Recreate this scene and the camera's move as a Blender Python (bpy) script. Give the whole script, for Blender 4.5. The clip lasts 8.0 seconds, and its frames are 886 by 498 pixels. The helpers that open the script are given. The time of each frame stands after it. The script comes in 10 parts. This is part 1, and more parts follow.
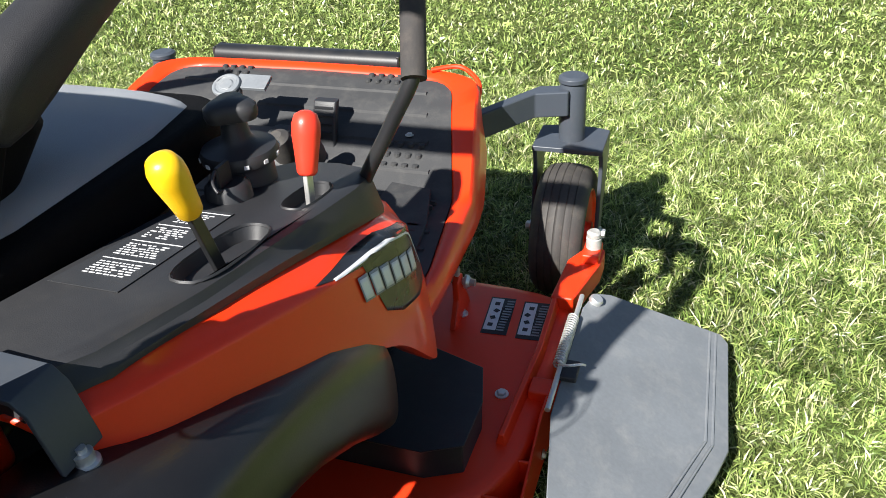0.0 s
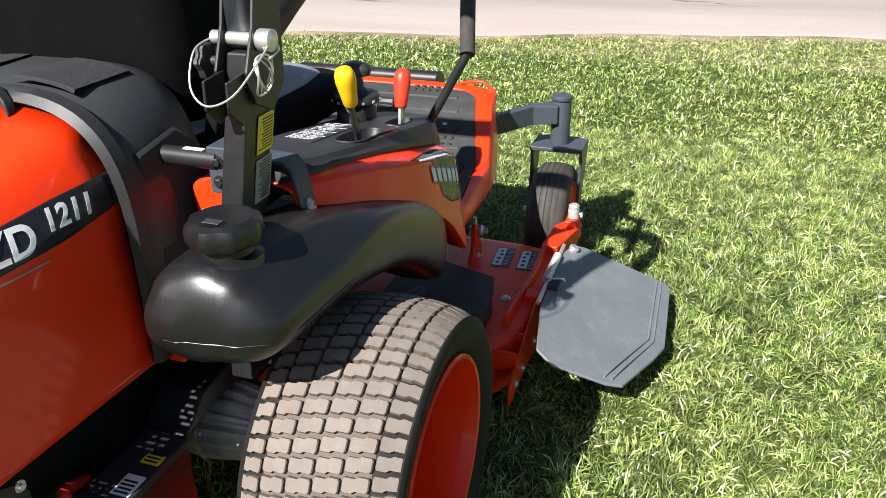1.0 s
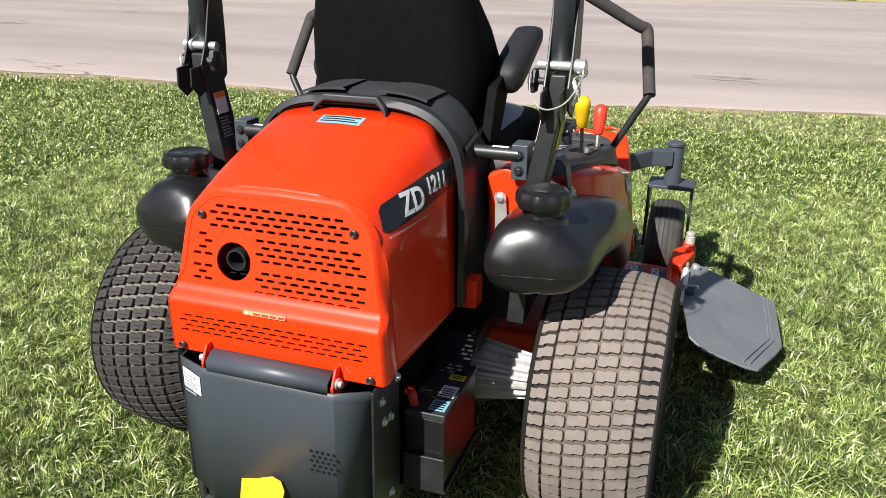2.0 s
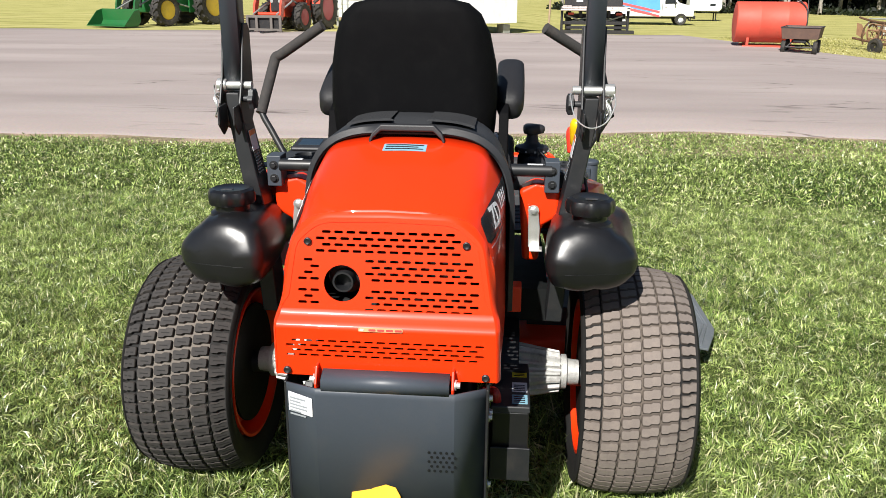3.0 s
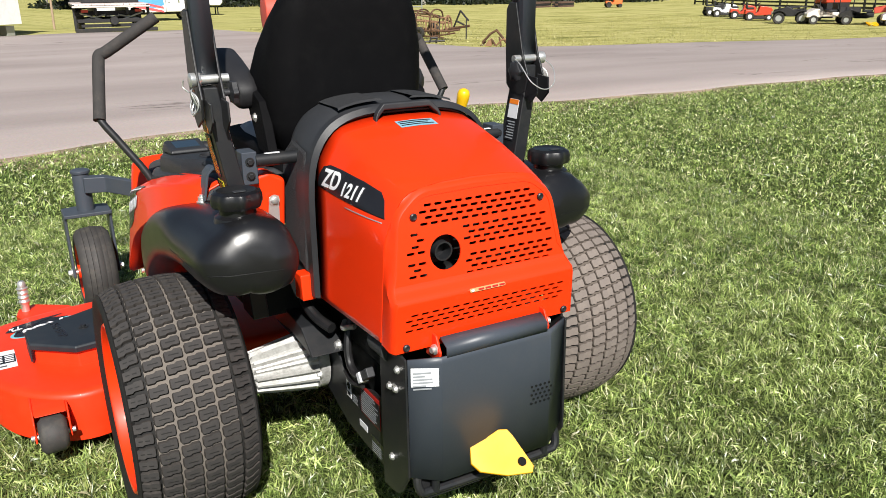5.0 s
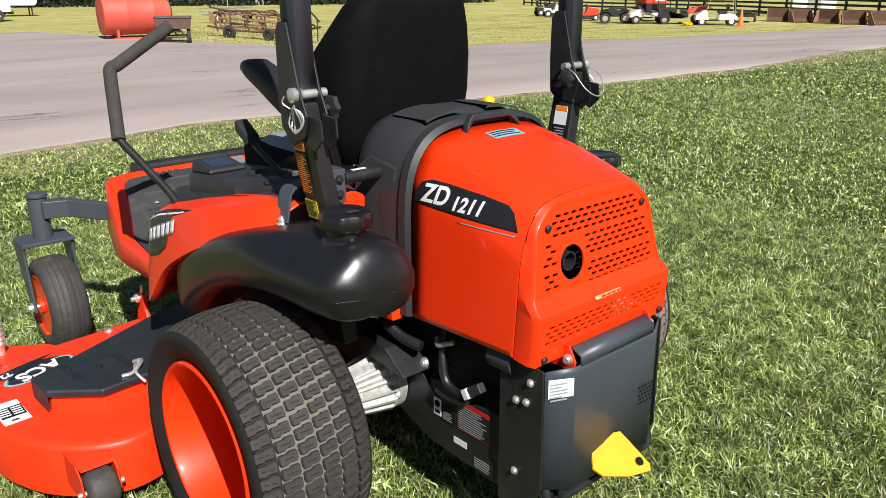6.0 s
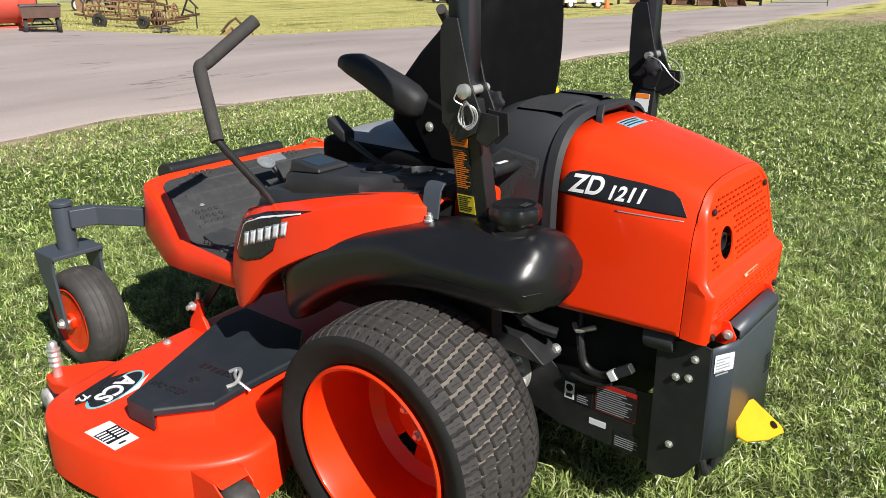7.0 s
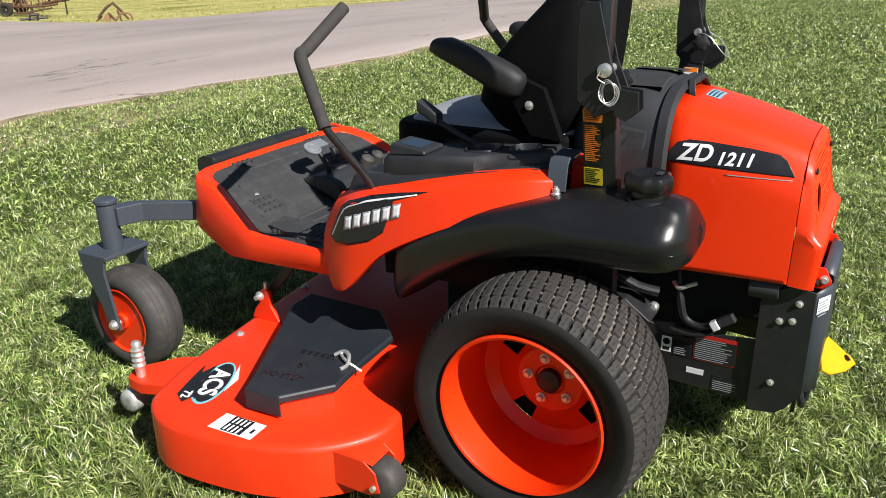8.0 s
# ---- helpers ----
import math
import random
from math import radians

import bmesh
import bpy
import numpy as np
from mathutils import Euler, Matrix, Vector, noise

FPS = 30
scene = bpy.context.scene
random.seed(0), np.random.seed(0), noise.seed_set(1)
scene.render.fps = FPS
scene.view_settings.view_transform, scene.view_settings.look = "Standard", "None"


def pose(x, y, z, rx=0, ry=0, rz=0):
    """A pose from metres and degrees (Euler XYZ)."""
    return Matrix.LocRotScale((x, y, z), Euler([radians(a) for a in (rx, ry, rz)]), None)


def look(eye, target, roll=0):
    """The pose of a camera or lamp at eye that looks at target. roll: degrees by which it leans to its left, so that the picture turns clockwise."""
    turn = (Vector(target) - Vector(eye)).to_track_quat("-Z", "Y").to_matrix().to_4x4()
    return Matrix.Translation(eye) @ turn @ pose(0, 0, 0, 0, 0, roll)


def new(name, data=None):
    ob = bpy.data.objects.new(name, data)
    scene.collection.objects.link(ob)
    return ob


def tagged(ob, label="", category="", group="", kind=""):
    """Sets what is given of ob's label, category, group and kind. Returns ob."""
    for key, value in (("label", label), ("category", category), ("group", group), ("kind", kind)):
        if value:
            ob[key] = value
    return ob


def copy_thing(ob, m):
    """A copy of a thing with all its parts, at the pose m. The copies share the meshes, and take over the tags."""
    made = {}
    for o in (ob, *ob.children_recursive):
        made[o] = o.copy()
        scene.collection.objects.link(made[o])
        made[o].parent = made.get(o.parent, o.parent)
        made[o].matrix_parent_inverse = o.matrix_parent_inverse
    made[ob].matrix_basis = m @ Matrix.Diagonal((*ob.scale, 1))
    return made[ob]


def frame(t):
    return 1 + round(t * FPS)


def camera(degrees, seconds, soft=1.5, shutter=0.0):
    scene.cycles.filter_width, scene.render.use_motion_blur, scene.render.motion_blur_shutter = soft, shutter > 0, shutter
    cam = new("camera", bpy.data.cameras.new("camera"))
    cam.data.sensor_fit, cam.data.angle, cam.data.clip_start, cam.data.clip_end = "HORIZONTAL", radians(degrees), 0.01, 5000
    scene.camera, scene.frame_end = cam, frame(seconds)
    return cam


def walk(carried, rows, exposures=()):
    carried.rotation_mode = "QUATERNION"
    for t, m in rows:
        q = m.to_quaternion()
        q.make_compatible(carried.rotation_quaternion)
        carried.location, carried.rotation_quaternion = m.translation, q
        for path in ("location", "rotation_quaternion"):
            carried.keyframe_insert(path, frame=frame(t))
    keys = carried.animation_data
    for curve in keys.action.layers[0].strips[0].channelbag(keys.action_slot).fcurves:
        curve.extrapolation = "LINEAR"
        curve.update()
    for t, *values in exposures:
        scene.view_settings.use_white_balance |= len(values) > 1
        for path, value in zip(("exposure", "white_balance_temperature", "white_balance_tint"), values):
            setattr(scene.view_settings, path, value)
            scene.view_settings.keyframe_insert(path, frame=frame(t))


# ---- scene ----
cam = camera(58.5, 8.0, soft=0.85)
PATH = [
    (0, (0.995, -0.350, 1.395), (0.405, 1.235, 0.328), -3.92),
    (0.5, (1.084, -0.748, 1.454), (0.524, 0.905, 0.478), -2.58),
    (1, (1.151, -1.159, 1.422), (0.568, 0.537, 0.537), -0.75),
    (1.5, (1.016, -1.518, 1.412), (0.400, 0.205, 0.605), 0.61),
    (2, (0.800, -1.852, 1.417), (0.189, -0.086, 0.707), 0.67),
    (2.2, (0.716, -1.922, 1.408), (0.151, -0.129, 0.727), 0.70),
    (3.3, (0.067, -2.206, 1.423), (0.104, -0.303, 0.810), 0.09),
    (3.5, (-0.053, -2.218, 1.427), (0.118, -0.322, 0.813), 0.02),
    (4, (-0.365, -2.174, 1.414), (0.118, -0.336, 0.791), -0.33),
    (4.2, (-0.517, -2.163, 1.413), (0.095, -0.369, 0.776), -0.30),
    (5.3, (-1.074, -1.926, 1.380), (-0.035, -0.337, 0.750), -0.73),
    (5.5, (-1.179, -1.825, 1.400), (-0.061, -0.292, 0.767), -0.60),
    (6, (-1.435, -1.650, 1.413), (-0.185, -0.225, 0.777), -0.33),
    (6.5, (-1.728, -1.460, 1.442), (-0.363, -0.150, 0.795), -0.32),
    (7, (-1.915, -1.179, 1.441), (-0.458, 0.015, 0.768), -0.42),
    (7.5, (-2.128, -0.935, 1.455), (-0.592, 0.131, 0.745), -0.82),
    (8, (-2.362, -0.716, 1.469), (-0.751, 0.224, 0.747), -0.96),
]
EXPOSURE = [(0.0, 1.20), (1.0, 1.02), (2.0, 0.72), (3.5, 0.5), (6.0, 0.42), (8.0, 0.5)]
walk(cam, [(t, look(eye, target, roll)) for t, eye, target, roll in PATH], EXPOSURE)

from mathutils.bvhtree import BVHTree

# ---- sky, sun and exposure ----
SUN = Vector((-0.34, -1.08, 1.0)).normalized()
world = bpy.data.worlds.new("sky")
scene.world = world
world.use_nodes = True
_n = world.node_tree.nodes
_sky = _n.new("ShaderNodeTexSky")
_sky.sky_type = "NISHITA"
_sky.sun_disc = False
_sky.sun_elevation = math.asin(SUN.z)
_sky.sun_rotation = math.atan2(SUN.x, SUN.y)
_sky.air_density, _sky.dust_density, _sky.ozone_density = 1.0, 0.6, 1.5
_n["Background"].inputs["Strength"].default_value = 0.043
world.node_tree.links.new(_sky.outputs[0], _n["Background"].inputs["Color"])
_lamp = bpy.data.lights.new("sun", "SUN")
_lamp.energy, _lamp.angle, _lamp.color = 5.3, radians(0.53), (1.0, 0.965, 0.91)
_sunob = new("sun", _lamp)
_sunob.matrix_world = look((0, 0, 30), Vector((0, 0, 30)) - SUN)


# ---- materials ----
def mat(name, base, rough=0.5, metal=0.0, var=0.12, vscale=9.0, fine=160.0, bump=0.1, rvar=0.1, coat=0.0, dirt=None, dirt_amount=0.0, spec=0.5, dist=0.002):
    """A painted, plastic, rubber or metal surface with variation at two scales and a fine relief."""
    m = bpy.data.materials.new(name)
    m.use_nodes = True
    nt = m.node_tree
    b = nt.nodes["Principled BSDF"]
    co = nt.nodes.new("ShaderNodeTexCoord")
    n1 = nt.nodes.new("ShaderNodeTexNoise")
    n1.inputs["Scale"].default_value, n1.inputs["Detail"].default_value = vscale, 6.0
    n2 = nt.nodes.new("ShaderNodeTexNoise")
    n2.inputs["Scale"].default_value, n2.inputs["Detail"].default_value = fine, 3.0
    for n in (n1, n2):
        nt.links.new(co.outputs["Object"], n.inputs["Vector"])
    mix = nt.nodes.new("ShaderNodeMix")
    mix.data_type = "RGBA"
    r, g, bl = base
    mix.inputs["A"].default_value = (r * (1 - var), g * (1 - var), bl * (1 - var), 1)
    mix.inputs["B"].default_value = (min(1, r * (1 + var)), min(1, g * (1 + var)), min(1, bl * (1 + var)), 1)
    add = nt.nodes.new("ShaderNodeMath")
    add.operation = "ADD"
    half = nt.nodes.new("ShaderNodeMath")
    half.operation = "MULTIPLY_ADD"
    half.inputs[1].default_value, half.inputs[2].default_value = 0.6, -0.3
    nt.links.new(n2.outputs["Fac"], half.inputs[0])
    nt.links.new(n1.outputs["Fac"], add.inputs[0])
    nt.links.new(half.outputs[0], add.inputs[1])
    nt.links.new(add.outputs[0], mix.inputs["Factor"])
    colour = mix.outputs["Result"]
    if dirt:
        n3 = nt.nodes.new("ShaderNodeTexNoise")
        n3.inputs["Scale"].default_value, n3.inputs["Detail"].default_value, n3.inputs["Roughness"].default_value = vscale * 2.3, 8.0, 0.7
        nt.links.new(co.outputs["Object"], n3.inputs["Vector"])
        ramp = nt.nodes.new("ShaderNodeValToRGB")
        ramp.color_ramp.elements[0].position, ramp.color_ramp.elements[1].position = 0.48, 0.75
        ramp.color_ramp.elements[1].color = (dirt_amount, dirt_amount, dirt_amount, 1)
        nt.links.new(n3.outputs["Fac"], ramp.inputs["Fac"])
        dm = nt.nodes.new("ShaderNodeMix")
        dm.data_type = "RGBA"
        dm.inputs["B"].default_value = (*dirt, 1)
        nt.links.new(ramp.outputs["Color"], dm.inputs["Factor"])
        nt.links.new(colour, dm.inputs["A"])
        colour = dm.outputs["Result"]
    nt.links.new(colour, b.inputs["Base Color"])
    rr = nt.nodes.new("ShaderNodeMapRange")
    rr.inputs["To Min"].default_value, rr.inputs["To Max"].default_value = max(0.03, rough - rvar), min(1, rough + rvar)
    nt.links.new(n1.outputs["Fac"], rr.inputs["Value"])
    nt.links.new(rr.outputs["Result"], b.inputs["Roughness"])
    b.inputs["Metallic"].default_value = metal
    b.inputs["Coat Weight"].default_value = coat
    b.inputs["Coat Roughness"].default_value = 0.08
    b.inputs["Specular IOR Level"].default_value = spec
    if bump:
        bp = nt.nodes.new("ShaderNodeBump")
        bp.inputs["Strength"].default_value, bp.inputs["Distance"].default_value = bump, dist
        nt.links.new(n2.outputs["Fac"], bp.inputs["Height"])
        nt.links.new(bp.outputs["Normal"], b.inputs["Normal"])
    return m


ORANGE = mat("orange_paint", (0.88, 0.038, 0.003), 0.42, 0, 0.05, 4, 240, 0.02, 0.05, 0.35, (0.60, 0.07, 0.015), 0.05, 0.3)
DECK_ORANGE = mat("deck_orange_paint", (0.84, 0.036, 0.004), 0.46, 0, 0.07, 6, 200, 0.05, 0.08, 0.05, (0.40, 0.10, 0.04), 0.15)
BLACK_PLASTIC = mat("black_plastic", (0.023, 0.024, 0.027), 0.50, 0, 0.2, 6, 700, 0.16, 0.08, 0, (0.10, 0.095, 0.085), 0.12)
TANK_PLASTIC = mat("tank_plastic", (0.009, 0.009, 0.010), 0.31, 0, 0.2, 5, 500, 0.10, 0.06, 0, (0.05, 0.05, 0.048), 0.06, 0.6)
GREY_PLASTIC = mat("dark_grey_plastic", (0.031, 0.033, 0.037), 0.55, 0, 0.15, 5, 600, 0.18, 0.08, 0, (0.12, 0.11, 0.10), 0.1)
BLACK_STEEL = mat("black_steel", (0.013, 0.014, 0.016), 0.45, 0, 0.15, 5, 180, 0.05, 0.08, 0.05, (0.12, 0.10, 0.08), 0.15)
GREY_STEEL = mat("grey_painted_steel", (0.052, 0.062, 0.078), 0.40, 0, 0.10, 5, 180, 0.05, 0.08, 0.0, (0.10, 0.095, 0.09), 0.2, 0.35)
RUBBER = mat("tyre_rubber", (0.017, 0.0165, 0.016), 0.75, 0, 0.25, 8, 300, 0.25, 0.1, 0, (0.06, 0.052, 0.045), 0.2, 0.25)
PALE_GROOVE = mat("clay_dusted_groove", (0.125, 0.104, 0.088), 0.95, 0, 0.25, 14, 300, 0.3, 0.08, 0, (0.15, 0.12, 0.098), 0.45, 0.2)
GROOVE = mat("dusty_groove", (0.150, 0.132, 0.115), 0.9, 0, 0.25, 14, 300, 0.3, 0.08, 0, (0.20, 0.17, 0.145), 0.5, 0.2)
TREAD = mat("worn_tread", (0.040, 0.037, 0.036), 0.8, 0, 0.25, 12, 350, 0.3, 0.08, 0, (0.075, 0.066, 0.058), 0.5, 0.3)
DUSTY_TREAD = mat("dusty_tread", (0.190, 0.160, 0.142), 0.85, 0, 0.25, 12, 350, 0.3, 0.08, 0, (0.27, 0.225, 0.190), 0.6, 0.3)
LUG_SIDE = mat("dusty_lug_edges", (0.042, 0.038, 0.035), 0.9, 0, 0.2, 14, 300, 0.2, 0.05, 0, (0.12, 0.10, 0.085), 0.4, 0.2)
CLAY_SIDE = mat("clay_lug_edges", (0.115, 0.096, 0.083), 0.9, 0, 0.2, 14, 300, 0.2, 0.05, 0, (0.16, 0.13, 0.108), 0.4, 0.2)
SMOOTH_RUBBER = mat("caster_rubber", (0.045, 0.042, 0.040), 0.7, 0, 0.25, 10, 300, 0.2, 0.1, 0, (0.15, 0.13, 0.10), 0.4)
HOSE_RUBBER = mat("black_hose_rubber", (0.010, 0.010, 0.011), 0.42, 0, 0.2, 10, 400, 0.3, 0.1, 0, (0.05, 0.045, 0.04), 0.2)
GRIP = mat("grip_foam", (0.038, 0.035, 0.034), 0.85, 0, 0.2, 12, 900, 0.5, 0.05, 0, (0.14, 0.11, 0.09), 0.35)
FLOOR_MAT = mat("rubber_floor_mat", (0.034, 0.035, 0.037), 0.7, 0, 0.2, 10, 400, 0.25, 0.1, 0, (0.11, 0.105, 0.095), 0.35)
VINYL_BLACK = mat("seat_vinyl", (0.0045, 0.0045, 0.0052), 0.70, 0, 0.2, 10, 900, 0.45, 0.06, 0, (0.012, 0.012, 0.012), 0.3, 0.07)
ARM_VINYL = mat("armrest_vinyl", (0.016, 0.016, 0.018), 0.55, 0, 0.2, 10, 900, 0.4, 0.06, 0, (0.05, 0.05, 0.05), 0.1, 0.45)
VINYL_GREY = mat("grey_seat_vinyl", (0.30, 0.315, 0.34), 0.55, 0, 0.12, 10, 900, 0.4, 0.06, 0, (0.25, 0.25, 0.25), 0.1)
ZINC = mat("zinc_plated_steel", (0.72, 0.72, 0.70), 0.36, 0.75, 0.15, 30, 300, 0.1, 0.1)
ALUMINIUM = mat("cast_aluminium", (0.50, 0.50, 0.48), 0.55, 0.35, 0.25, 14, 200, 0.5, 0.1, 0, (0.09, 0.075, 0.06), 0.6)
YELLOW = mat("yellow_paint", (0.78, 0.38, 0.004), 0.5, 0, 0.1, 12, 200, 0.08, 0.08, 0.0, (0.42, 0.22, 0.02), 0.25, 0.35)
YELLOW_KNOB = mat("yellow_knob_plastic", (0.85, 0.50, 0.008), 0.38, 0, 0.06, 14, 300, 0.05)
RED_KNOB = mat("red_knob_plastic", (0.78, 0.045, 0.022), 0.38, 0, 0.06, 14, 300, 0.05)
WHITE_INK = mat("white_decal", (0.75, 0.76, 0.78), 0.4, 0, 0.04, 12, 300, 0.0)
GREY_INK = mat("grey_decal", (0.30, 0.32, 0.34), 0.4, 0, 0.06, 12, 300, 0.0)
BLACK_INK = mat("black_decal", (0.014, 0.014, 0.017), 0.28, 0, 0.1, 12, 300, 0.0)
BADGE_TAN = mat("tan_badge", (0.62, 0.30, 0.13), 0.35, 0, 0.1, 12, 300, 0.0)
TEAL_INK = mat("teal_decal", (0.16, 0.50, 0.56), 0.4, 0, 0.06, 12, 300, 0.0)
BLUE_INK = mat("pale_blue_decal", (0.22, 0.42, 0.52), 0.4, 0, 0.06, 12, 300, 0.0)
YELLOW_INK = mat("yellow_decal", (0.80, 0.62, 0.03), 0.4, 0, 0.06, 12, 300, 0.0)
ORANGE_INK = mat("orange_decal", (0.85, 0.22, 0.02), 0.4, 0, 0.06, 12, 300, 0.0)
RED_INK = mat("red_decal", (0.45, 0.02, 0.015), 0.4, 0, 0.06, 12, 300, 0.0)
CHUTE_RUBBER = mat("grey_chute_plastic", (0.165, 0.180, 0.196), 0.48, 0, 0.2, 7, 120, 0.15, 0.1, 0, (0.30, 0.30, 0.29), 0.4)
COVER_STEEL = mat("dark_cover_steel", (0.014, 0.019, 0.025), 0.50, 0, 0.12, 5, 180, 0.05, 0.08, 0.0, (0.08, 0.075, 0.07), 0.2)
DARK = mat("engine_dark", (0.006, 0.007, 0.007), 0.7, 0, 0.3, 20, 200, 0.2, 0.1, 0, None, 0.0, 0.25)


# ---- mesh helpers ----
def shell_of(ob):
    """The finished surface of an object, to lay decals on."""
    dg = bpy.context.evaluated_depsgraph_get()
    return BVHTree.FromObject(ob, dg)


def lay(shell, s, y, z, lift, near=None):
    """The point of a side surface at (y, z), seen along x from side s, raised by lift."""
    hit, n, _, _ = shell.ray_cast(Vector((s * 2.0, y, z)), Vector((-s, 0, 0)))
    if hit is None:
        hit, n, _, _ = shell.find_nearest(Vector((s * 0.6, y, z)))
    if n.x * s < 0:
        n = -n
    return hit + n * lift


def side_decal(name, shell, s, pts, lift, material, parent, label="", cuts=3):
    """A thin printed sheet laid on a curved side surface."""
    bm = B()
    f = bm.faces.new([bm.verts.new((0, y, z)) for y, z in pts])
    bmesh.ops.triangulate(bm, faces=bm.faces[:])
    for _ in range(2):
        bmesh.ops.subdivide_edges(bm, edges=bm.edges[:], cuts=cuts, use_grid_fill=True)
    for v in bm.verts:
        v.co = lay(shell, s, v.co.y, v.co.z, lift)
    ob = part(name, bm, material, parent, label, angle=60)
    mod = ob.modifiers.new("thick", "SOLIDIFY")
    mod.thickness, mod.offset = 0.0004, 0.0
    return ob


def part(name, bm, material, parent=None, label="", bevel=0.0, angle=35.0, segs=2, sub=0, m=None):
    me = bpy.data.meshes.new(name)
    bmesh.ops.recalc_face_normals(bm, faces=bm.faces)
    bm.to_mesh(me)
    bm.free()
    me.materials.append(material)
    me.polygons.foreach_set("use_smooth", [True] * len(me.polygons))
    if not sub:
        me.set_sharp_from_angle(angle=radians(angle))
    ob = new(name, me)
    ob.parent = parent
    if m is not None:
        ob.matrix_basis = m
    if bevel:
        mod = ob.modifiers.new("bevel", "BEVEL")
        mod.width, mod.segments, mod.limit_method, mod.angle_limit = bevel, segs, "ANGLE", radians(30)
        mod.harden_normals = True
    if sub:
        mod = ob.modifiers.new("round", "SUBSURF")
        mod.levels = mod.render_levels = sub
    if label:
        ob["label"] = label
    return ob


def thing(name, label, category, at=(0, 0, 0), turn=0.0, group="", kind=""):
    ob = new(name)
    ob.matrix_basis = pose(*at, 0, 0, turn)
    return tagged(ob, label, category, group, kind)


def B():
    return bmesh.new()


def box(bm, c, s, r=None):
    q = Matrix.Translation(c) @ (r.to_4x4() if r is not None else Matrix.Identity(4)) @ Matrix.Diagonal((*s, 1))
    bmesh.ops.create_cube(bm, size=1.0, matrix=q)
    return bm


def slab(bm, pts, axis, a, b):
    """A polygon of 2D points carried from a to b along axis. Coordinates go (y,z) for x, (x,z) for y and (x,y) for z."""
    def at(p, v):
        return {"x": (v, p[0], p[1]), "y": (p[0], v, p[1]), "z": (p[0], p[1], v)}[axis]
    lo = [bm.verts.new(at(p, a)) for p in pts]
    hi = [bm.verts.new(at(p, b)) for p in pts]
    bm.faces.new(lo)
    bm.faces.new(hi)
    n = len(pts)
    for i in range(n):
        bm.faces.new((lo[i], lo[(i + 1) % n], hi[(i + 1) % n], hi[i]))
    return bm


def loft(bm, rings, caps=True, closed=True):
    vs = [[bm.verts.new(p) for p in ring] for ring in rings]
    n = len(vs[0])
    for a, b in zip(vs, vs[1:]):
        for i in range(n if closed else n - 1):
            bm.faces.new((a[i], a[(i + 1) % n], b[(i + 1) % n], b[i]))
    if caps and closed:
        bm.faces.new(vs[0])
        bm.faces.new(vs[-1])
    return bm


def smooth_path(pts, n=6):
    pts = [Vector(p) for p in pts]
    out = []
    for i in range(len(pts) - 1):
        p0, p1, p2, p3 = pts[max(i - 1, 0)], pts[i], pts[i + 1], pts[min(i + 2, len(pts) - 1)]
        for k in range(n):
            t = k / n
            out.append(0.5 * ((2 * p1) + (p2 - p0) * t + (2 * p0 - 5 * p1 + 4 * p2 - p3) * t * t + (3 * p1 - p0 - 3 * p2 + p3) * t ** 3))
    return out + [pts[-1]]


def tube(bm, pts, r, n=10, smooth=0):
    pts = smooth_path(pts, smooth) if smooth else [Vector(p) for p in pts]
    rings, up = [], None
    for i, p in enumerate(pts):
        d = (pts[min(i + 1, len(pts) - 1)] - pts[max(i - 1, 0)]).normalized()
        if up is None:
            up = d.orthogonal().normalized()
        up = (up - d * up.dot(d)).normalized()
        side = d.cross(up)
        rr = r[i] if isinstance(r, (list, tuple)) else r
        rings.append([p + rr * (math.cos(2 * math.pi * k / n) * up + math.sin(2 * math.pi * k / n) * side) for k in range(n)])
    return loft(bm, rings)


def lathe(bm, prof, n=32, m=None, close=False):
    """A profile of (radius, height) turned round z, then placed by m. A radius of nearly nothing closes an end."""
    m = m or Matrix.Identity(4)
    rings = [[m @ Vector((r * math.cos(2 * math.pi * k / n), r * math.sin(2 * math.pi * k / n), h)) for k in range(n)] for r, h in prof]
    if close:
        rings.append(rings[0])
        vs = [[bm.verts.new(p) for p in ring] for ring in rings[:-1]]
        vs.append(vs[0])
        for a, b in zip(vs, vs[1:]):
            for i in range(n):
                bm.faces.new((a[i], a[(i + 1) % n], b[(i + 1) % n], b[i]))
        return bm
    return loft(bm, rings)


def axis_m(p, d):
    """A frame at p whose z runs along d."""
    return Matrix.Translation(p) @ Vector(d).to_track_quat("Z", "Y").to_matrix().to_4x4()


def rod(bm, a, b, r, n=12):
    a, b = Vector(a), Vector(b)
    return lathe(bm, [(r, 0), (r, (b - a).length)], n, axis_m(a, b - a))


def bolt_mesh(bm, p, d, r=0.008, h=0.006):
    lathe(bm, [(r * 1.5, 0), (r * 1.5, h * 0.3)], 14, axis_m(p, d))
    lathe(bm, [(r, 0), (r, h), (r * 0.8, h * 1.15)], 6, axis_m(p, d))
    return bm


def rrect(x0, x1, y0, y1, r, n=4):
    """A rounded rectangle, counter-clockwise."""
    out = []
    for cx, cy, a in ((x1 - r, y0 + r, -90), (x1 - r, y1 - r, 0), (x0 + r, y1 - r, 90), (x0 + r, y0 + r, 180)):
        for k in range(n + 1):
            q = radians(a + 90 * k / n)
            out.append((cx + r * math.cos(q), cy + r * math.sin(q)))
    return out


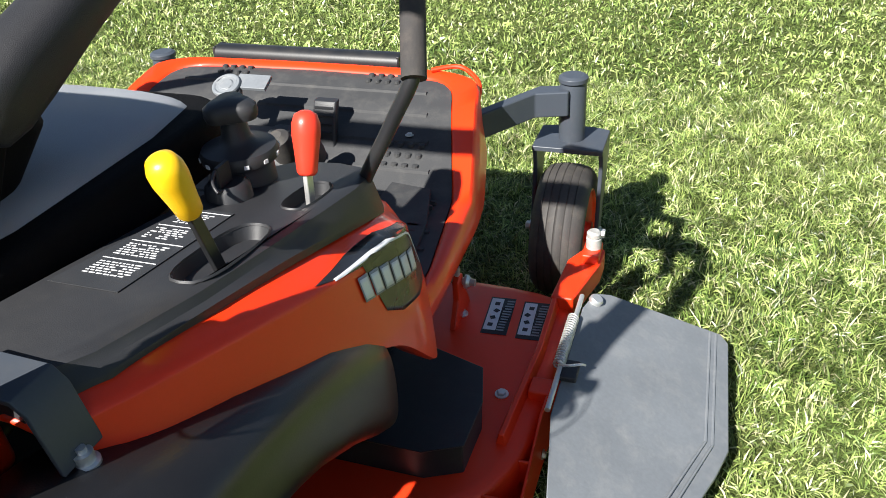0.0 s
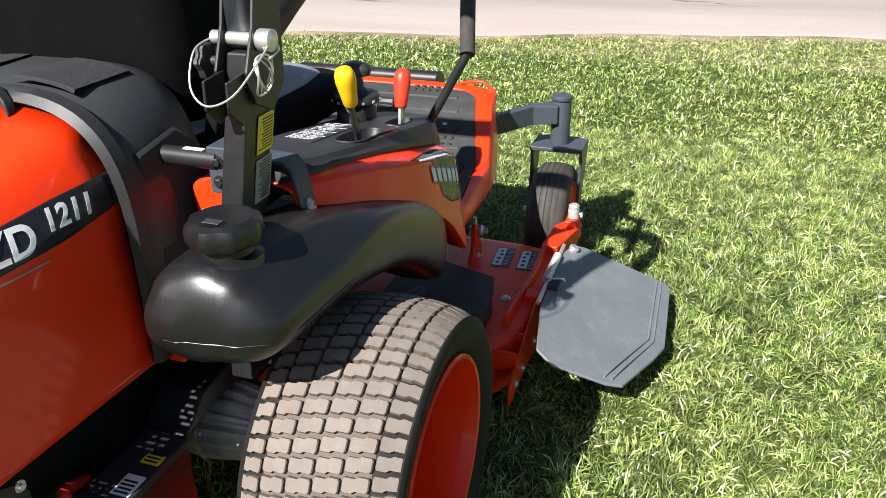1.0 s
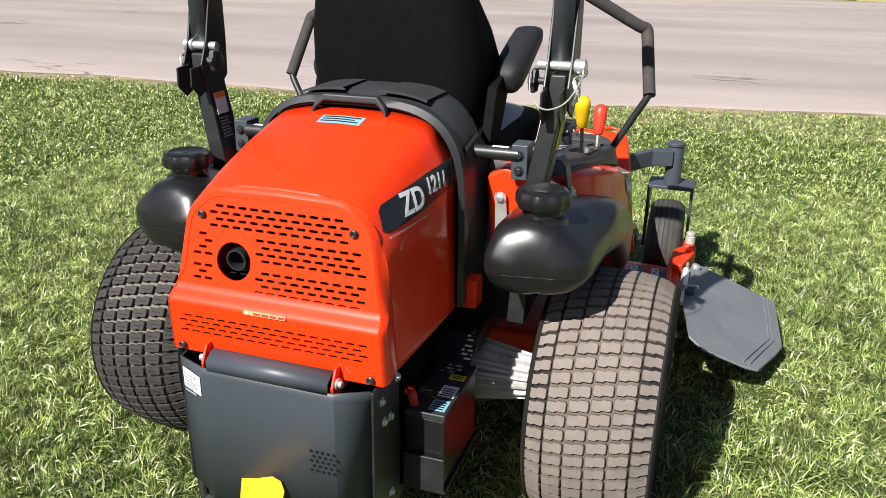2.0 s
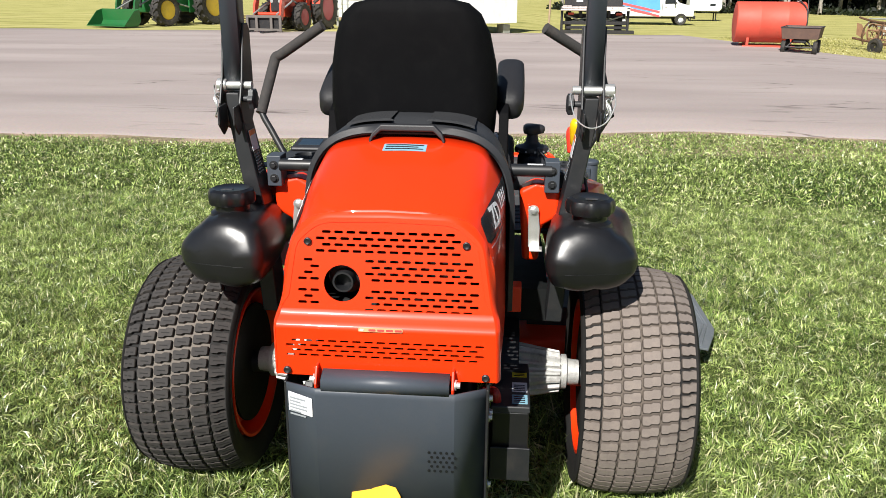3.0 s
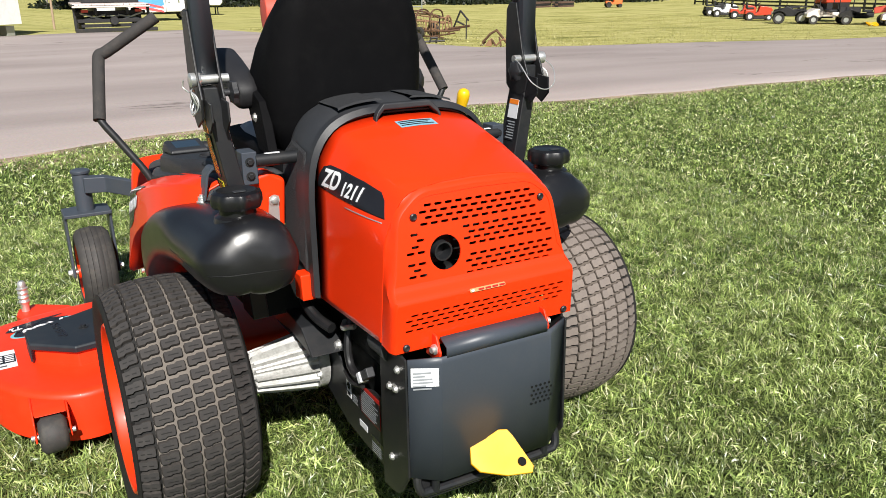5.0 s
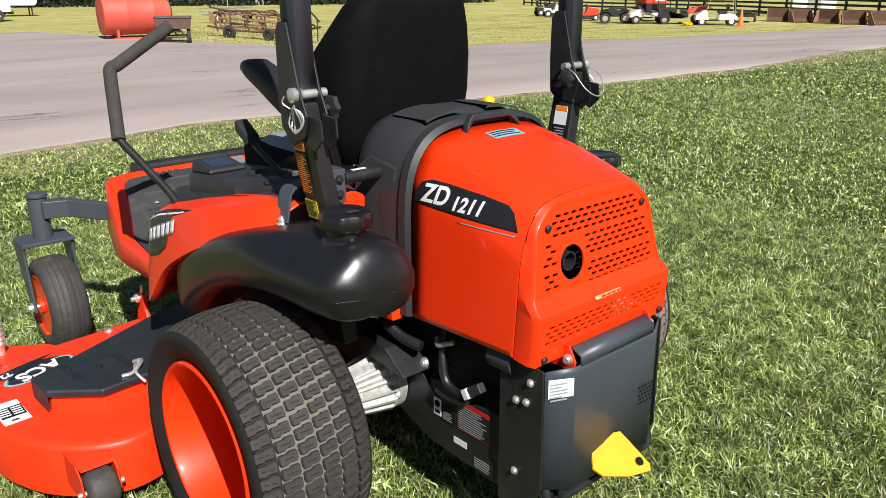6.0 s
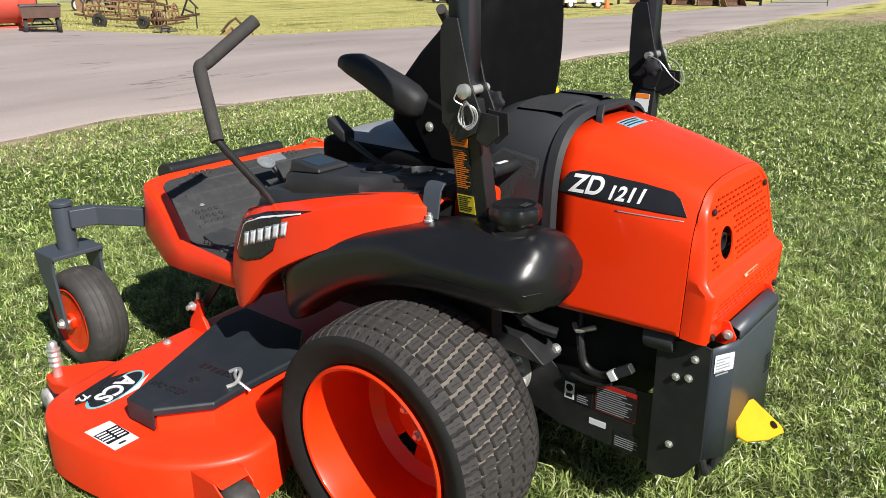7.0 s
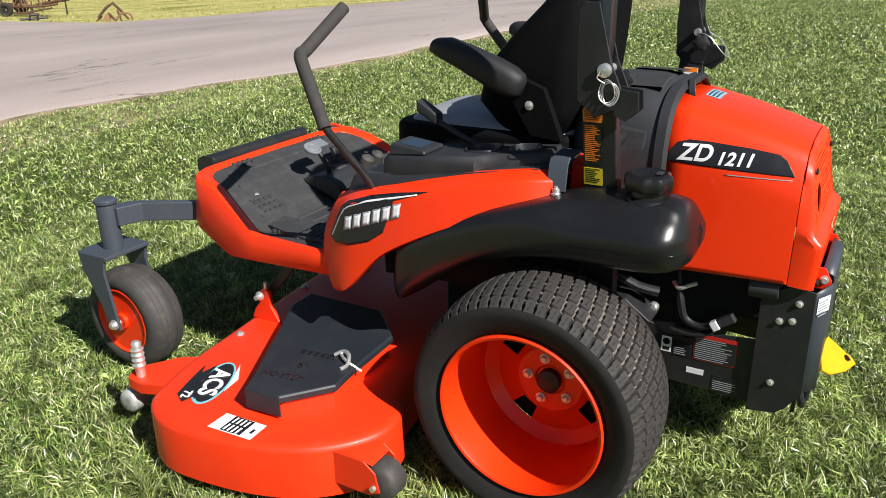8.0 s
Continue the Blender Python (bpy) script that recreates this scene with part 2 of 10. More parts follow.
def superring(x0, x1, z0, z1, y, e=3.0, n=24):
    """A squarish oval in the xz plane at y."""
    cx, cz, hx, hz = (x0 + x1) / 2, (z0 + z1) / 2, (x1 - x0) / 2, (z1 - z0) / 2
    out = []
    for k in range(n):
        q = 2 * math.pi * k / n
        c, s = math.cos(q), math.sin(q)
        out.append((cx + hx * math.copysign(abs(c) ** (2 / e), c), y, cz + hz * math.copysign(abs(s) ** (2 / e), s)))
    return out


def words(name, text, size, m, material, parent, depth=0.0008, shear=0.0, bold=0.0, spacing=1.0):
    """Raised lettering in the built-in font, turned into a mesh."""
    cu = bpy.data.curves.new(name, "FONT")
    cu.body, cu.size, cu.extrude, cu.shear, cu.offset, cu.space_character = text, size, depth, shear, bold, spacing
    cu.align_x, cu.align_y = "CENTER", "CENTER"
    tmp = bpy.data.objects.new(name, cu)
    scene.collection.objects.link(tmp)
    dg = bpy.context.evaluated_depsgraph_get()
    me = bpy.data.meshes.new_from_object(tmp.evaluated_get(dg))
    bpy.data.objects.remove(tmp)
    bpy.data.curves.remove(cu)
    me.name = name
    me.materials.clear()
    me.materials.append(material)
    ob = new(name, me)
    ob.parent = parent
    ob.matrix_basis = m
    return ob


def basis(o, u, v):
    """A frame at o with x along u, y near v."""
    u = Vector(u).normalized()
    w = u.cross(Vector(v)).normalized()
    v = w.cross(u)
    return Matrix(((u.x, v.x, w.x, o[0]), (u.y, v.y, w.y, o[1]), (u.z, v.z, w.z, o[2]), (0, 0, 0, 1)))


# ---- ground ----
def ground_material():
    m = bpy.data.materials.new("lawn_soil")
    m.use_nodes = True
    nt = m.node_tree
    b = nt.nodes["Principled BSDF"]
    co = nt.nodes.new("ShaderNodeTexCoord")
    ns = []
    for s, d in ((0.35, 4), (3.0, 6), (60.0, 4)):
        n = nt.nodes.new("ShaderNodeTexNoise")
        n.inputs["Scale"].default_value, n.inputs["Detail"].default_value = s, d
        nt.links.new(co.outputs["Object"], n.inputs["Vector"])
        ns.append(n)
    r1 = nt.nodes.new("ShaderNodeValToRGB")
    r1.color_ramp.elements[0].position, r1.color_ramp.elements[0].color = 0.35, (0.026, 0.044, 0.010, 1)
    r1.color_ramp.elements[1].position, r1.color_ramp.elements[1].color = 0.68, (0.075, 0.100, 0.028, 1)
    nt.links.new(ns[2].outputs["Fac"], r1.inputs["Fac"])
    r2 = nt.nodes.new("ShaderNodeValToRGB")
    r2.color_ramp.elements[0].position, r2.color_ramp.elements[0].color = 0.4, (0.055, 0.075, 0.020, 1)
    r2.color_ramp.elements[1].position, r2.color_ramp.elements[1].color = 0.7, (0.130, 0.140, 0.050, 1)
    nt.links.new(ns[1].outputs["Fac"], r2.inputs["Fac"])
    mx = nt.nodes.new("ShaderNodeMix")
    mx.data_type = "RGBA"
    nt.links.new(ns[0].outputs["Fac"], mx.inputs["Factor"])
    nt.links.new(r1.outputs["Color"], mx.inputs["A"])
    nt.links.new(r2.outputs["Color"], mx.inputs["B"])
    # beyond the yard: a drier, rougher field with mown lines across it
    sep = nt.nodes.new("ShaderNodeSeparateXYZ")
    nt.links.new(co.outputs["Object"], sep.inputs[0])
    far = nt.nodes.new("ShaderNodeMapRange")
    far.interpolation_type = "SMOOTHSTEP"
    far.inputs["From Min"].default_value, far.inputs["From Max"].default_value = 7.0, 9.5
    nt.links.new(sep.outputs["Y"], far.inputs["Value"])
    st = nt.nodes.new("ShaderNodeMapping")
    st.inputs["Rotation"].default_value = (0, 0, radians(35))
    st.inputs["Scale"].default_value = (0.18, 1.0, 1.0)
    nt.links.new(co.outputs["Object"], st.inputs["Vector"])
    fn = nt.nodes.new("ShaderNodeTexNoise")
    fn.inputs["Scale"].default_value, fn.inputs["Detail"].default_value, fn.inputs["Roughness"].default_value = 1.3, 9.0, 0.72
    nt.links.new(st.outputs["Vector"], fn.inputs["Vector"])
    fr = nt.nodes.new("ShaderNodeValToRGB")
    fe = fr.color_ramp.elements
    fe[0].position, fe[0].color = 0.36, (0.15, 0.155, 0.042, 1)
    fe[1].position, fe[1].color = 0.47, (0.39, 0.37, 0.125, 1)
    q = fe.new(0.62)
    q.color = (0.50, 0.45, 0.19, 1)
    nt.links.new(fn.outputs["Fac"], fr.inputs["Fac"])
    fm = nt.nodes.new("ShaderNodeMix")
    fm.data_type = "RGBA"
    nt.links.new(far.outputs["Result"], fm.inputs["Factor"])
    nt.links.new(mx.outputs["Result"], fm.inputs["A"])
    nt.links.new(fr.outputs["Color"], fm.inputs["B"])
    # a strip of dry sandy soil along the asphalt
    e1 = nt.nodes.new("ShaderNodeMapRange")
    e1.interpolation_type = "SMOOTHSTEP"
    e1.inputs["From Min"].default_value, e1.inputs["From Max"].default_value = 4.95, 5.35
    nt.links.new(sep.outputs["Y"], e1.inputs["Value"])
    e2 = nt.nodes.new("ShaderNodeMapRange")
    e2.inputs["From Min"].default_value, e2.inputs["From Max"].default_value = 0.20, 0.60
    nt.links.new(ns[1].outputs["Fac"], e2.inputs["Value"])
    e3 = nt.nodes.new("ShaderNodeMath")
    e3.operation = "MULTIPLY"
    nt.links.new(e1.outputs["Result"], e3.inputs[0])
    nt.links.new(e2.outputs["Result"], e3.inputs[1])
    soil = nt.nodes.new("ShaderNodeMix")
    soil.data_type = "RGBA"
    soil.inputs["B"].default_value = (0.40, 0.30, 0.22, 1)
    nt.links.new(e3.outputs[0], soil.inputs["Factor"])
    nt.links.new(mx.outputs["Result"], soil.inputs["A"])
    nt.links.new(soil.outputs["Result"], fm.inputs["A"])
    nt.links.new(fm.outputs["Result"], b.inputs["Base Color"])
    b.inputs["Roughness"].default_value = 0.95
    b.inputs["Specular IOR Level"].default_value = 0.1
    bp = nt.nodes.new("ShaderNodeBump")
    bp.inputs["Strength"].default_value, bp.inputs["Distance"].default_value = 0.6, 0.02
    nt.links.new(ns[2].outputs["Fac"], bp.inputs["Height"])
    nt.links.new(bp.outputs["Normal"], b.inputs["Normal"])
    return m


def asphalt_material():
    m = bpy.data.materials.new("old_asphalt")
    m.use_nodes = True
    nt = m.node_tree
    b = nt.nodes["Principled BSDF"]
    co = nt.nodes.new("ShaderNodeTexCoord")
    mp = nt.nodes.new("ShaderNodeMapping")
    mp.inputs["Scale"].default_value = (0.25, 1.0, 1.0)
    nt.links.new(co.outputs["Object"], mp.inputs["Vector"])
    n1 = nt.nodes.new("ShaderNodeTexNoise")
    n1.inputs["Scale"].default_value, n1.inputs["Detail"].default_value = 0.55, 8
    nt.links.new(mp.outputs["Vector"], n1.inputs["Vector"])
    n2 = nt.nodes.new("ShaderNodeTexNoise")
    n2.inputs["Scale"].default_value, n2.inputs["Detail"].default_value = 55.0, 4
    nt.links.new(co.outputs["Object"], n2.inputs["Vector"])
    r1 = nt.nodes.new("ShaderNodeValToRGB")
    e = r1.color_ramp.elements
    e[0].position, e[0].color = 0.30, (0.272, 0.212, 0.192, 1)
    e[1].position, e[1].color = 0.75, (0.40, 0.322, 0.294, 1)
    nt.links.new(n1.outputs["Fac"], r1.inputs["Fac"])
    r2 = nt.nodes.new("ShaderNodeMix")
    r2.data_type, r2.blend_type = "RGBA", "OVERLAY"
    r2.inputs["Factor"].default_value = 0.35
    nt.links.new(r1.outputs["Color"], r2.inputs["A"])
    nt.links.new(n2.outputs["Color"], r2.inputs["B"])
    hs = nt.nodes.new("ShaderNodeHueSaturation")
    hs.inputs["Saturation"].default_value = 0.75
    nt.links.new(r2.outputs["Result"], hs.inputs["Color"])
    # thin dark cracks running mostly along the yard
    cm = nt.nodes.new("ShaderNodeMapping")
    cm.inputs["Scale"].default_value = (0.16, 0.95, 1.0)
    nt.links.new(co.outputs["Object"], cm.inputs["Vector"])
    cn = nt.nodes.new("ShaderNodeTexNoise")
    cn.inputs["Scale"].default_value, cn.inputs["Detail"].default_value = 0.9, 5
    nt.links.new(cm.outputs["Vector"], cn.inputs["Vector"])
    cr = nt.nodes.new("ShaderNodeValToRGB")
    ce = cr.color_ramp.elements
    ce[0].position, ce[0].color = 0.494, (1, 1, 1, 1)
    ce[1].position, ce[1].color = 0.506, (1, 1, 1, 1)
    k = ce.new(0.50)
    k.color = (0.32, 0.30, 0.29, 1)
    nt.links.new(cn.outputs["Fac"], cr.inputs["Fac"])
    mk = nt.nodes.new("ShaderNodeTexNoise")
    mk.inputs["Scale"].default_value, mk.inputs["Detail"].default_value = 0.35, 2
    nt.links.new(co.outputs["Object"], mk.inputs["Vector"])
    mr = nt.nodes.new("ShaderNodeMapRange")
    mr.inputs["From Min"].default_value, mr.inputs["From Max"].default_value = 0.52, 0.60
    nt.links.new(mk.outputs["Fac"], mr.inputs["Value"])
    cx = nt.nodes.new("ShaderNodeMix")
    cx.data_type, cx.blend_type = "RGBA", "MULTIPLY"
    nt.links.new(mr.outputs["Result"], cx.inputs["Factor"])
    nt.links.new(hs.outputs["Color"], cx.inputs["A"])
    nt.links.new(cr.outputs["Color"], cx.inputs["B"])
    nt.links.new(cx.outputs["Result"], b.inputs["Base Color"])
    b.inputs["Roughness"].default_value = 0.9
    bp = nt.nodes.new("ShaderNodeBump")
    bp.inputs["Strength"].default_value, bp.inputs["Distance"].default_value = 0.5, 0.006
    nt.links.new(n2.outputs["Fac"], bp.inputs["Height"])
    nt.links.new(bp.outputs["Normal"], b.inputs["Normal"])
    return m


def road_near(x):
    return 5.5 + 0.88 * math.exp(-((x - 2.6) / 3.6) ** 2) + 0.10 * math.sin(x * 0.9) + 0.05 * math.sin(x * 3.1 + 1) + (0.0 if x < 12 else 0.02 * (x - 12))


def road_far(x):
    if x < 6.0:
        return 27.0 + 0.3 * math.sin(x)
    if x < 9.0:
        return 27.0 - (x - 6.0) * 4.4
    return 13.8 - 0.42 * (x - 9.0) + 0.0095 * (x - 9.0) ** 2 + 0.1 * math.sin(x)


def ease(v):
    v = max(0.0, min(1.0, v))
    return v * v * (3 - 2 * v)


def lie(x, y):
    """The lie of the land: level round the mower and the yard, falling about a metre towards the fence and the wood."""
    dx, dy = x + 1.3, y + 1.7
    d, b = math.hypot(dx, dy), math.degrees(math.atan2(dx, dy))
    k = 0.7 * ease((b - 20) / 18) * ease((150 - b) / 40) * ease((d - 13) / 17)
    k = max(k, 0.45 * ease((b - 1) / 6) * ease((150 - b) / 40) * ease((d - 31) / 7))
    return Vector((x + dx * k, y + dy * k, -1.41 * k))


GROUND_MAT = ground_material()
bm = B()
reach = [0.0, 4, 8, 12] + [13 + i for i in range(19)] + [34, 38, 44, 52, 62, 75, 95, 130, 200, 320, 520]
vs = [[bm.verts.new(lie(-1.3 + r * math.sin(radians(3 * k)), -1.7 + r * math.cos(radians(3 * k)))) for k in range(120)] for r in reach[1:]]
mid = bm.verts.new(lie(-1.3, -1.7))
for k in range(120):
    bm.faces.new((mid, vs[0][k], vs[0][(k + 1) % 120]))
for a, c in zip(vs, vs[1:]):
    for k in range(120):
        bm.faces.new((a[k], a[(k + 1) % 120], c[(k + 1) % 120], c[k]))
ground = part("ground", bm, GROUND_MAT)
tagged(ground, "sunlit mown lawn running out to drier fields", "lawn", kind="structure")

bm = B()
rings = []
x = -60.0
while x <= 60.0:
    a, b_ = road_near(x), road_far(x)
    ring = [lie(x, a)] + [lie(x, a + 0.04 + (b_ - a - 0.09) * i / 14) + Vector((0, 0, 0.024)) for i in range(15)] + [lie(x, b_)]
    rings.append(ring)
    x += 0.25 if -6 < x < 40 else 1.0
loft(bm, rings, closed=False)
road = part("road", bm, asphalt_material())
tagged(road, "worn pale grey asphalt yard beside the lawn", "road", kind="structure")


# ---- the mower ----
mower = thing("zero_turn_mower", "orange zero-turn mower with black seat and side-discharge deck", "lawn mower")
AX = 0.33
P = mower


def mirror(pts, s):
    return [(p[0] * s, *p[1:]) for p in pts]


def tyre_lugs(bm, half, crown, rows, cols, lug_h, sipes, full):
    """Dog-bone turf lugs round the x axis, each row a little turned against the last."""
    pitch = 2 * math.pi / rows
    w = 2 * half / cols
    shape = [(-0.45, 0.30), (-0.40, 0.44), (-0.10, 0.44), (0.01, 0.31), (0.40, 0.31), (0.45, 0.18), (0.45, -0.33), (0.40, -0.44), (0.07, -0.44), (-0.04, -0.32), (-0.40, -0.32), (-0.45, -0.21)]
    tops = []
    for i in range(rows):
        for j in range(cols):
            u0 = -half + (j + 0.5) * w
            a0 = (i - 0.32 * j + random.uniform(-0.02, 0.02)) * pitch
            lo, mid, hi = [], [], []
            for a, b in shape:
                for ring, k, h in ((lo, 1.0, -0.004), (mid, 0.97, lug_h * 0.75), (hi, 0.90, lug_h)):
                    u, ang = u0 + a * w * k * full, a0 + b * pitch * k * full
                    r = crown(u) + h
                    ring.append(bm.verts.new((u, r * math.cos(ang), r * math.sin(ang))))
            tops.append(bm.faces.new(hi))
            if sipes:
                sipe = [(-0.24, -0.02), (0.24, -0.02), (0.24, 0.06), (-0.24, 0.06)]
                bm.faces.new([bm.verts.new((u0 + a * w, (crown(u0 + a * w) + lug_h + 0.0006) * math.cos(a0 + b * pitch), (crown(u0 + a * w) + lug_h + 0.0006) * math.sin(a0 + b * pitch))) for a, b in sipe]).material_index = 2
            for q, t in ((lo, mid), (mid, hi)):
                for k in range(12):
                    bm.faces.new((q[k], q[(k + 1) % 12], t[(k + 1) % 12], t[k])).material_index = 1
    for f in tops:
        f.material_index = 0


def rear_crown(u):
    return 0.322 - 0.9 * u * u - (max(0.0, abs(u) - 0.11) ** 2) * 6


def rear_wheel(side):
    """side -1 for the wheel at negative x. The outer face looks along side."""
    w = new("rear_wheel")
    w.parent = P
    w.matrix_basis = pose(0.614 if side > 0 else -0.632, 0, AX, random.uniform(0, 90), 0, 0) @ Matrix.Diagonal((0.97, 1, 1, 1))
    ring = Matrix.Rotation(radians(90), 4, "Y")
    bm = B()
    prof = [(0.221, -0.126), (0.240, -0.142), (0.262, -0.152), (0.284, -0.156), (0.297, -0.158), (0.308, -0.150)]
    prof += [(rear_crown(u / 100), u / 100) for u in range(-14, 15, 2)]
    prof += [(0.308, 0.150), (0.297, 0.158), (0.284, 0.156), (0.262, 0.152), (0.240, 0.142), (0.221, 0.126)]
    lathe(bm, prof, 72, ring, close=True)
    for f in bm.faces:
        c = f.calc_center_median()
        f.material_index = 1 if math.hypot(c.y, c.z) > 0.312 and abs(c.x) < 0.150 else 0
    tyre = part("tyre", bm, RUBBER, w, "wide black turf tyre with dusty tread", angle=60)
    tyre.data.materials.append(GROOVE if side < 0 else PALE_GROOVE)
    bm = B()
    tyre_lugs(bm, 0.154, rear_crown, 62, 6, 0.0105 if side < 0 else 0.0085, side < 0, 1.0 if side < 0 else 1.06)
    tr = part("tread", bm, TREAD if side < 0 else DUSTY_TREAD, tyre, "dusty interlocking tread lugs", angle=30)
    tr.data.materials.append(LUG_SIDE if side < 0 else CLAY_SIDE)
    tr.data.materials.append(RUBBER)
    # rim: flange, barrel and dished disc
    s = side
    bm = B()
    prof = [(0.240, s * 0.110), (0.243, s * 0.138), (0.247, s * 0.147), (0.254, s * 0.149), (0.259, s * 0.144), (0.258, s * 0.128), (0.247, s * 0.115), (0.244, s * 0.09), (0.240, -s * 0.09), (0.247, -s * 0.118), (0.256, -s * 0.128), (0.256, -s * 0.142), (0.246, -s * 0.142), (0.238, -s * 0.115), (0.228, -s * 0.10), (0.232, s * 0.03), (0.236, s * 0.09)]
    lathe(bm, [(r * 0.888, h) for r, h in prof], 64, ring, close=True)
    rim = part("rim", bm, ORANGE, w, "orange steel rim", angle=40)
    bm = B()
    n = 60
    cs = [(0.206, -s * 0.075), (0.170, -s * 0.105), (0.115, -s * 0.095), (0.095, -s * 0.078), (0.045, -s * 0.078), (0.040, -s * 0.084), (0.002, -s * 0.084)]
    vs = [[bm.verts.new((h, r * math.cos(2 * math.pi * k / n), r * math.sin(2 * math.pi * k / n))) for k in range(n)] for r, h in cs]
    for i in range(len(cs) - 1):
        for k in range(n):
            if i == 1 and (k % 15) in (6, 7, 8, 9):
                continue
            bm.faces.new((vs[i][k], vs[i][(k + 1) % n], vs[i + 1][(k + 1) % n], vs[i + 1][k]))
    part("disc", bm, ORANGE, w, "orange wheel disc with vent slots", angle=40)
    bm = B()
    lathe(bm, [(0.180, -s * 0.128), (0.180, -s * 0.120), (0.002, -s * 0.120)], 40, ring)
    part("brake_drum", bm, DARK, w, "dark brake drum")
    bm = B()
    lathe(bm, [(0.034, -s * 0.084), (0.034, -s * 0.062), (0.028, -s * 0.058), (0.004, -s * 0.058)], 24, ring)
    part("hub", bm, BLACK_STEEL, w, "black hub cap")
    for k in range(5):
        a = radians(72 * k)
        bm = B()
        bolt_mesh(bm, (-s * 0.078, 0.066 * math.cos(a), 0.066 * math.sin(a)), (s, 0, 0), 0.010, 0.014)
        part("lug_nut", bm, ZINC, w)
    return w


rear_wheel(-1)
rear_wheel(1)


def caster(side):
    c = new("caster")
    c.parent = P
    x, ya, za = 0.648 * side, 1.60, 0.205
    # stem and collar
    bm = B()
    lathe(bm, [(0.036, 0.46), (0.036, 0.618), (0.033, 0.630)], 28, Matrix.Translation((x, 1.665, 0)))
    lathe(bm, [(0.040, 0.628), (0.040, 0.640), (0.030, 0.646), (0.002, 0.646)], 28, Matrix.Translation((x, 1.665, 0)))
    part("stem", bm, GREY_STEEL, c, "dark grey steel caster stem", bevel=0.002)
    # fork: bridge plate bent down on both sides to the axle
    bm = B()
    for s in (-1, 1):
        loft(bm, [[(x + s * 0.085, y + 0.0, z), (x + s * 0.097, y, z), (x + s * 0.097, y2, z2), (x + s * 0.085, y2, z2)]
                  for (y, z, y2, z2) in ((1.735, 0.455, 1.60, 0.455), (1.725, 0.40, 1.612, 0.40), (1.655, 0.27, 1.59, 0.27), (1.630, 0.19, 1.575, 0.185))])
    slab(bm, [(x - 0.097, 1.59), (x + 0.097, 1.59), (x + 0.097, 1.735), (x + 0.05, 1.75), (x - 0.05, 1.75), (x - 0.097, 1.735)], "z", 0.448, 0.464)
    part("fork", bm, GREY_STEEL, c, "dark grey steel caster fork", bevel=0.004)
    ring = Matrix.Translation((x, ya, za)) @ Matrix.Rotation(radians(90), 4, "Y")
    bm = B()
    half = [(0.108, 0.050), (0.118, 0.060), (0.128, 0.068), (0.145, 0.073), (0.165, 0.070), (0.182, 0.055), (0.187, 0.044), (0.184, 0.042), (0.187, 0.040), (0.190, 0.024), (0.187, 0.022), (0.190, 0.020), (0.192, 0.003)]
    prof = [(r, -h) for r, h in half] + [(0.189, 0.0)] + half[::-1]
    lathe(bm, prof, 56, ring, close=True)
    part("tyre", bm, SMOOTH_RUBBER, c, "ribbed black rubber caster tyre", angle=50)
    bm = B()
    for s in (-1, 1):
        lathe(bm, [(0.121, s * 0.060), (0.125, s * 0.067), (0.121, s * 0.069), (0.112, s * 0.058), (0.098, s * 0.04), (0.09, s * 0.012), (0.045, s * 0.012), (0.032, s * 0.035), (0.030, s * 0.075), (0.003, s * 0.075)], 40, ring)
    part("rim", bm, ORANGE, c, "orange caster rim", angle=40)
    bm = B()
    rod(bm, (x - 0.105, ya, za), (x + 0.105, ya, za), 0.010)
    for s in (-1, 1):
        bolt_mesh(bm, (x + s * 0.097, ya, za), (s, 0, 0), 0.013, 0.016)
    part("axle_bolt", bm, ZINC, c, "zinc axle bolt")
    # arm to the frame
    bm = B()
    loft(bm, [[(x1, y1 - 0.03, z1 - 0.035), (x1, y1 + 0.03, z1 - 0.035), (x1, y1 + 0.03, z1 + 0.035), (x1, y1 - 0.03, z1 + 0.035)]
              for x1, y1, z1 in ((side * 0.645, 1.645, 0.580), (side * 0.56, 1.62, 0.580), (side * 0.40, 1.40, 0.570), (side * 0.30, 1.28, 0.555))])
    part("arm", bm, GREY_STEEL, c, "dark grey square-tube caster arm", bevel=0.005)


caster(-1)
caster(1)


def face_y(z):
    """The depth of the rear face, which leans back and steps out at the bumper."""
    if z > 0.752:
        return -0.557 - (0.904 - z) * 0.163
    if z > 0.720:
        k = (0.752 - z) / 0.032
        return -0.5818 - 0.0272 * k * k * (3 - 2 * k)
    return -0.609 + (0.720 - z) * 0.066


def arch(y, w, zb, zs, zt, e=3.2, n=28, wb=None):
    """An open arch across x: feet at zb, straight sides to zs, crown at zt."""
    wb = w if wb is None else wb
    half = [(wb + (w - wb) * k / 10, zb + (zs - zb) * k / 10) for k in range(10)]
    top = []
    for k in range(n + 1):
        c, s = math.cos(math.pi * k / n), math.sin(math.pi * k / n)
        top.append((math.copysign(abs(c) ** (2 / e), c) * w, zs + (zt - zs) * abs(s) ** (2 / e)))
    pts = half + top + [(-x, z) for x, z in reversed(half)]
    return [(x, y, z) for x, z in pts]


def eased_line(pts, radii, n=6):
    """A polyline whose inner corners are rounded off, each over its own length."""
    pts = [Vector(p) for p in pts]
    out = [pts[0]]
    for a, b, c, r in zip(pts, pts[1:], pts[2:], radii):
        p, q = b + (a - b).normalized() * r, b + (c - b).normalized() * r
        for k in range(n + 1):
            t = k / n
            out.append(p * (1 - t) ** 2 + b * (2 * t * (1 - t)) + q * t * t)
    return out + [pts[-1]]


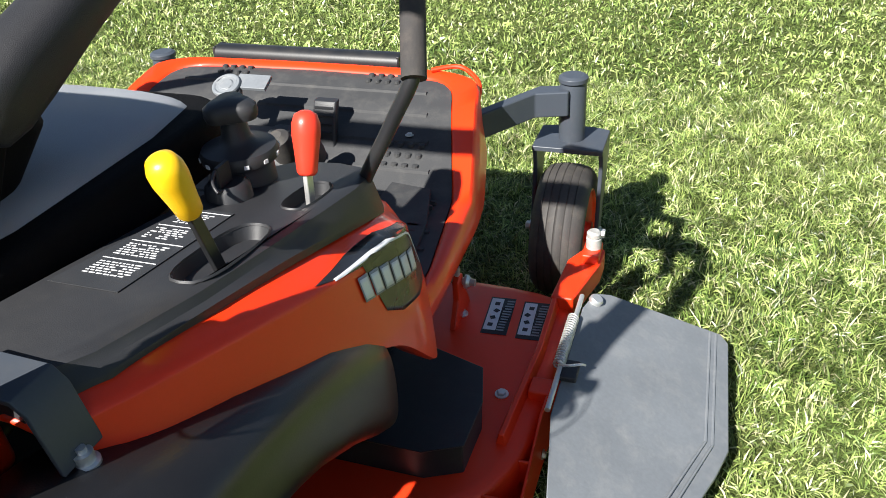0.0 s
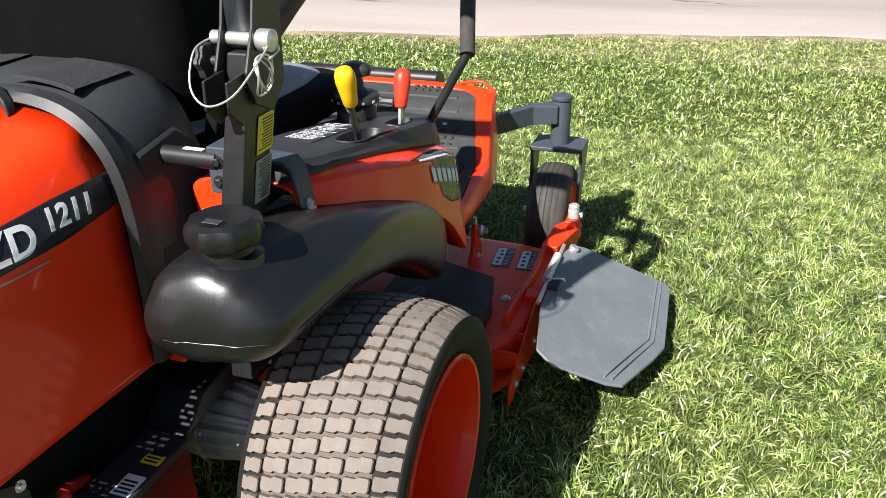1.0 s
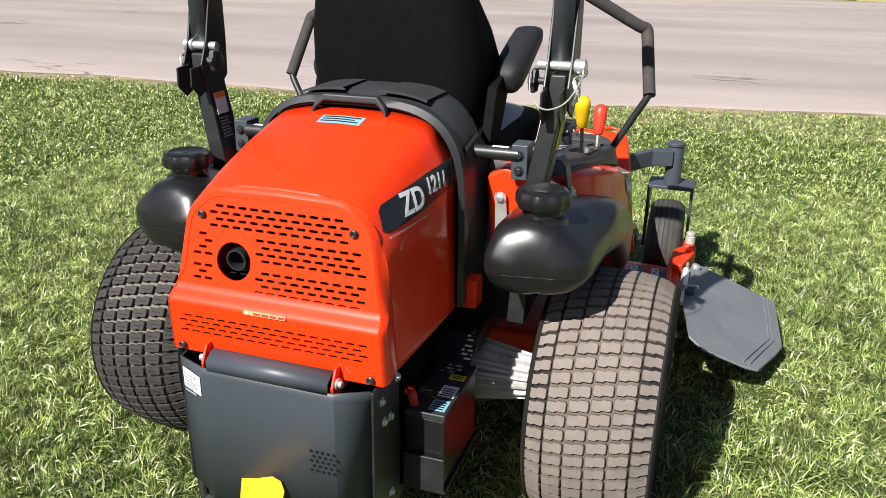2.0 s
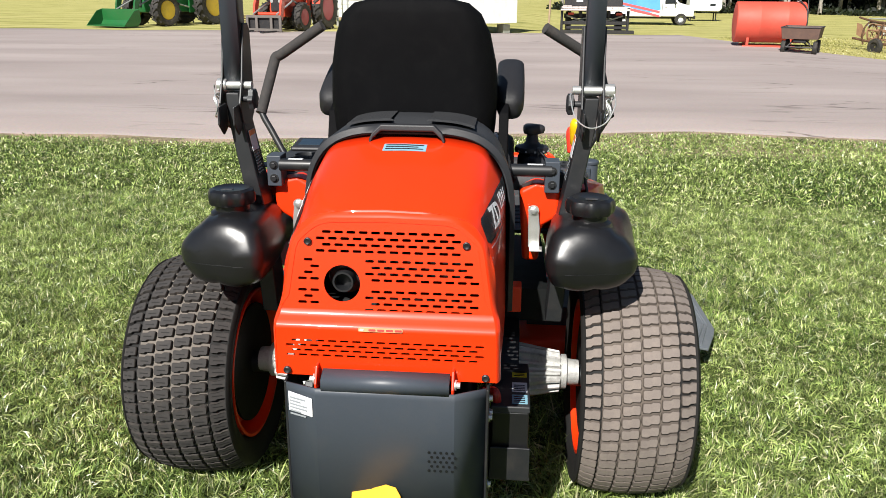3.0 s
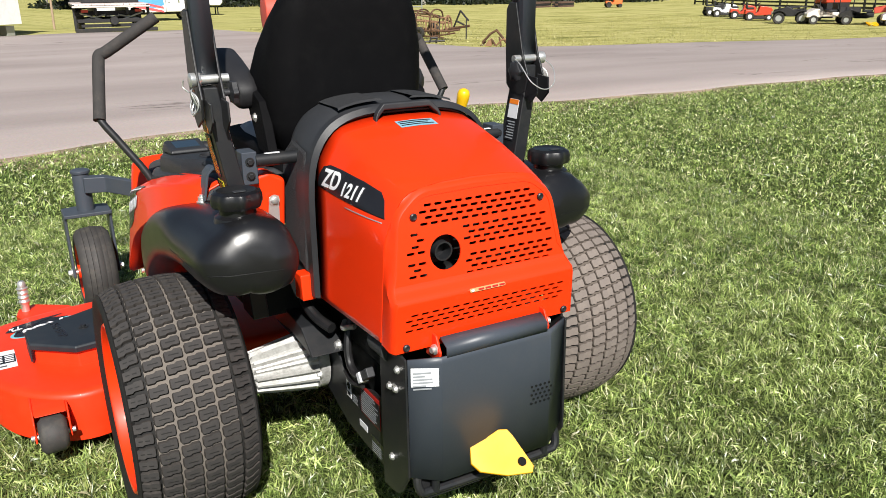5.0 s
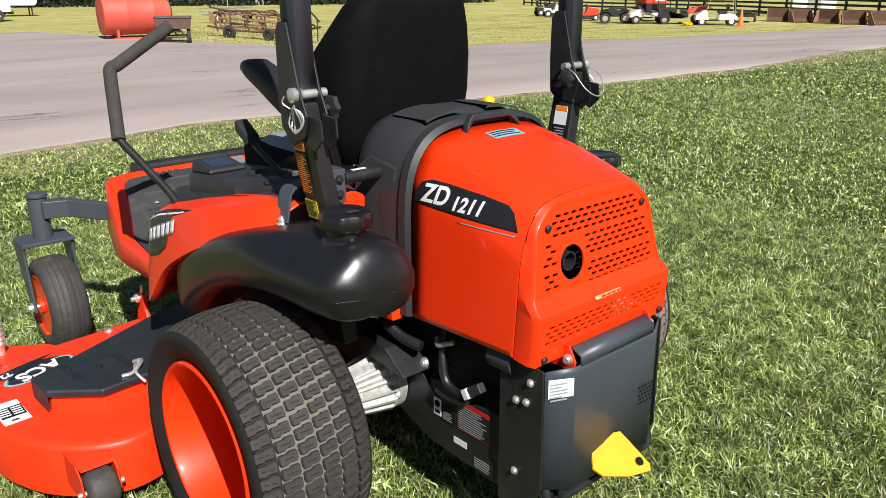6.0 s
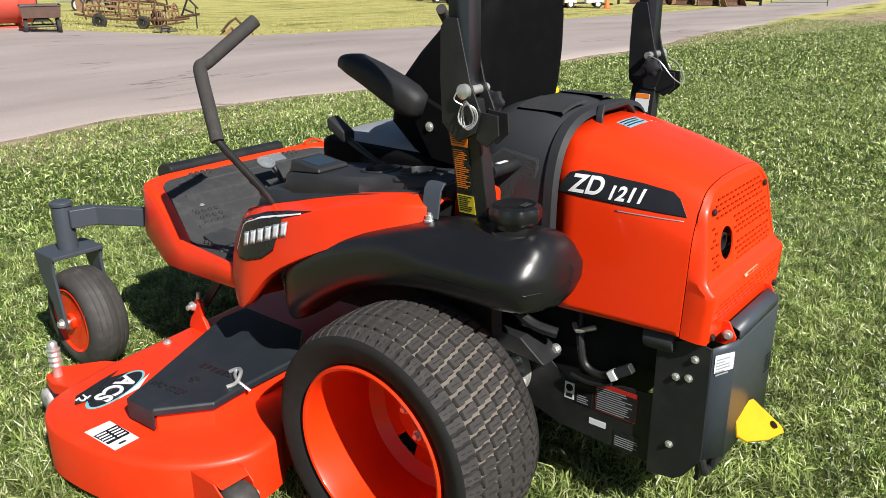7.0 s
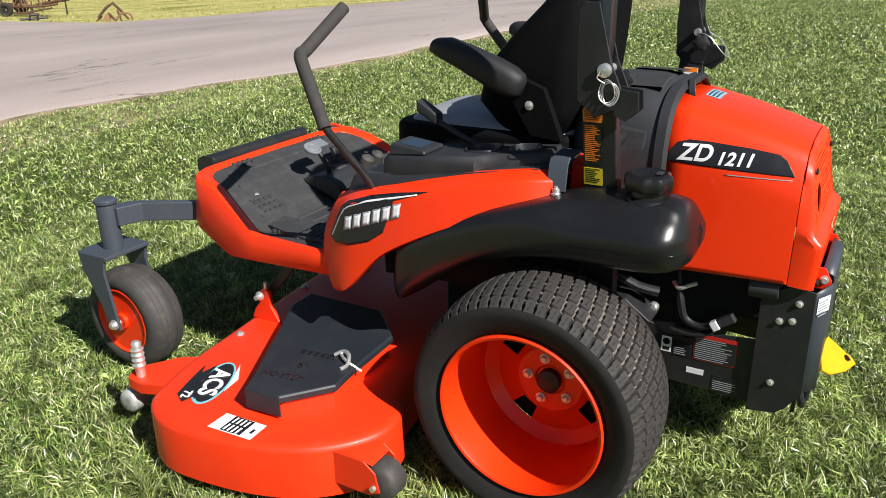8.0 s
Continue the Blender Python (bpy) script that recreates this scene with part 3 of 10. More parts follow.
def spread(pts, n):
    """n points evenly along a polyline."""
    d = [0.0]
    for a, b in zip(pts, pts[1:]):
        d.append(d[-1] + (Vector(b) - Vector(a)).length)
    u = np.linspace(0, d[-1], n)
    return list(zip(np.interp(u, d, [p[0] for p in pts]), np.interp(u, d, [p[1] for p in pts])))


def hood_half(wb, wt, zb, zt):
    """Half a section of the hood: a flat side, a soft crease and a gently crowned top."""
    pts = [(wb, zb), (wt, zt - 0.112), (wt * 0.79, zt - 0.020), (wt * 0.42, zt - 0.003), (0.0, zt)]
    return spread(eased_line(pts, (0.038, 0.034, 0.03)), 44)


def both(half):
    return [(x, z) for x, z in half] + [(-x, z) for x, z in reversed(half[:-1])]


bm = B()
loft(bm, [[(x, y, z) for x, z in both(hood_half(*q))] for y, *q in ((-0.165, 0.258, 0.249, 0.600, 1.072), (-0.24, 0.257, 0.247, 0.602, 1.057), (-0.36, 0.255, 0.242, 0.606, 1.028), (-0.46, 0.252, 0.237, 0.608, 0.998), (-0.525, 0.250, 0.233, 0.609, 0.975), (-0.5345, 0.2495, 0.232, 0.609, 0.971), (-0.535, 0.2480, 0.2305, 0.609, 0.9698))], closed=False)
hood = part("hood", bm, ORANGE, P, "glossy orange engine hood", angle=28)
mod = hood.modifiers.new("thick", "SOLIDIFY")
mod.thickness, mod.offset = 0.005, -1.0


def grow(pts, d):
    """Moves a closed outline outwards by d."""
    n, out = len(pts), []
    for i in range(n):
        a, b, c = Vector(pts[i - 1]), Vector(pts[i]), Vector(pts[(i + 1) % n])
        t = (c - a).normalized()
        out.append((b.x + t.y * d, b.y - t.x * d))
    return out


def closed_curve(pts, n=5):
    m, out = len(pts), []
    pts = [Vector(p) for p in pts]
    for i in range(m):
        p0, p1, p2, p3 = pts[i - 1], pts[i], pts[(i + 1) % m], pts[(i + 2) % m]
        for k in range(n):
            t = k / n
            q = 0.5 * ((2 * p1) + (p2 - p0) * t + (2 * p0 - 5 * p1 + 4 * p2 - p3) * t * t + (3 * p1 - p0 - 3 * p2 + p3) * t ** 3)
            out.append((q.x, q.y))
    return out


# rear fascia: a rounded rim round a shield plate and a bumper, both pierced with staggered slots
FACE = spread(eased_line([(0.243, 0.604), (0.241, 0.700), (0.2385, 0.736), (0.227, 0.768), (0.206, 0.905), (0.150, 0.953), (0.0, 0.957)], (0.02, 0.012, 0.02, 0.022, 0.03)), 44)


def swell(half, d):
    """The half outline moved outwards by d, which may depend on the height."""
    out = []
    for i, (x, z) in enumerate(half):
        a, b = Vector(half[max(i - 1, 0)]), Vector(half[min(i + 1, len(half) - 1)])
        t = (b - a).normalized()
        k = d(z) if callable(d) else d
        out.append((max(0.0, x + t.y * k), z - t.x * k) if i < len(half) - 1 else (0.0, z - t.x * k))
    return out


def shield(z):
    return -0.010 * min(1.0, max(0.03, (z - 0.765) / 0.02))


def groove(z):
    return shield(z) - 0.0022


bm = B()
rings = [[(x, -0.5368, z) for x, z in both(hood_half(0.2480, 0.2305, 0.606, 0.9690))], [(x, -0.5373, z) for x, z in both(hood_half(0.2494, 0.2318, 0.606, 0.9702))]]
for d, back in ((0.0095, 0.020), (0.0060, 0.008), (0.0025, 0.002), (0.0, 0.0), (shield, 0.0), (groove, 0.005)):
    rings.append([(x, min(face_y(z) + back, -0.539 - max(0.0, 0.020 - back) * 0.42), z) for x, z in both(swell(FACE, d))])
loft(bm, rings, closed=False)
fascia = part("fascia", bm, ORANGE, hood, "orange moulded rear fascia", angle=25)

PITCH = 0.0268
UPPER = [(0.923, -0.141, 11), (0.909, -0.1545, 12), (0.8955, -0.141, 11), (0.882, -0.1545, 12)]
for zs, spans in (((0.858, 0.844, 0.8305, 0.817), ((-0.0465, 9), (-0.033, 8), (-0.0465, 9), (-0.033, 9))), ((0.792, 0.7785, 0.765, 0.7515), ((-0.033, 9), (-0.0465, 9), (-0.033, 9), (-0.0465, 9)))):
    UPPER += [(z + 0.004, x, n) for z, (x, n) in zip(zs, spans)]
UPPER += [(0.862, -0.181, 1), (0.848, -0.167, 1), (0.8345, -0.181, 1), (0.821, -0.194, 2), (0.796, -0.194, 2), (0.7825, -0.181, 1), (0.769, -0.194, 2)]
LOWER = [(z, x, n) for z, x, n in ((0.690, -0.206, 16), (0.678, -0.2195, 16), (0.666, -0.206, 16), (0.654, -0.2195, 16))]


def pierced(name, outline, rows, holes, label):
    """A flat plate in the rear face with rounded slots and holes cut through it."""
    bm = B()
    loops = [outline]
    for z, x, n in rows:
        for k in range(n):
            c, w, h = x + k * PITCH + 0.0096, 0.0096, 0.0031
            loops.append([(c + i * w, z + j * h) for i, j in ((-1.0, -0.35), (-0.82, -1), (0.82, -1), (1.0, -0.35), (1.0, 0.35), (0.82, 1), (-0.82, 1), (-1.0, 0.35))])
    loops += [[(cx + r * math.cos(2 * math.pi * k / 36), cz + r * math.sin(2 * math.pi * k / 36)) for k in range(36)] for cx, cz, r in holes]
    edges = []
    for lp in loops:
        vs = [bm.verts.new((x, face_y(z) + 0.0035, z)) for x, z in lp]
        edges += [bm.edges.new((vs[i], vs[(i + 1) % len(vs)])) for i in range(len(vs))]
    bmesh.ops.triangle_fill(bm, use_beauty=True, edges=edges, normal=(0, -1, 0))
    ob = part(name, bm, ORANGE, hood, label, angle=30)
    ob.data.polygons.foreach_set("use_smooth", [False] * len(ob.data.polygons))
    mod = ob.modifiers.new("thick", "SOLIDIFY")
    mod.thickness, mod.offset = 0.004, 0.0
    return ob


inner = swell(FACE, lambda z: shield(z) + 0.0006)
up = [p for p in inner if p[1] >= 0.7545]
low = [(x - 0.0003, z) for x, z in inner if z <= 0.717]
edge_x = float(np.interp(0.754, [p[1] for p in inner], [p[0] for p in inner]))
grille = pierced("grille", [(edge_x, 0.754)] + up + [(-x, z) for x, z in reversed(up[:-1])] + [(-edge_x, 0.754)], UPPER, [(-0.097, 0.812, 0.040)], "orange grille panel pierced with rows of slots")
bumper = pierced("bumper", low + [(0.2395, 0.718), (-0.2395, 0.718)] + [(-x, z) for x, z in reversed(low)], LOWER, [], "orange lower bumper with rows of slots")
bm = B()
loft(bm, [[(k / 12 * float(np.interp(z, [p[1] for p in inner], [p[0] for p in inner])), face_y(z) + 0.0015, z) for k in range(-12, 13)] for z in (0.7175, 0.722, 0.728, 0.734, 0.740, 0.746, 0.7545)], closed=False)
ledge = part("bumper_ledge", bm, ORANGE, hood, "rounded ledge above the bumper", angle=60)

# black engine shroud in front of the hood
bm = B()
rings = [arch(0.09, 0.225, 0.62, 0.78, 1.045, 3.6), arch(0.06, 0.245, 0.62, 0.78, 1.085, 3.6), arch(0.0, 0.262, 0.61, 0.78, 1.102, 3.5), arch(-0.09, 0.270, 0.605, 0.78, 1.100, 3.5), arch(-0.15, 0.270, 0.60, 0.78, 1.088, 3.5), arch(-0.185, 0.267, 0.60, 0.78, 1.078, 3.5)]
loft(bm, rings, closed=False)
shroud = part("engine_shroud", bm, GREY_PLASTIC, P, "dark grey plastic engine shroud", angle=60)
mod = shroud.modifiers.new("thick", "SOLIDIFY")
mod.thickness, mod.offset = 0.006, -1.0
# hood handle
bm = B()
loft(bm, [[(x - 0.0, y - 0.012, z - 0.008), (x, y + 0.012, z - 0.008), (x, y + 0.010, z + 0.009), (x, y - 0.010, z + 0.009)]
          for x, y, z in ((-0.095, -0.208, 1.056), (-0.086, -0.204, 1.074), (-0.066, -0.198, 1.092), (0.066, -0.198, 1.092), (0.086, -0.204, 1.074), (0.095, -0.208, 1.056))])
part("handle", bm, BLACK_PLASTIC, hood, "black plastic hood handle", bevel=0.004)


# fuel tanks over the rear wheels
def tank_shape(s, p):
    """The tail is cut back at its outer corner and leans in above and below its seam."""
    tail = min(1.0, max(0.0, (0.02 - p[1]) / 0.38))
    out = max(0.0, (s * p[0] - 0.415) / 0.18)
    return p[1] + tail * ((0.052 if s < 0 else 0.075) + 0.060 * out ** 2.4 + 0.48 * max(0.0, p[2] - 0.790) + 0.35 * max(0.0, 0.752 - p[2])), p[0]


def by_angle(pts, cx, cz, n):
    """n points of a closed outline, one at each even angle round its middle."""
    a = np.array([math.atan2(z - cz, x - cx) for x, z in pts])
    r = np.array([math.hypot(z - cz, x - cx) for x, z in pts])
    o = np.argsort(a)
    a, r = a[o], r[o]
    a, r = np.concatenate([a - 2 * math.pi, a, a + 2 * math.pi]), np.tile(r, 3)
    q = [2 * math.pi * k / n - math.pi for k in range(n)]
    return [(cx + float(np.interp(v, a, r)) * math.cos(v), cz + float(np.interp(v, a, r)) * math.sin(v)) for v in q]


def tank_ring(y, a, b, c, d, inset):
    """A section of the tank: boxy with sloped shoulders at the tail, oval towards the front."""
    cx, cz, n = (a + b) / 2, c + (d - c) * 0.45, 72
    box_ = [(a, c + 0.02), (a + 0.018, c), (b - 0.045, c), (b - 0.010, c + 0.035), (b, c + 0.070), (b, 0.782), (b - 0.012, 0.806), (b - 0.062, 0.846), (b - 0.080, d), (a + 0.025, d), (a, d - 0.025)]
    start = (cx, c)
    fine = eased_line([start] + box_[2:] + box_[:2] + [start], [0.0115] * len(box_), 4)[:-1]
    oval_ = [(x, z) for x, _, z in superring(a, b, c, d, 0, 3.4, 96)]
    w = min(1.0, max(0.0, (0.10 - y) / 0.20))
    w = w * w * (3 - 2 * w)
    p, q = by_angle(fine, cx, cz, n), by_angle(oval_, cx, cz, n)
    out = [(x1 * w + x2 * (1 - w), z1 * w + z2 * (1 - w)) for (x1, z1), (x2, z2) in zip(p, q)]
    k = 1 - inset / 0.09
    return [(cx + (x - cx) * k, cz + (z - cz) * k) for x, z in out]


def fuel_tank(s):
    t = new("fuel_tank")
    t.parent = P
    bm = B()
    secs = [(-0.392, 0.364, 0.588, 0.698, 0.862, 0.050), (-0.391, 0.364, 0.588, 0.698, 0.862, 0.020), (-0.385, 0.364, 0.588, 0.698, 0.862, 0.008), (-0.372, 0.364, 0.588, 0.697, 0.862, 0.002), (-0.345, 0.364, 0.589, 0.694, 0.863, 0), (-0.285, 0.366, 0.591, 0.690, 0.864, 0), (-0.22, 0.368, 0.594, 0.690, 0.864, 0), (-0.12, 0.372, 0.600, 0.692, 0.858, 0), (-0.05, 0.378, 0.604, 0.692, 0.854, 0), (0.0, 0.385, 0.606, 0.690, 0.850, 0), (0.06, 0.388, 0.607, 0.684, 0.842, 0), (0.12, 0.39, 0.608, 0.672, 0.828, 0), (0.18, 0.395, 0.608, 0.654, 0.812, 0), (0.24, 0.40, 0.608, 0.63, 0.792, 0), (0.34, 0.40, 0.608, 0.57, 0.757, 0), (0.42, 0.405, 0.606, 0.51, 0.718, 0), (0.465, 0.41, 0.602, 0.48, 0.690, 0), (0.485, 0.42, 0.592, 0.47, 0.672, 0), (0.494, 0.45, 0.565, 0.48, 0.645, 0)]
    loft(bm, [[(s * x, q[0], z) for x, z in tank_ring(*q)] for q in secs])
    for v in bm.verts:
        v.co.y, v.co.x = tank_shape(s, v.co)
        if s > 0 and v.co.y < 0.10 and v.co.z < 0.757:
            v.co.z = 0.757 - (0.757 - v.co.z) * (1 - 0.20 * min(1.0, (0.10 - v.co.y) / 0.25))
    body = part("tank_body", bm, TANK_PLASTIC, t, "black moulded plastic tank", angle=80)
    # moulded seam round the tail and the outer side
    shell = shell_of(body)
    line = []
    for k in range(15):
        hit, nrm, _, _ = shell.ray_cast(Vector((s * (0.40 + 0.012 * k), -0.8, 0.757)), Vector((0, 1, 0)))
        if hit:
            line.append(hit + Vector((0, -0.0004, 0)))
    for y in (-0.22, -0.16, -0.10, -0.04):
        hit, nrm, _, _ = shell.ray_cast(Vector((s * 1.2, y, 0.757)), Vector((-s, 0, 0)))
        if hit:
            line.append(hit + Vector((s * 0.0004, 0, 0)))
    bm = B()
    tube(bm, line, 0.0007, 6, 3)
    part("seam", bm, TANK_PLASTIC, body, "raised moulding seam")
    bm = B()
    m = Matrix.Translation((s * 0.462, -0.205, 0))
    lathe(bm, [(0.060, 0.852), (0.056, 0.866), (0.044, 0.872), (0.042, 0.905)], 32, m)
    part("neck", bm, TANK_PLASTIC, t, "black filler neck")
    bm = B()
    n = 64
    rings = []

    def grip(r, k):
        return r * (1 + 0.045 * math.cos(8 * 2 * math.pi * k / n)) if r > 0.05 else r
    for r, h in ((0.046, 0.886), (0.056, 0.889), (0.060, 0.897), (0.060, 0.914), (0.056, 0.924), (0.046, 0.929), (0.040, 0.9265), (0.002, 0.9265)):
        rings.append([m @ Vector((grip(r, k) * math.cos(2 * math.pi * k / n), grip(r, k) * math.sin(2 * math.pi * k / n), h)) for k in range(n)])
    loft(bm, rings)
    cap = part("cap", bm, TANK_PLASTIC, t, "black eight-lobed fuel cap", angle=28)
    bm = B()
    slab(bm, [(s * 0.447, -0.240), (s * 0.477, -0.240), (s * 0.477, -0.224), (s * 0.447, -0.224)], "z", 0.9295, 0.9315)
    part("cap_mark", bm, GREY_PLASTIC, cap, "raised mark on the cap", bevel=0.001)


fuel_tank(-1)
fuel_tank(1)


# orange fenders: three rails, upper, middle and lower, from the front tip to the rear
RAILS = [[(0.525, 0.715, 0.757), (0.555, 0.765, 0.615), (0.598, 0.705, 0.478)], [(0.520, 0.620, 0.793), (0.596, 0.645, 0.690), (0.622, 0.640, 0.500)], [(0.512, 0.500, 0.824), (0.600, 0.505, 0.730), (0.616, 0.530, 0.615)],
         [(0.505, 0.380, 0.853), (0.596, 0.380, 0.768), (0.610, 0.415, 0.688)], [(0.495, 0.240, 0.880), (0.574, 0.240, 0.818), (0.590, 0.250, 0.764)], [(0.475, 0.100, 0.898), (0.535, 0.100, 0.852), (0.548, 0.100, 0.812)], [(0.445, 0.020, 0.892), (0.485, 0.022, 0.855), (0.495, 0.030, 0.822)]]


def fender_grid(nu, nv):
    rails = []
    for k in range(3):
        pts = smooth_path([r[k] for r in RAILS], 24)
        rails.append(np.array([pts[round(i * (len(pts) - 1) / (nu - 1))] for i in range(nu)]))
    v = np.linspace(0, 1, nv)[None, :, None]
    a, b, c = (r[:, None, :] for r in rails)
    round_ = a * (2 * (v - 0.5) * (v - 1)) + b * (4 * v * (1 - v)) + c * (2 * v * (v - 0.5))
    # behind the front tip the side has a crease: a leaning upper facet over a steep side
    m = np.concatenate([b[..., :1] - 0.012, b[..., 1:2], a[..., 2:] - 0.36 * (a[..., 2:] - b[..., 2:])], 2)
    k = 0.26
    flat = np.where(v < k, a + (m - a) * v / k, m + (c - m) * (v - k) / (1 - k))
    u = np.clip(np.linspace(0, 1, nu) / 0.16, 0, 1)[:, None, None]
    return round_ + (flat - round_) * (u * u * (3 - 2 * u))


def fender(s):
    bm = B()
    g = fender_grid(37, 20)
    rings = []
    for i in range(37):
        row = [tuple(p) for p in g[i]]
        top, low = row[0], row[-1]
        row = [(top[0] - 0.035, top[1], top[2] - 0.008), (top[0] - 0.012, top[1], top[2] + 0.002)] + row + [(low[0] - 0.008, low[1], low[2] - 0.004), (low[0] - 0.05, low[1], low[2] + 0.004)]
        rings.append([(s * x - (0.025 if s > 0 else 0), y, z) for x, y, z in row])
    loft(bm, rings, closed=False)
    ob = part("fender", bm, ORANGE, P, "glossy orange side fender", angle=75)
    mod = ob.modifiers.new("thick", "SOLIDIFY")
    mod.thickness, mod.offset = 0.004, 0.0
    # front return towards the floor pan
    bm = B()
    f = [tuple(p) for p in g[0]]
    o = 0.025 if s > 0 else 0
    loft(bm, [[(s * x - o, y, z) for x, y, z in f], [(s * (x - 0.03) - o, y + 0.012, z) for x, y, z in f], [(s * (x - 0.16) - o, y - 0.02, z) for x, y, z in f]], closed=False)
    fr = part("fender_front", bm, ORANGE, P, "orange front edge of the fender", angle=50)
    mod = fr.modifiers.new("thick", "SOLIDIFY")
    mod.thickness, mod.offset = 0.004, 0.0


fender(-1)
fender(1)


# floor pan: orange rim round a black mat, rising at the front
def pan_z(y):
    return float(np.interp(y, [0.6, 0.79, 1.09, 1.31, 1.40, 1.50], [0.556, 0.556, 0.542, 0.662, 0.688, 0.700]))


def pan_low(y):
    return float(np.interp(y, [0.6, 0.80, 1.10, 1.22, 1.40, 1.46, 1.52], [0.495, 0.495, 0.475, 0.464, 0.530, 0.575, 0.600]))


def doubled(half):
    return half + [(-x, y) for x, y in reversed(half[:-1])]


MAT_EDGE = spread(eased_line([(0.536, 0.70), (0.536, 0.80), (0.488, 1.095), (0.424, 1.305), (0.404, 1.385), (0.34, 1.422), (0.0, 1.432)], (0.02, 0.03, 0.03, 0.03, 0.03)), 46)
CREST = spread(eased_line([(0.558, 0.70), (0.558, 0.82), (0.530, 1.11), (0.480, 1.330), (0.462, 1.420), (0.37, 1.455), (0.0, 1.464)], (0.02, 0.03, 0.03, 0.04, 0.04)), 46)
SKIRT = spread(eased_line([(0.554, 0.70), (0.554, 0.82), (0.536, 1.11), (0.516, 1.240), (0.474, 1.425), (0.38, 1.475), (0.0, 1.484)], (0.02, 0.03, 0.03, 0.04, 0.04)), 46)
MATO, RIM, LOWR = doubled(MAT_EDGE), doubled(CREST), doubled(SKIRT)
bm = B()
loft(bm, [[(x * 0.95, y - 0.03, pan_low(y) + 0.01) for x, y in LOWR], [(x * 0.995, y, pan_low(y)) for x, y in LOWR], [(x, y, pan_low(y) + 0.008) for x, y in LOWR], [(x * 1.012, y, pan_z(y) * 0.55 + pan_low(y) * 0.45) for x, y in RIM], [(x * 1.004, y, pan_z(y) + 0.010) for x, y in RIM], [(x * 0.99, y - 0.004, pan_z(y) + 0.019) for x, y in RIM], [(x * 1.012, y + 0.003, pan_z(y) + 0.017) for x, y in MATO], [(x, y, pan_z(y) + 0.008) for x, y in MATO], [(x * 0.99, y, pan_z(y) - 0.015) for x, y in MATO]], closed=False)
pan = part("floor_pan", bm, ORANGE, P, "orange floor pan rim", angle=60)
mod = pan.modifiers.new("thick", "SOLIDIFY")
mod.thickness, mod.offset = 0.003, 0.0
bm = B()
ys = [0.70 + 0.0125 * k for k in range(60)]
edge = list(zip(*sorted((y, x) for x, y in MAT_EDGE)))
loft(bm, [[(x, y, pan_z(y) + h) for x, h in ((-w, 0.0), (w, 0.0), (w, 0.012), (-w, 0.012))] for y in ys for w in (max(0.02, float(np.interp(y, edge[0], edge[1])) - 0.002),)])
part("floor_mat", bm, FLOOR_MAT, P, "dusty black rubber floor mat", angle=40)

# mower deck
DECK = [(0.745, 1.12), (0.70, 1.238), (0.42, 1.262), (0.0, 1.225), (-0.394, 1.183), (-0.645, 1.152), (-0.803, 1.134), (-0.923, 1.108), (-1.033, 1.068), (-1.085, 1.02), (-1.118, 0.945), (-1.124, 0.854), (-1.106, 0.70), (-1.071, 0.573), (-1.013, 0.468), (-0.927, 0.388), (-0.837, 0.352), (-0.742, 0.369), (-0.66, 0.42), (-0.3, 0.46), (0.3, 0.46), (0.60, 0.52), (0.72, 0.66), (0.75, 0.85)]
bm = B()
ol = closed_curve(DECK, 4)
loft(bm, [[(x, y, 0.070) for x, y in ol], [(x, y, 0.210) for x, y in ol], [(x, y, 0.220) for x, y in grow(ol, -0.003)], [(x, y, 0.2265) for x, y in grow(ol, -0.010)], [(x, y, 0.230) for x, y in grow(ol, -0.030)]])
deck = part("mower_deck", bm, DECK_ORANGE, P, "orange welded steel mower deck with dusty top", angle=50)
# seat
seat = new("seat")
seat.parent = P
bm = B()
loft(bm, [superring(-w, w, z0, z1, y, 3.6, 32) for y, w, z0, z1 in ((0.08, 0.17, 0.87, 0.94), (0.11, 0.21, 0.85, 0.962), (0.25, 0.236, 0.84, 0.970), (0.52, 0.236, 0.84, 0.970), (0.64, 0.220, 0.85, 0.960), (0.675, 0.19, 0.865, 0.942), (0.690, 0.15, 0.88, 0.925))])
part("cushion", bm, VINYL_GREY, seat, "grey vinyl seat cushion with dark sides", angle=80)
bm = B()
loft(bm, [[(x, y, z) for x, y in rrect(-0.270, 0.270, 0.09, 0.702, 0.09, 6)] for z in (0.845, 0.938)])
part("cushion_side", bm, VINYL_BLACK, seat, "black vinyl cushion border", bevel=0.02, segs=3)
bm = B()
loft(bm, [[(x, y, z) for x, y in rrect(-0.22, 0.22, 0.05, 0.58, 0.05, 4)] for z in (0.70, 0.85)])
part("seat_base", bm, BLACK_PLASTIC, seat, "black seat base", bevel=0.01)
bm = B()
rings = []
for z, w, y0, y1 in ((0.90, 0.15, 0.07, 0.20), (0.93, 0.195, 0.04, 0.29), (1.02, 0.222, 0.015, 0.36), (1.12, 0.228, 0.0, 0.335), (1.22, 0.222, -0.012, 0.25), (1.31, 0.207, -0.022, 0.17), (1.37, 0.182, -0.026, 0.125), (1.40, 0.150, -0.024, 0.10), (1.413, 0.10, -0.012, 0.075), (1.416, 0.05, 0.0, 0.06)):
    y0, y1 = y0 + 0.07, y1 + 0.045
    pts = rrect(-w, w, y0, y1, min(0.075, (y1 - y0) * 0.45), 6)
    rings.append([(x * 1.05 - 0.024, y, z if z < 1.2 else 1.2 + (z - 1.2) * 0.93) for x, y in pts])
loft(bm, rings)
part("backrest", bm, VINYL_BLACK, seat, "black vinyl backrest", angle=80)
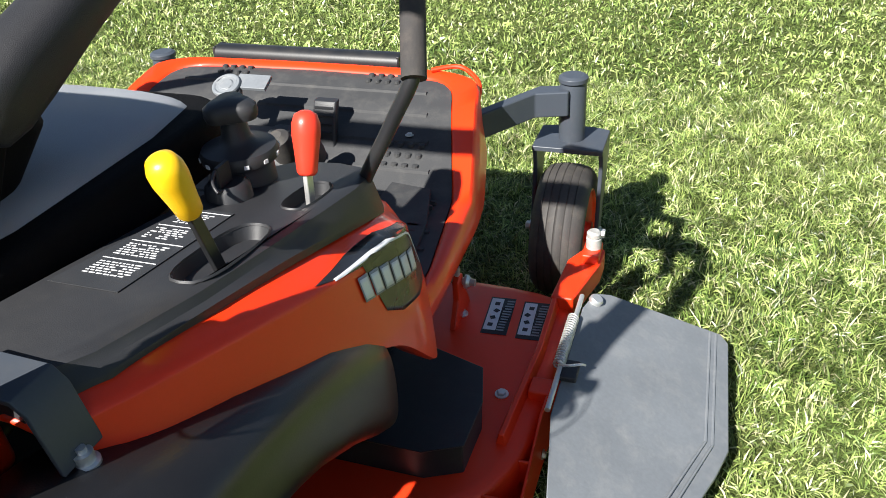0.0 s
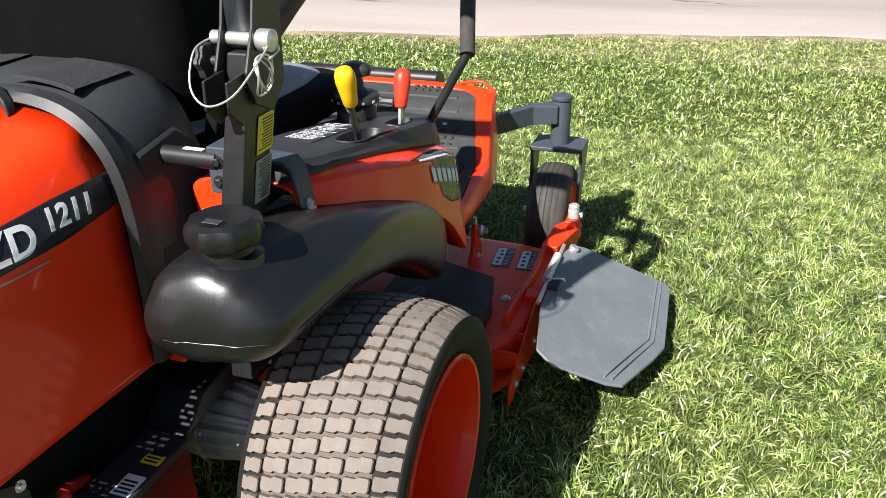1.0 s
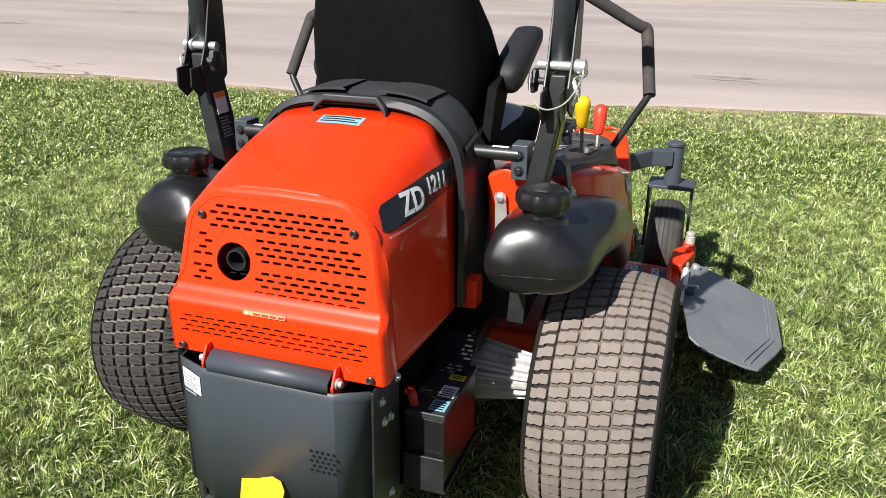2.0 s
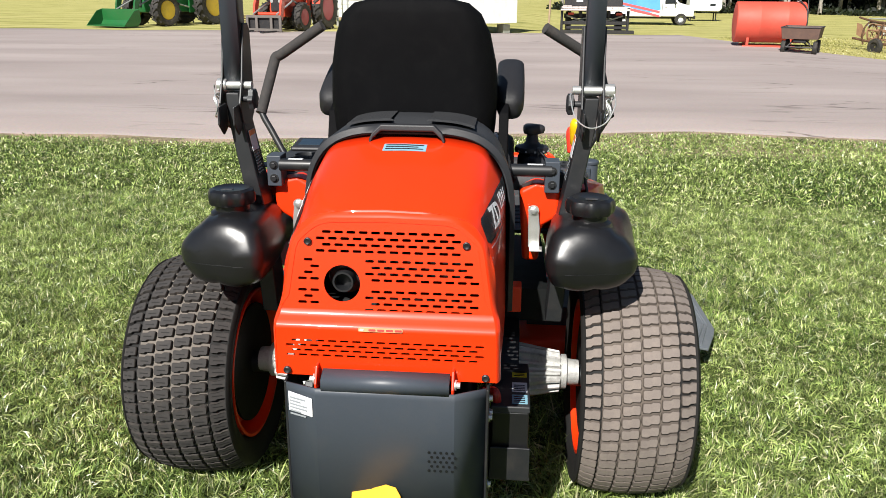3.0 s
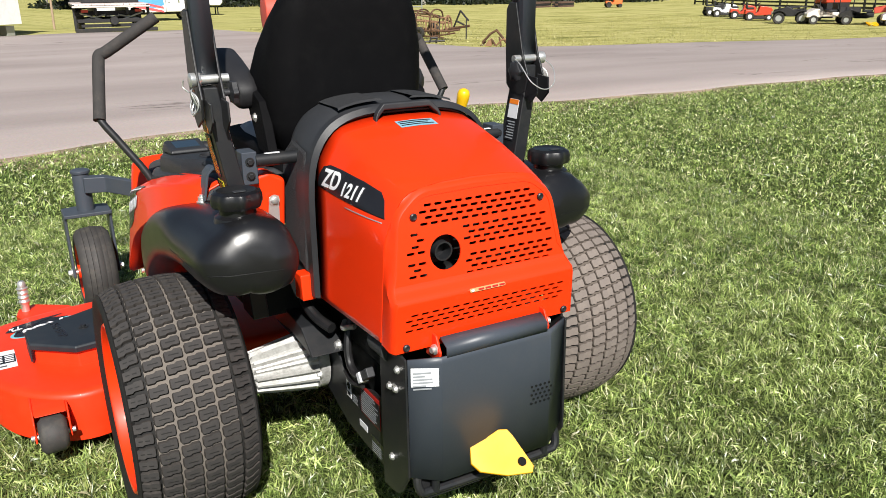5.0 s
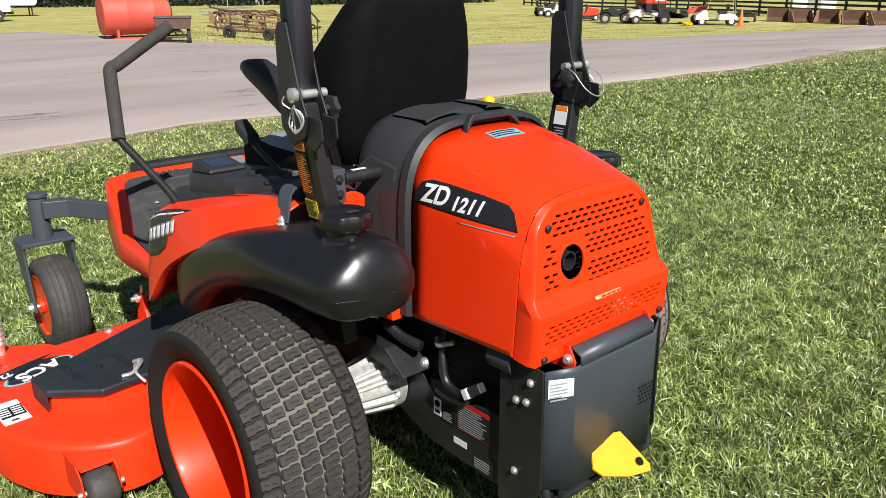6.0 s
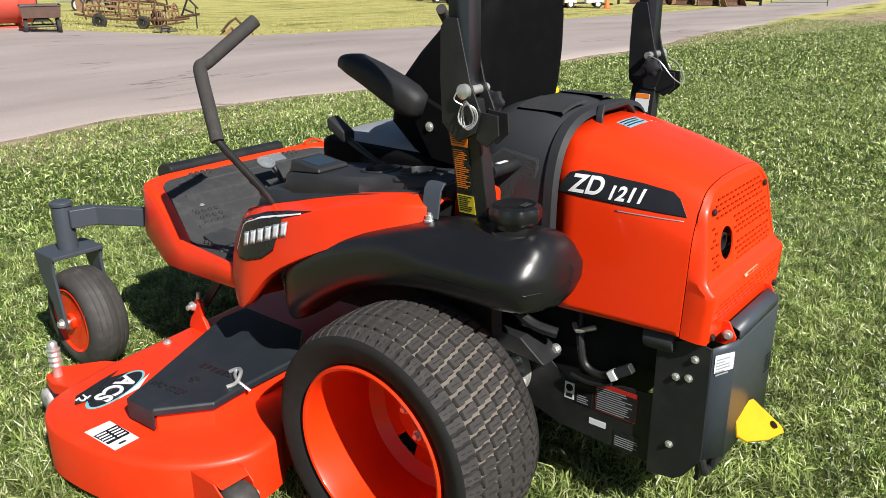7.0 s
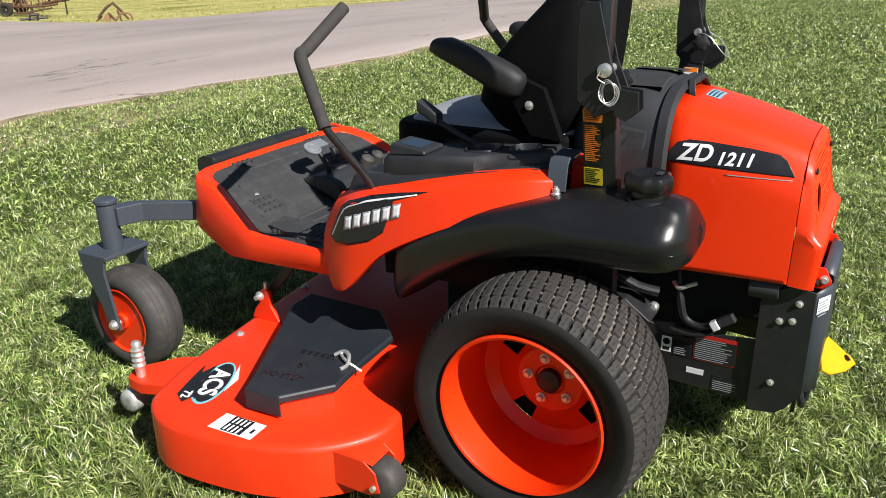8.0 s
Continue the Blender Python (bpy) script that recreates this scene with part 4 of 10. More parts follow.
for s in (-1, 1):
    bm = B()
    rings = []
    for y, z, hw, hh in ((0.222, 1.092, 0.02, 0.020), (0.235, 1.098, 0.036, 0.034), (0.265, 1.112, 0.043, 0.040), (0.31, 1.132, 0.044, 0.040), (0.40, 1.170, 0.044, 0.034), (0.47, 1.195, 0.043, 0.029), (0.505, 1.202, 0.036, 0.020), (0.515, 1.203, 0.018, 0.010)):
        rings.append([((0.252 if s > 0 else -0.290) + hw * math.copysign(abs(math.cos(q)) ** 0.7, math.cos(q)), y - 0.45 * hh * math.sin(q), z - 0.014 + hh * math.copysign(abs(math.sin(q)) ** 0.7, math.sin(q))) for q in [2 * math.pi * k / 18 for k in range(18)]])
    loft(bm, rings)
    arm = part("armrest", bm, ARM_VINYL, seat, "black padded armrest tilted upwards", angle=80)
    bm = B()
    slab(bm, [(0.10, 0.93), (0.20, 0.94), (0.29, 1.08), (0.25, 1.115), (0.16, 1.08)], "x", 0.222 if s > 0 else -0.280, 0.250 if s > 0 else -0.252)
    part("arm_bracket", bm, VINYL_BLACK, arm, "black armrest bracket", bevel=0.004)
    if s < 0:
        bm = B()
        bolt_mesh(bm, (-0.280, 0.205, 1.03), (s, 0, 0), 0.009, 0.006)
        part("arm_bolt", bm, ZINC, arm)
# hand brake paddle beside the seat
bm = B()
tube(bm, [(-0.315, 0.20, 0.85), (-0.315, 0.40, 0.925), (-0.315, 0.495, 0.970)], 0.009, 10, 4)
brake = part("brake_lever", bm, BLACK_STEEL, P, "black brake lever beside the seat")
bm = B()
loft(bm, [superring(-0.338, -0.294, z0, z1, y, 6, 24) for y, z0, z1 in ((0.484, 0.962, 0.990), (0.488, 0.958, 0.994), (0.545, 0.988, 1.028), (0.549, 0.993, 1.024))])
part("paddle", bm, BLACK_PLASTIC, brake, "black plastic brake paddle", angle=30)


# steering levers
def lever(s, foot, low, bend, tip):
    l = new("steering_lever")
    l.parent = P
    f, lo, be, ti = (Vector(p) for p in (foot, low, bend, tip))
    bm = B()
    tube(bm, [f - Vector((0, 0, 0.08)), f, f.lerp(lo, 0.6), lo, lo.lerp(be, 0.3)], 0.0115, 12, 5)
    part("rod", bm, BLACK_STEEL, l, "black steel lever rod")
    bm = B()
    tube(bm, [lo + (lo - be) * 0.04, lo.lerp(be, 0.5), lo.lerp(be, 0.88), be + Vector((s * -0.004, 0, 0.006)), be.lerp(ti, 0.14), be.lerp(ti, 0.6), ti], 0.0190, 16, 5)
    part("grip", bm, GRIP, l, "worn black foam grip", angle=80)


lever(-1, (-0.525, 0.595, 0.80), (-0.645, 0.662, 1.0), (-0.612, 0.757, 1.178), (-0.425, 0.735, 1.298))
lever(1, (0.485, 0.655, 0.80), (0.595, 0.655, 1.010), (0.560, 0.778, 1.182), (0.365, 0.69, 1.298))


# roll bar: two hinged posts and the hoop above
def sq(x, y, z, hx, hy):
    return [(x - hx, y - hy, z), (x + hx, y - hy, z), (x + hx, y + hy, z), (x - hx, y + hy, z)]


def rops(s):
    r = new("roll_bar_post")
    r.parent = P
    r.matrix_basis = pose(0 if s < 0 else -0.014, 0.032, 0)
    bm = B()
    loft(bm, [sq(s * 0.405, -0.108, 0.55, 0.022, 0.045), sq(s * 0.425, -0.108, 0.85, 0.022, 0.045), sq(s * 0.468, -0.108, 1.09, 0.020, 0.040), sq(s * 0.475, -0.112, 1.16, 0.018, 0.030)])
    part("lower_post", bm, BLACK_STEEL, r, "black steel lower roll bar post", bevel=0.004)
    for k in (-1, 1):
        bm = B()
        slab(bm, [(-0.055, 1.10), (-0.050, 1.20), (-0.052, 1.315), (-0.066, 1.335), (-0.100, 1.335), (-0.135, 1.20), (-0.165, 1.135), (-0.150, 1.085), (-0.10, 1.06)], "x", s * 0.475 + k * 0.0235, s * 0.475 + k * 0.0295)
        plate = part("hinge_plate", bm, BLACK_STEEL, r, "black steel folding bracket plate", bevel=0.002)
        bm = B()
        slab(bm, [(-0.150, 1.135), (-0.205, 1.130), (-0.208, 1.085), (-0.175, 1.055), (-0.145, 1.07)], "x", s * 0.472 + k * 0.017, s * 0.472 + k * 0.0225)
        part("ear", bm, BLACK_STEEL, plate, bevel=0.002)
    bm = B()
    rod(bm, (s * 0.425, -0.123, 1.178), (s * 0.505, -0.123, 1.178), 0.011, 16)
    lathe(bm, [(0.015, 0), (0.017, 0.003), (0.017, 0.024), (0.012, 0.027)], 20, axis_m((s * (0.505 if s > 0 else 0.492), -0.123, 1.178), (s, 0, 0)))
    part("pin", bm, ZINC, r, "zinc-plated locking pin")
    bm = B()
    for k in range(3):
        c = Vector((s * 0.515, -0.133 - 0.004 * k, 1.130 - 0.003 * k))
        tube(bm, [c + Vector((0.006 * math.sin(q * 2 + k), 0.020 * math.cos(q), 0.028 * math.sin(q))) for q in [2 * math.pi * j / 20 for j in range(21)]], 0.0018, 6)
    tube(bm, [(s * 0.53, -0.118, 1.178), (s * 0.532, -0.113, 1.162), (s * 0.522, -0.128, 1.150)], 0.0018, 6, 4)
    part("lynch_ring", bm, ZINC, r, "thin wire retaining ring")
    if s > 0:
        bm = B()
        tube(bm, [(s * 0.425, -0.128, 1.178), (s * 0.418, -0.168, 1.165), (s * 0.430, -0.206, 1.120), (s * 0.465, -0.223, 1.098), (s * 0.505, -0.213, 1.112), (s * 0.528, -0.178, 1.150), (s * 0.528, -0.136, 1.172)], 0.0017, 6, 5)
        part("lanyard", bm, ZINC, r, "thin steel wire lanyard")
    bm = B()
    rod(bm, (s * 0.450, -0.140, 1.145), (s * 0.425, -0.140, 1.145), 0.008)
    n = 30
    m = axis_m((s * 0.430, -0.140, 1.145), (-s, 0, 0))
    loft(bm, [[m @ Vector((r_ * (1 + 0.12 * math.cos(6 * 2 * math.pi * k / n)) * math.cos(2 * math.pi * k / n), r_ * (1 + 0.12 * math.cos(6 * 2 * math.pi * k / n)) * math.sin(2 * math.pi * k / n), h)) for k in range(n)] for r_, h in ((0.012, 0), (0.026, 0.004), (0.026, 0.016), (0.018, 0.020))])
    part("clamp_knob", bm, BLACK_PLASTIC, r, "black clamp knob", angle=40)
    # inner bolted bracket and its cross tube
    bm = B()
    box(bm, (s * 0.386, -0.075, 0.945), (0.040, 0.06, 0.085))
    bracket = part("cross_bracket", bm, GREY_STEEL, r, "grey bolted cross bracket", bevel=0.003)
    for z in (0.925, 0.962):
        bm = B()
        bolt_mesh(bm, (s * 0.386, -0.105, z), (0, -1, 0), 0.008, 0.007)
        part("bolt", bm, BLACK_STEEL, bracket)
    # warning labels on the outer face
    y0, y1 = -0.115, -0.065
    for z0, z1, mt, lab in ((1.045, 1.080, ORANGE_INK, "orange warning label"), (0.935, 1.040, BLACK_INK, "black warning label"), (0.875, 0.922, YELLOW_INK, "yellow warning label")) if s < 0 else ((0.985, 1.052, YELLOW_INK, "yellow warning label with symbols"), (0.895, 0.975, GREY_INK, "grey striped label")):
        def px(z):
            return s * (0.425 + (z - 0.85) * 0.179 + 0.0222)
        bm = B()
        loft(bm, [[(px(z), y0, z), (px(z), y1, z), (px(z) + s * 0.001, y1, z), (px(z) + s * 0.001, y0, z)] for z in (z0, z1)])
        label = part("label", bm, mt, r, lab)
        bm = B()
        z = z0 + 0.006
        while z < z1 - 0.004:
            w = random.uniform(0.6, 1.0)
            zz = z + 0.0022
            loft(bm, [[(px(q) + s * 0.0011, y1 - 0.004 - 0.042 * w, q), (px(q) + s * 0.0011, y1 - 0.004, q), (px(q) + s * 0.0016, y1 - 0.004, q), (px(q) + s * 0.0016, y1 - 0.004 - 0.042 * w, q)] for q in (z, zz)])
            z += 0.0052
        part("print", bm, BLACK_INK if mt is not BLACK_INK else ORANGE_INK, label, "fine printed lines")


    # warning label on the inner face
    def pin(z):
        return s * (0.425 + (z - 0.85) * 0.179 - 0.0222)
    for z0, z1, mt in ((1.005, 1.060, WHITE_INK), (0.940, 1.003, BLACK_INK)):
        bm = B()
        loft(bm, [[(pin(z), -0.135, z), (pin(z), -0.088, z), (pin(z) - s * 0.001, -0.088, z), (pin(z) - s * 0.001, -0.135, z)] for z in (z0, z1)])
        lb = part("label", bm, mt, r, "white warning label with orange head" if mt is WHITE_INK else "black printed label")
        bm = B()
        if mt is WHITE_INK:
            loft(bm, [[(pin(z) - s * 0.0012, -0.134, z), (pin(z) - s * 0.0012, -0.089, z), (pin(z) - s * 0.0018, -0.089, z), (pin(z) - s * 0.0018, -0.134, z)] for z in (1.046, 1.0595)])
            part("label_head", bm, ORANGE_INK, lb, "orange head strip")
        else:
            for k in range(7):
                z = 0.945 + 0.008 * k
                loft(bm, [[(pin(q) - s * 0.0012, -0.131, q), (pin(q) - s * 0.0012, -0.093 - 0.006 * (k % 2), q), (pin(q) - s * 0.0018, -0.093 - 0.006 * (k % 2), q), (pin(q) - s * 0.0018, -0.131, q)] for q in (z, z + 0.003)])
            part("print", bm, GREY_INK, lb, "fine printed lines")


rops(-1)
rops(1)
bm = B()
hoop = [(-0.475, 1.165)] + [(-0.475 + 0.13 - 0.13 * math.cos(q), 1.70 + 0.13 * math.sin(q)) for q in [math.pi / 2 * k / 8 for k in range(9)]]
hoop += [(-x, z) for x, z in reversed(hoop)]
rings = []
for i, (x, z) in enumerate(hoop):
    a, b = hoop[max(i - 1, 0)], hoop[min(i + 1, len(hoop) - 1)]
    d = Vector((b[0] - a[0], b[1] - a[1])).normalized()
    nx, nz = -d.y * 0.0225, d.x * 0.0225
    k = min(1.0, max(0.0, (x + 0.475) / 0.95))
    x, y = x - 0.014 * k, -0.066
    rings.append([(x - nx, y - 0.028, z - nz), (x + nx, y - 0.028, z + nz), (x + nx, y + 0.028, z + nz), (x - nx, y + 0.028, z - nz)])
loft(bm, rings, caps=False)
hoop_ob = part("roll_hoop", bm, GREY_STEEL, P, "black square-tube roll hoop", bevel=0.0)
mod = hoop_ob.modifiers.new("thick", "SOLIDIFY")
mod.thickness, mod.offset = 0.004, -1.0
bm = B()
rod(bm, (-0.37, -0.065, 0.962), (0.37, -0.065, 0.962), 0.017, 16)
cross = part("cross_tube", bm, BLACK_STEEL, P, "black cross tube behind the seat")
for s in (-1, 1):
    bm = B()
    slab(bm, [(s * 0.305, -0.074), (s * 0.345, -0.074), (s * 0.345, -0.063), (s * 0.305, -0.063)], "z", 0.9785, 0.980)
    part("label", bm, WHITE_INK, cross, "small white label")


# consoles
def tray(name, rings, material, parent, label, bevel=0.01):
    bm = B()
    loft(bm, rings)
    return part(name, bm, material, parent, label, bevel=bevel, segs=3)


def ctop(y):
    return 0.938 - 0.148 * max(0.0, y)


def crail(y):
    """The height of the fender's upper rail, on which a console sits."""
    return float(np.interp(y, [0.02, 0.10, 0.24, 0.38, 0.50, 0.62, 0.715], [0.892, 0.898, 0.880, 0.853, 0.824, 0.793, 0.757])) - 0.008


CONSOLE = [(0.27, 0.03), (0.43, 0.03), (0.468, 0.10), (0.492, 0.24), (0.505, 0.38), (0.514, 0.50), (0.520, 0.60), (0.514, 0.665), (0.49, 0.70), (0.44, 0.712), (0.36, 0.70), (0.30, 0.62), (0.28, 0.4)]
right = new("control_console")
right.parent = P
# the right top is a sheet with two lever slots left open
SLOTS = ((0.452, 0.335, 0.030, 0.085), (0.460, 0.540, 0.022, 0.055))


def ring_at(cx, cy, hx, hy, n, z=None, dz=0.0):
    return [(cx + hx * math.copysign(abs(math.cos(q)) ** 0.7, math.cos(q)), cy + hy * math.copysign(abs(math.sin(q)) ** 0.7, math.sin(q))) for q in [2 * math.pi * k / n for k in range(n)]]


bm = B()
loft(bm, [[(x, y, crail(y)) for x, y in grow(CONSOLE, 0.006)], [(x, y, crail(y) + 0.012) for x, y in grow(CONSOLE, 0.006)], [(x, y, ctop(y) - 0.016) for x, y in grow(CONSOLE, -0.006)], [(x, y, ctop(y) - 0.005) for x, y in grow(CONSOLE, -0.011)], [(x, y, ctop(y)) for x, y in grow(CONSOLE, -0.022)]], caps=False)
top = [bm.verts.new((x, y, ctop(y))) for x, y in grow(CONSOLE, -0.022)]
edges = [bm.edges.new((top[i], top[(i + 1) % len(top)])) for i in range(len(top))]
for cx, cy, hx, hy in SLOTS:
    vs = [bm.verts.new((x, y, ctop(y))) for x, y in ring_at(cx, cy, hx, hy, 20)]
    edges += [bm.edges.new((vs[i], vs[(i + 1) % 20])) for i in range(20)]
bmesh.ops.triangle_fill(bm, use_beauty=True, use_dissolve=True, edges=edges)
bmesh.ops.remove_doubles(bm, verts=bm.verts, dist=0.0005)
part("console_top", bm, BLACK_PLASTIC, right, "black plastic console top", angle=40)
for cx, cy, hx, hy in SLOTS:
    bm = B()
    rr = ring_at(cx, cy, hx, hy, 20)
    loft(bm, [[(cx + (x - cx) * 1.10, cy + (y - cy) * 1.06, ctop(y) + 0.0005) for x, y in rr], [(cx + (x - cx) * 1.04, cy + (y - cy) * 1.03, ctop(y) + 0.003) for x, y in rr], [(x, y, ctop(y) - 0.002) for x, y in rr], [(cx + (x - cx) * 0.85, cy + (y - cy) * 0.9, ctop(y) - 0.017) for x, y in rr], [(cx + (x - cx) * 0.05, cy + (y - cy) * 0.05, ctop(cy) - 0.018) for x, y in rr]], caps=False)
    part("slot_rim", bm, BLACK_PLASTIC, right, "moulded lever slot", angle=50)


def hand_lever(name, foot, neck, top, r, knob_mat, rod_mat, lab):
    l = new(name)
    l.parent = P
    bm = B()
    f, nk, tp = Vector(foot), Vector(neck), Vector(top)
    d = (nk - f).normalized()
    side = Vector((1, 0, 0))
    w = d.cross(side).normalized()
    loft(bm, [[p + side * 0.004 + w * 0.009, p - side * 0.004 + w * 0.009, p - side * 0.004 - w * 0.009, p + side * 0.004 - w * 0.009] for p in (f, nk)])
    part("lever_bar", bm, rod_mat, l, "flat steel lever bar", bevel=0.002)
    bm = B()
    h = (tp - nk).length
    lathe(bm, [(r * 0.60, -0.004), (r * 0.72, 0.0), (r * 0.82, h * 0.25), (r, h * 0.62), (r * 0.98, h * 0.80), (r * 0.78, h * 0.94), (r * 0.35, h), (0.001, h)], 24, axis_m(nk, tp - nk))
    part("knob", bm, knob_mat, l, lab, angle=80)


hand_lever("throttle_lever", (0.456, 0.330, 0.83), (0.456, 0.290, 0.972), (0.457, 0.262, 1.052), 0.0215, YELLOW_KNOB, BLACK_STEEL, "yellow plastic knob")
hand_lever("blade_lever", (0.466, 0.530, 0.79), (0.466, 0.540, 0.898), (0.466, 0.562, 0.982), 0.0205, RED_KNOB, ZINC, "red plastic knob")

# cutting-height dial and key switch
dial = new("height_dial")
dial.parent = P
m = Matrix.Translation((0.332, 0.580, 0))
bm = B()
n = 48
loft(bm, [[m @ Vector((r * math.cos(2 * math.pi * k / n), r * math.sin(2 * math.pi * k / n), h)) for k in range(n)] for r, h in ((0.050, 0.840), (0.048, 0.875), (0.040, 0.885), (0.058, 0.890), (0.060, 0.900), (0.056, 0.908), (0.030, 0.915), (0.022, 0.925), (0.018, 0.955))])
part("dial_base", bm, BLACK_PLASTIC, dial, "black numbered dial", angle=40)
for k in range(12):
    q = radians(30 * k + 10)
    bm = B()
    box(bm, (0.332 + 0.0592 * math.cos(q), 0.580 + 0.0592 * math.sin(q), 0.897), (0.0035, 0.007, 0.006), Matrix.Rotation(q, 3, "Z"))
    part("mark", bm, WHITE_INK, dial)
bm = B()
loft(bm, [[m @ Vector((r * (1 + 0.16 * math.cos(3 * 2 * math.pi * k / n)) * math.cos(2 * math.pi * k / n), r * (1 + 0.16 * math.cos(3 * 2 * math.pi * k / n)) * math.sin(2 * math.pi * k / n), h)) for k in range(n)] for r, h in ((0.020, 0.950), (0.034, 0.955), (0.037, 0.965), (0.036, 0.976), (0.028, 0.982), (0.002, 0.984))])
part("dial_knob", bm, BLACK_PLASTIC, dial, "black three-lobed dial knob", angle=50)
key = new("key_switch")
key.parent = P
m = Matrix.Translation((0.352, 0.505, 0)) @ pose(0, 0, 0, 18, 0, 0)
bm = B()
lathe(bm, [(0.036, 0.84), (0.033, 0.882), (0.026, 0.889), (0.024, 0.885), (0.010, 0.884), (0.002, 0.884)], 32, Matrix.Translation((0.352, 0.505, 0)))
part("switch_body", bm, BLACK_PLASTIC, key, "black round key switch", angle=50)
bm = B()
box(bm, (0.352, 0.502, 0.901), (0.006, 0.030, 0.032))
tube(bm, [(0.352, 0.485, 0.914), (0.359, 0.465, 0.908), (0.371, 0.455, 0.898), (0.367, 0.47, 0.892)], 0.0025, 8, 4)
part("key", bm, BLACK_PLASTIC, key, "black key with a ring", bevel=0.003)
# printed panel on the console
panel = None
bm = B()
PAN = [(0.305, 0.205), (0.402, 0.205), (0.398, 0.445), (0.320, 0.445)]
loft(bm, [[(x, y, ctop(y) + 0.0008) for x, y in PAN], [(x, y, ctop(y) + 0.0018) for x, y in PAN]])
panel = part("control_panel_label", bm, GREY_PLASTIC, right, "dark panel with white symbols")
for k in range(4):
    y0 = 0.232 + k * 0.053
    bm = B()
    for j in range(6):
        yy = y0 + 0.004 + 0.006 * j
        x = 0.326
        while x < 0.388 - 0.004 * (k + 1):
            w = random.uniform(0.003, 0.010)
            if random.random() < 0.85:
                loft(bm, [[(x, yy, ctop(yy) + dz), (x + w, yy, ctop(yy) + dz), (x + w, yy + 0.0022, ctop(yy + 0.0022) + dz), (x, yy + 0.0022, ctop(yy + 0.0022) + dz)] for dz in (0.0019, 0.0022)])
            x += w + 0.0022
    part("print", bm, WHITE_INK, panel, "small white print", angle=20)
    bm = B()
    yy = y0 + 0.044
    loft(bm, [[(0.322, yy, ctop(yy) + dz), (0.398, yy, ctop(yy) + dz), (0.398, yy + 0.0013, ctop(yy) + dz), (0.322, yy + 0.0013, ctop(yy) + dz)] for dz in (0.0019, 0.0022)])
    part("rule", bm, WHITE_INK, panel, angle=20)

# left console: a base with a raised storage pod, cup well and small display
left = new("side_console")
left.parent = P
tray("console_base", [[(-x, y, crail(y)) for x, y in grow(CONSOLE, 0.008)], [(-x, y, crail(y) + 0.012) for x, y in grow(CONSOLE, 0.008)], [(-x, y, ctop(y) - 0.022) for x, y in grow(CONSOLE, -0.012)], [(-x, y, ctop(y) - 0.016) for x, y in grow(CONSOLE, -0.022)]], BLACK_PLASTIC, left, "black plastic console base", 0.004)
POD = [(0.30, 0.09), (0.41, 0.08), (0.435, 0.12), (0.45, 0.20), (0.462, 0.25), (0.488, 0.275), (0.500, 0.53), (0.485, 0.575), (0.45, 0.59), (0.34, 0.59), (0.30, 0.55)]


def ptop(y):
    return 0.944 - 0.097 * y


bm = B()
loft(bm, [[(-x, y, ctop(y) - 0.03) for x, y in grow(POD, 0.004)], [(-x, y, ctop(y) - 0.010) for x, y in grow(POD, 0.003)], [(-x, y, ptop(y) - 0.010) for x, y in POD], [(-x, y, ptop(y)) for x, y in grow(POD, -0.010)]], caps=False)
top = [bm.verts.new((-x, y, ptop(y))) for x, y in grow(POD, -0.010)]
edges = [bm.edges.new((top[i], top[(i + 1) % len(top)])) for i in range(len(top))]
WELLS = ((-0.375, 0.30, 0.048, 0.050, 0.07), (-0.365, 0.175, 0.045, 0.040, 0.045))
for cx, cy, hx, hy, dp in WELLS:
    vs = [bm.verts.new((x, y, ptop(y))) for x, y in ring_at(cx, cy, hx, hy, 24)]
    edges += [bm.edges.new((vs[i], vs[(i + 1) % 24])) for i in range(24)]
bmesh.ops.triangle_fill(bm, use_beauty=True, use_dissolve=True, edges=edges)
bmesh.ops.remove_doubles(bm, verts=bm.verts, dist=0.0005)
part("storage_pod", bm, BLACK_PLASTIC, left, "black plastic storage pod", angle=40)
for cx, cy, hx, hy, dp in WELLS:
    bm = B()
    rr = ring_at(cx, cy, hx, hy, 24)
    loft(bm, [[(cx + (x - cx) * 1.08, cy + (y - cy) * 1.08, ptop(y) + 0.001) for x, y in rr], [(cx + (x - cx) * 1.04, cy + (y - cy) * 1.04, ptop(y) + 0.005) for x, y in rr], [(x, y, ptop(y)) for x, y in rr], [(cx + (x - cx) * 0.92, cy + (y - cy) * 0.92, ptop(y) - dp) for x, y in rr], [(cx + (x - cx) * 0.1, cy + (y - cy) * 0.1, ptop(y) - dp) for x, y in rr]], caps=False)
    part("cup_well", bm, BLACK_PLASTIC, left, "round cup well", angle=50)
bm = B()
DSP = [(-0.485, 0.435), (-0.365, 0.435), (-0.365, 0.560), (-0.485, 0.560)]
DX, DY, DZ = -0.425, 0.4975, 0.921
loft(bm, [[(x, y, ptop(y) + 0.0005) for x, y in DSP], [(DX + (x - DX) * 0.92, DY + (y - DY) * 0.92, DZ + (y - DY) * 0.10) for x, y in DSP]])
disp = part("display_bezel", bm, BLACK_PLASTIC, left, "black display bezel", bevel=0.006)
bm = B()
loft(bm, [[(DX + (x - DX) * 0.62, DY + (y - DY) * 0.55, DZ + h + (y - DY) * 0.055) for x, y in DSP] for h in (-0.001, 0.0012)])
GLASS_DARK = mat("display_glass", (0.022, 0.038, 0.055), 0.10, 0, 0.05, 5, 100, 0.0)
part("screen", bm, GLASS_DARK, disp, "dark bluish display glass")

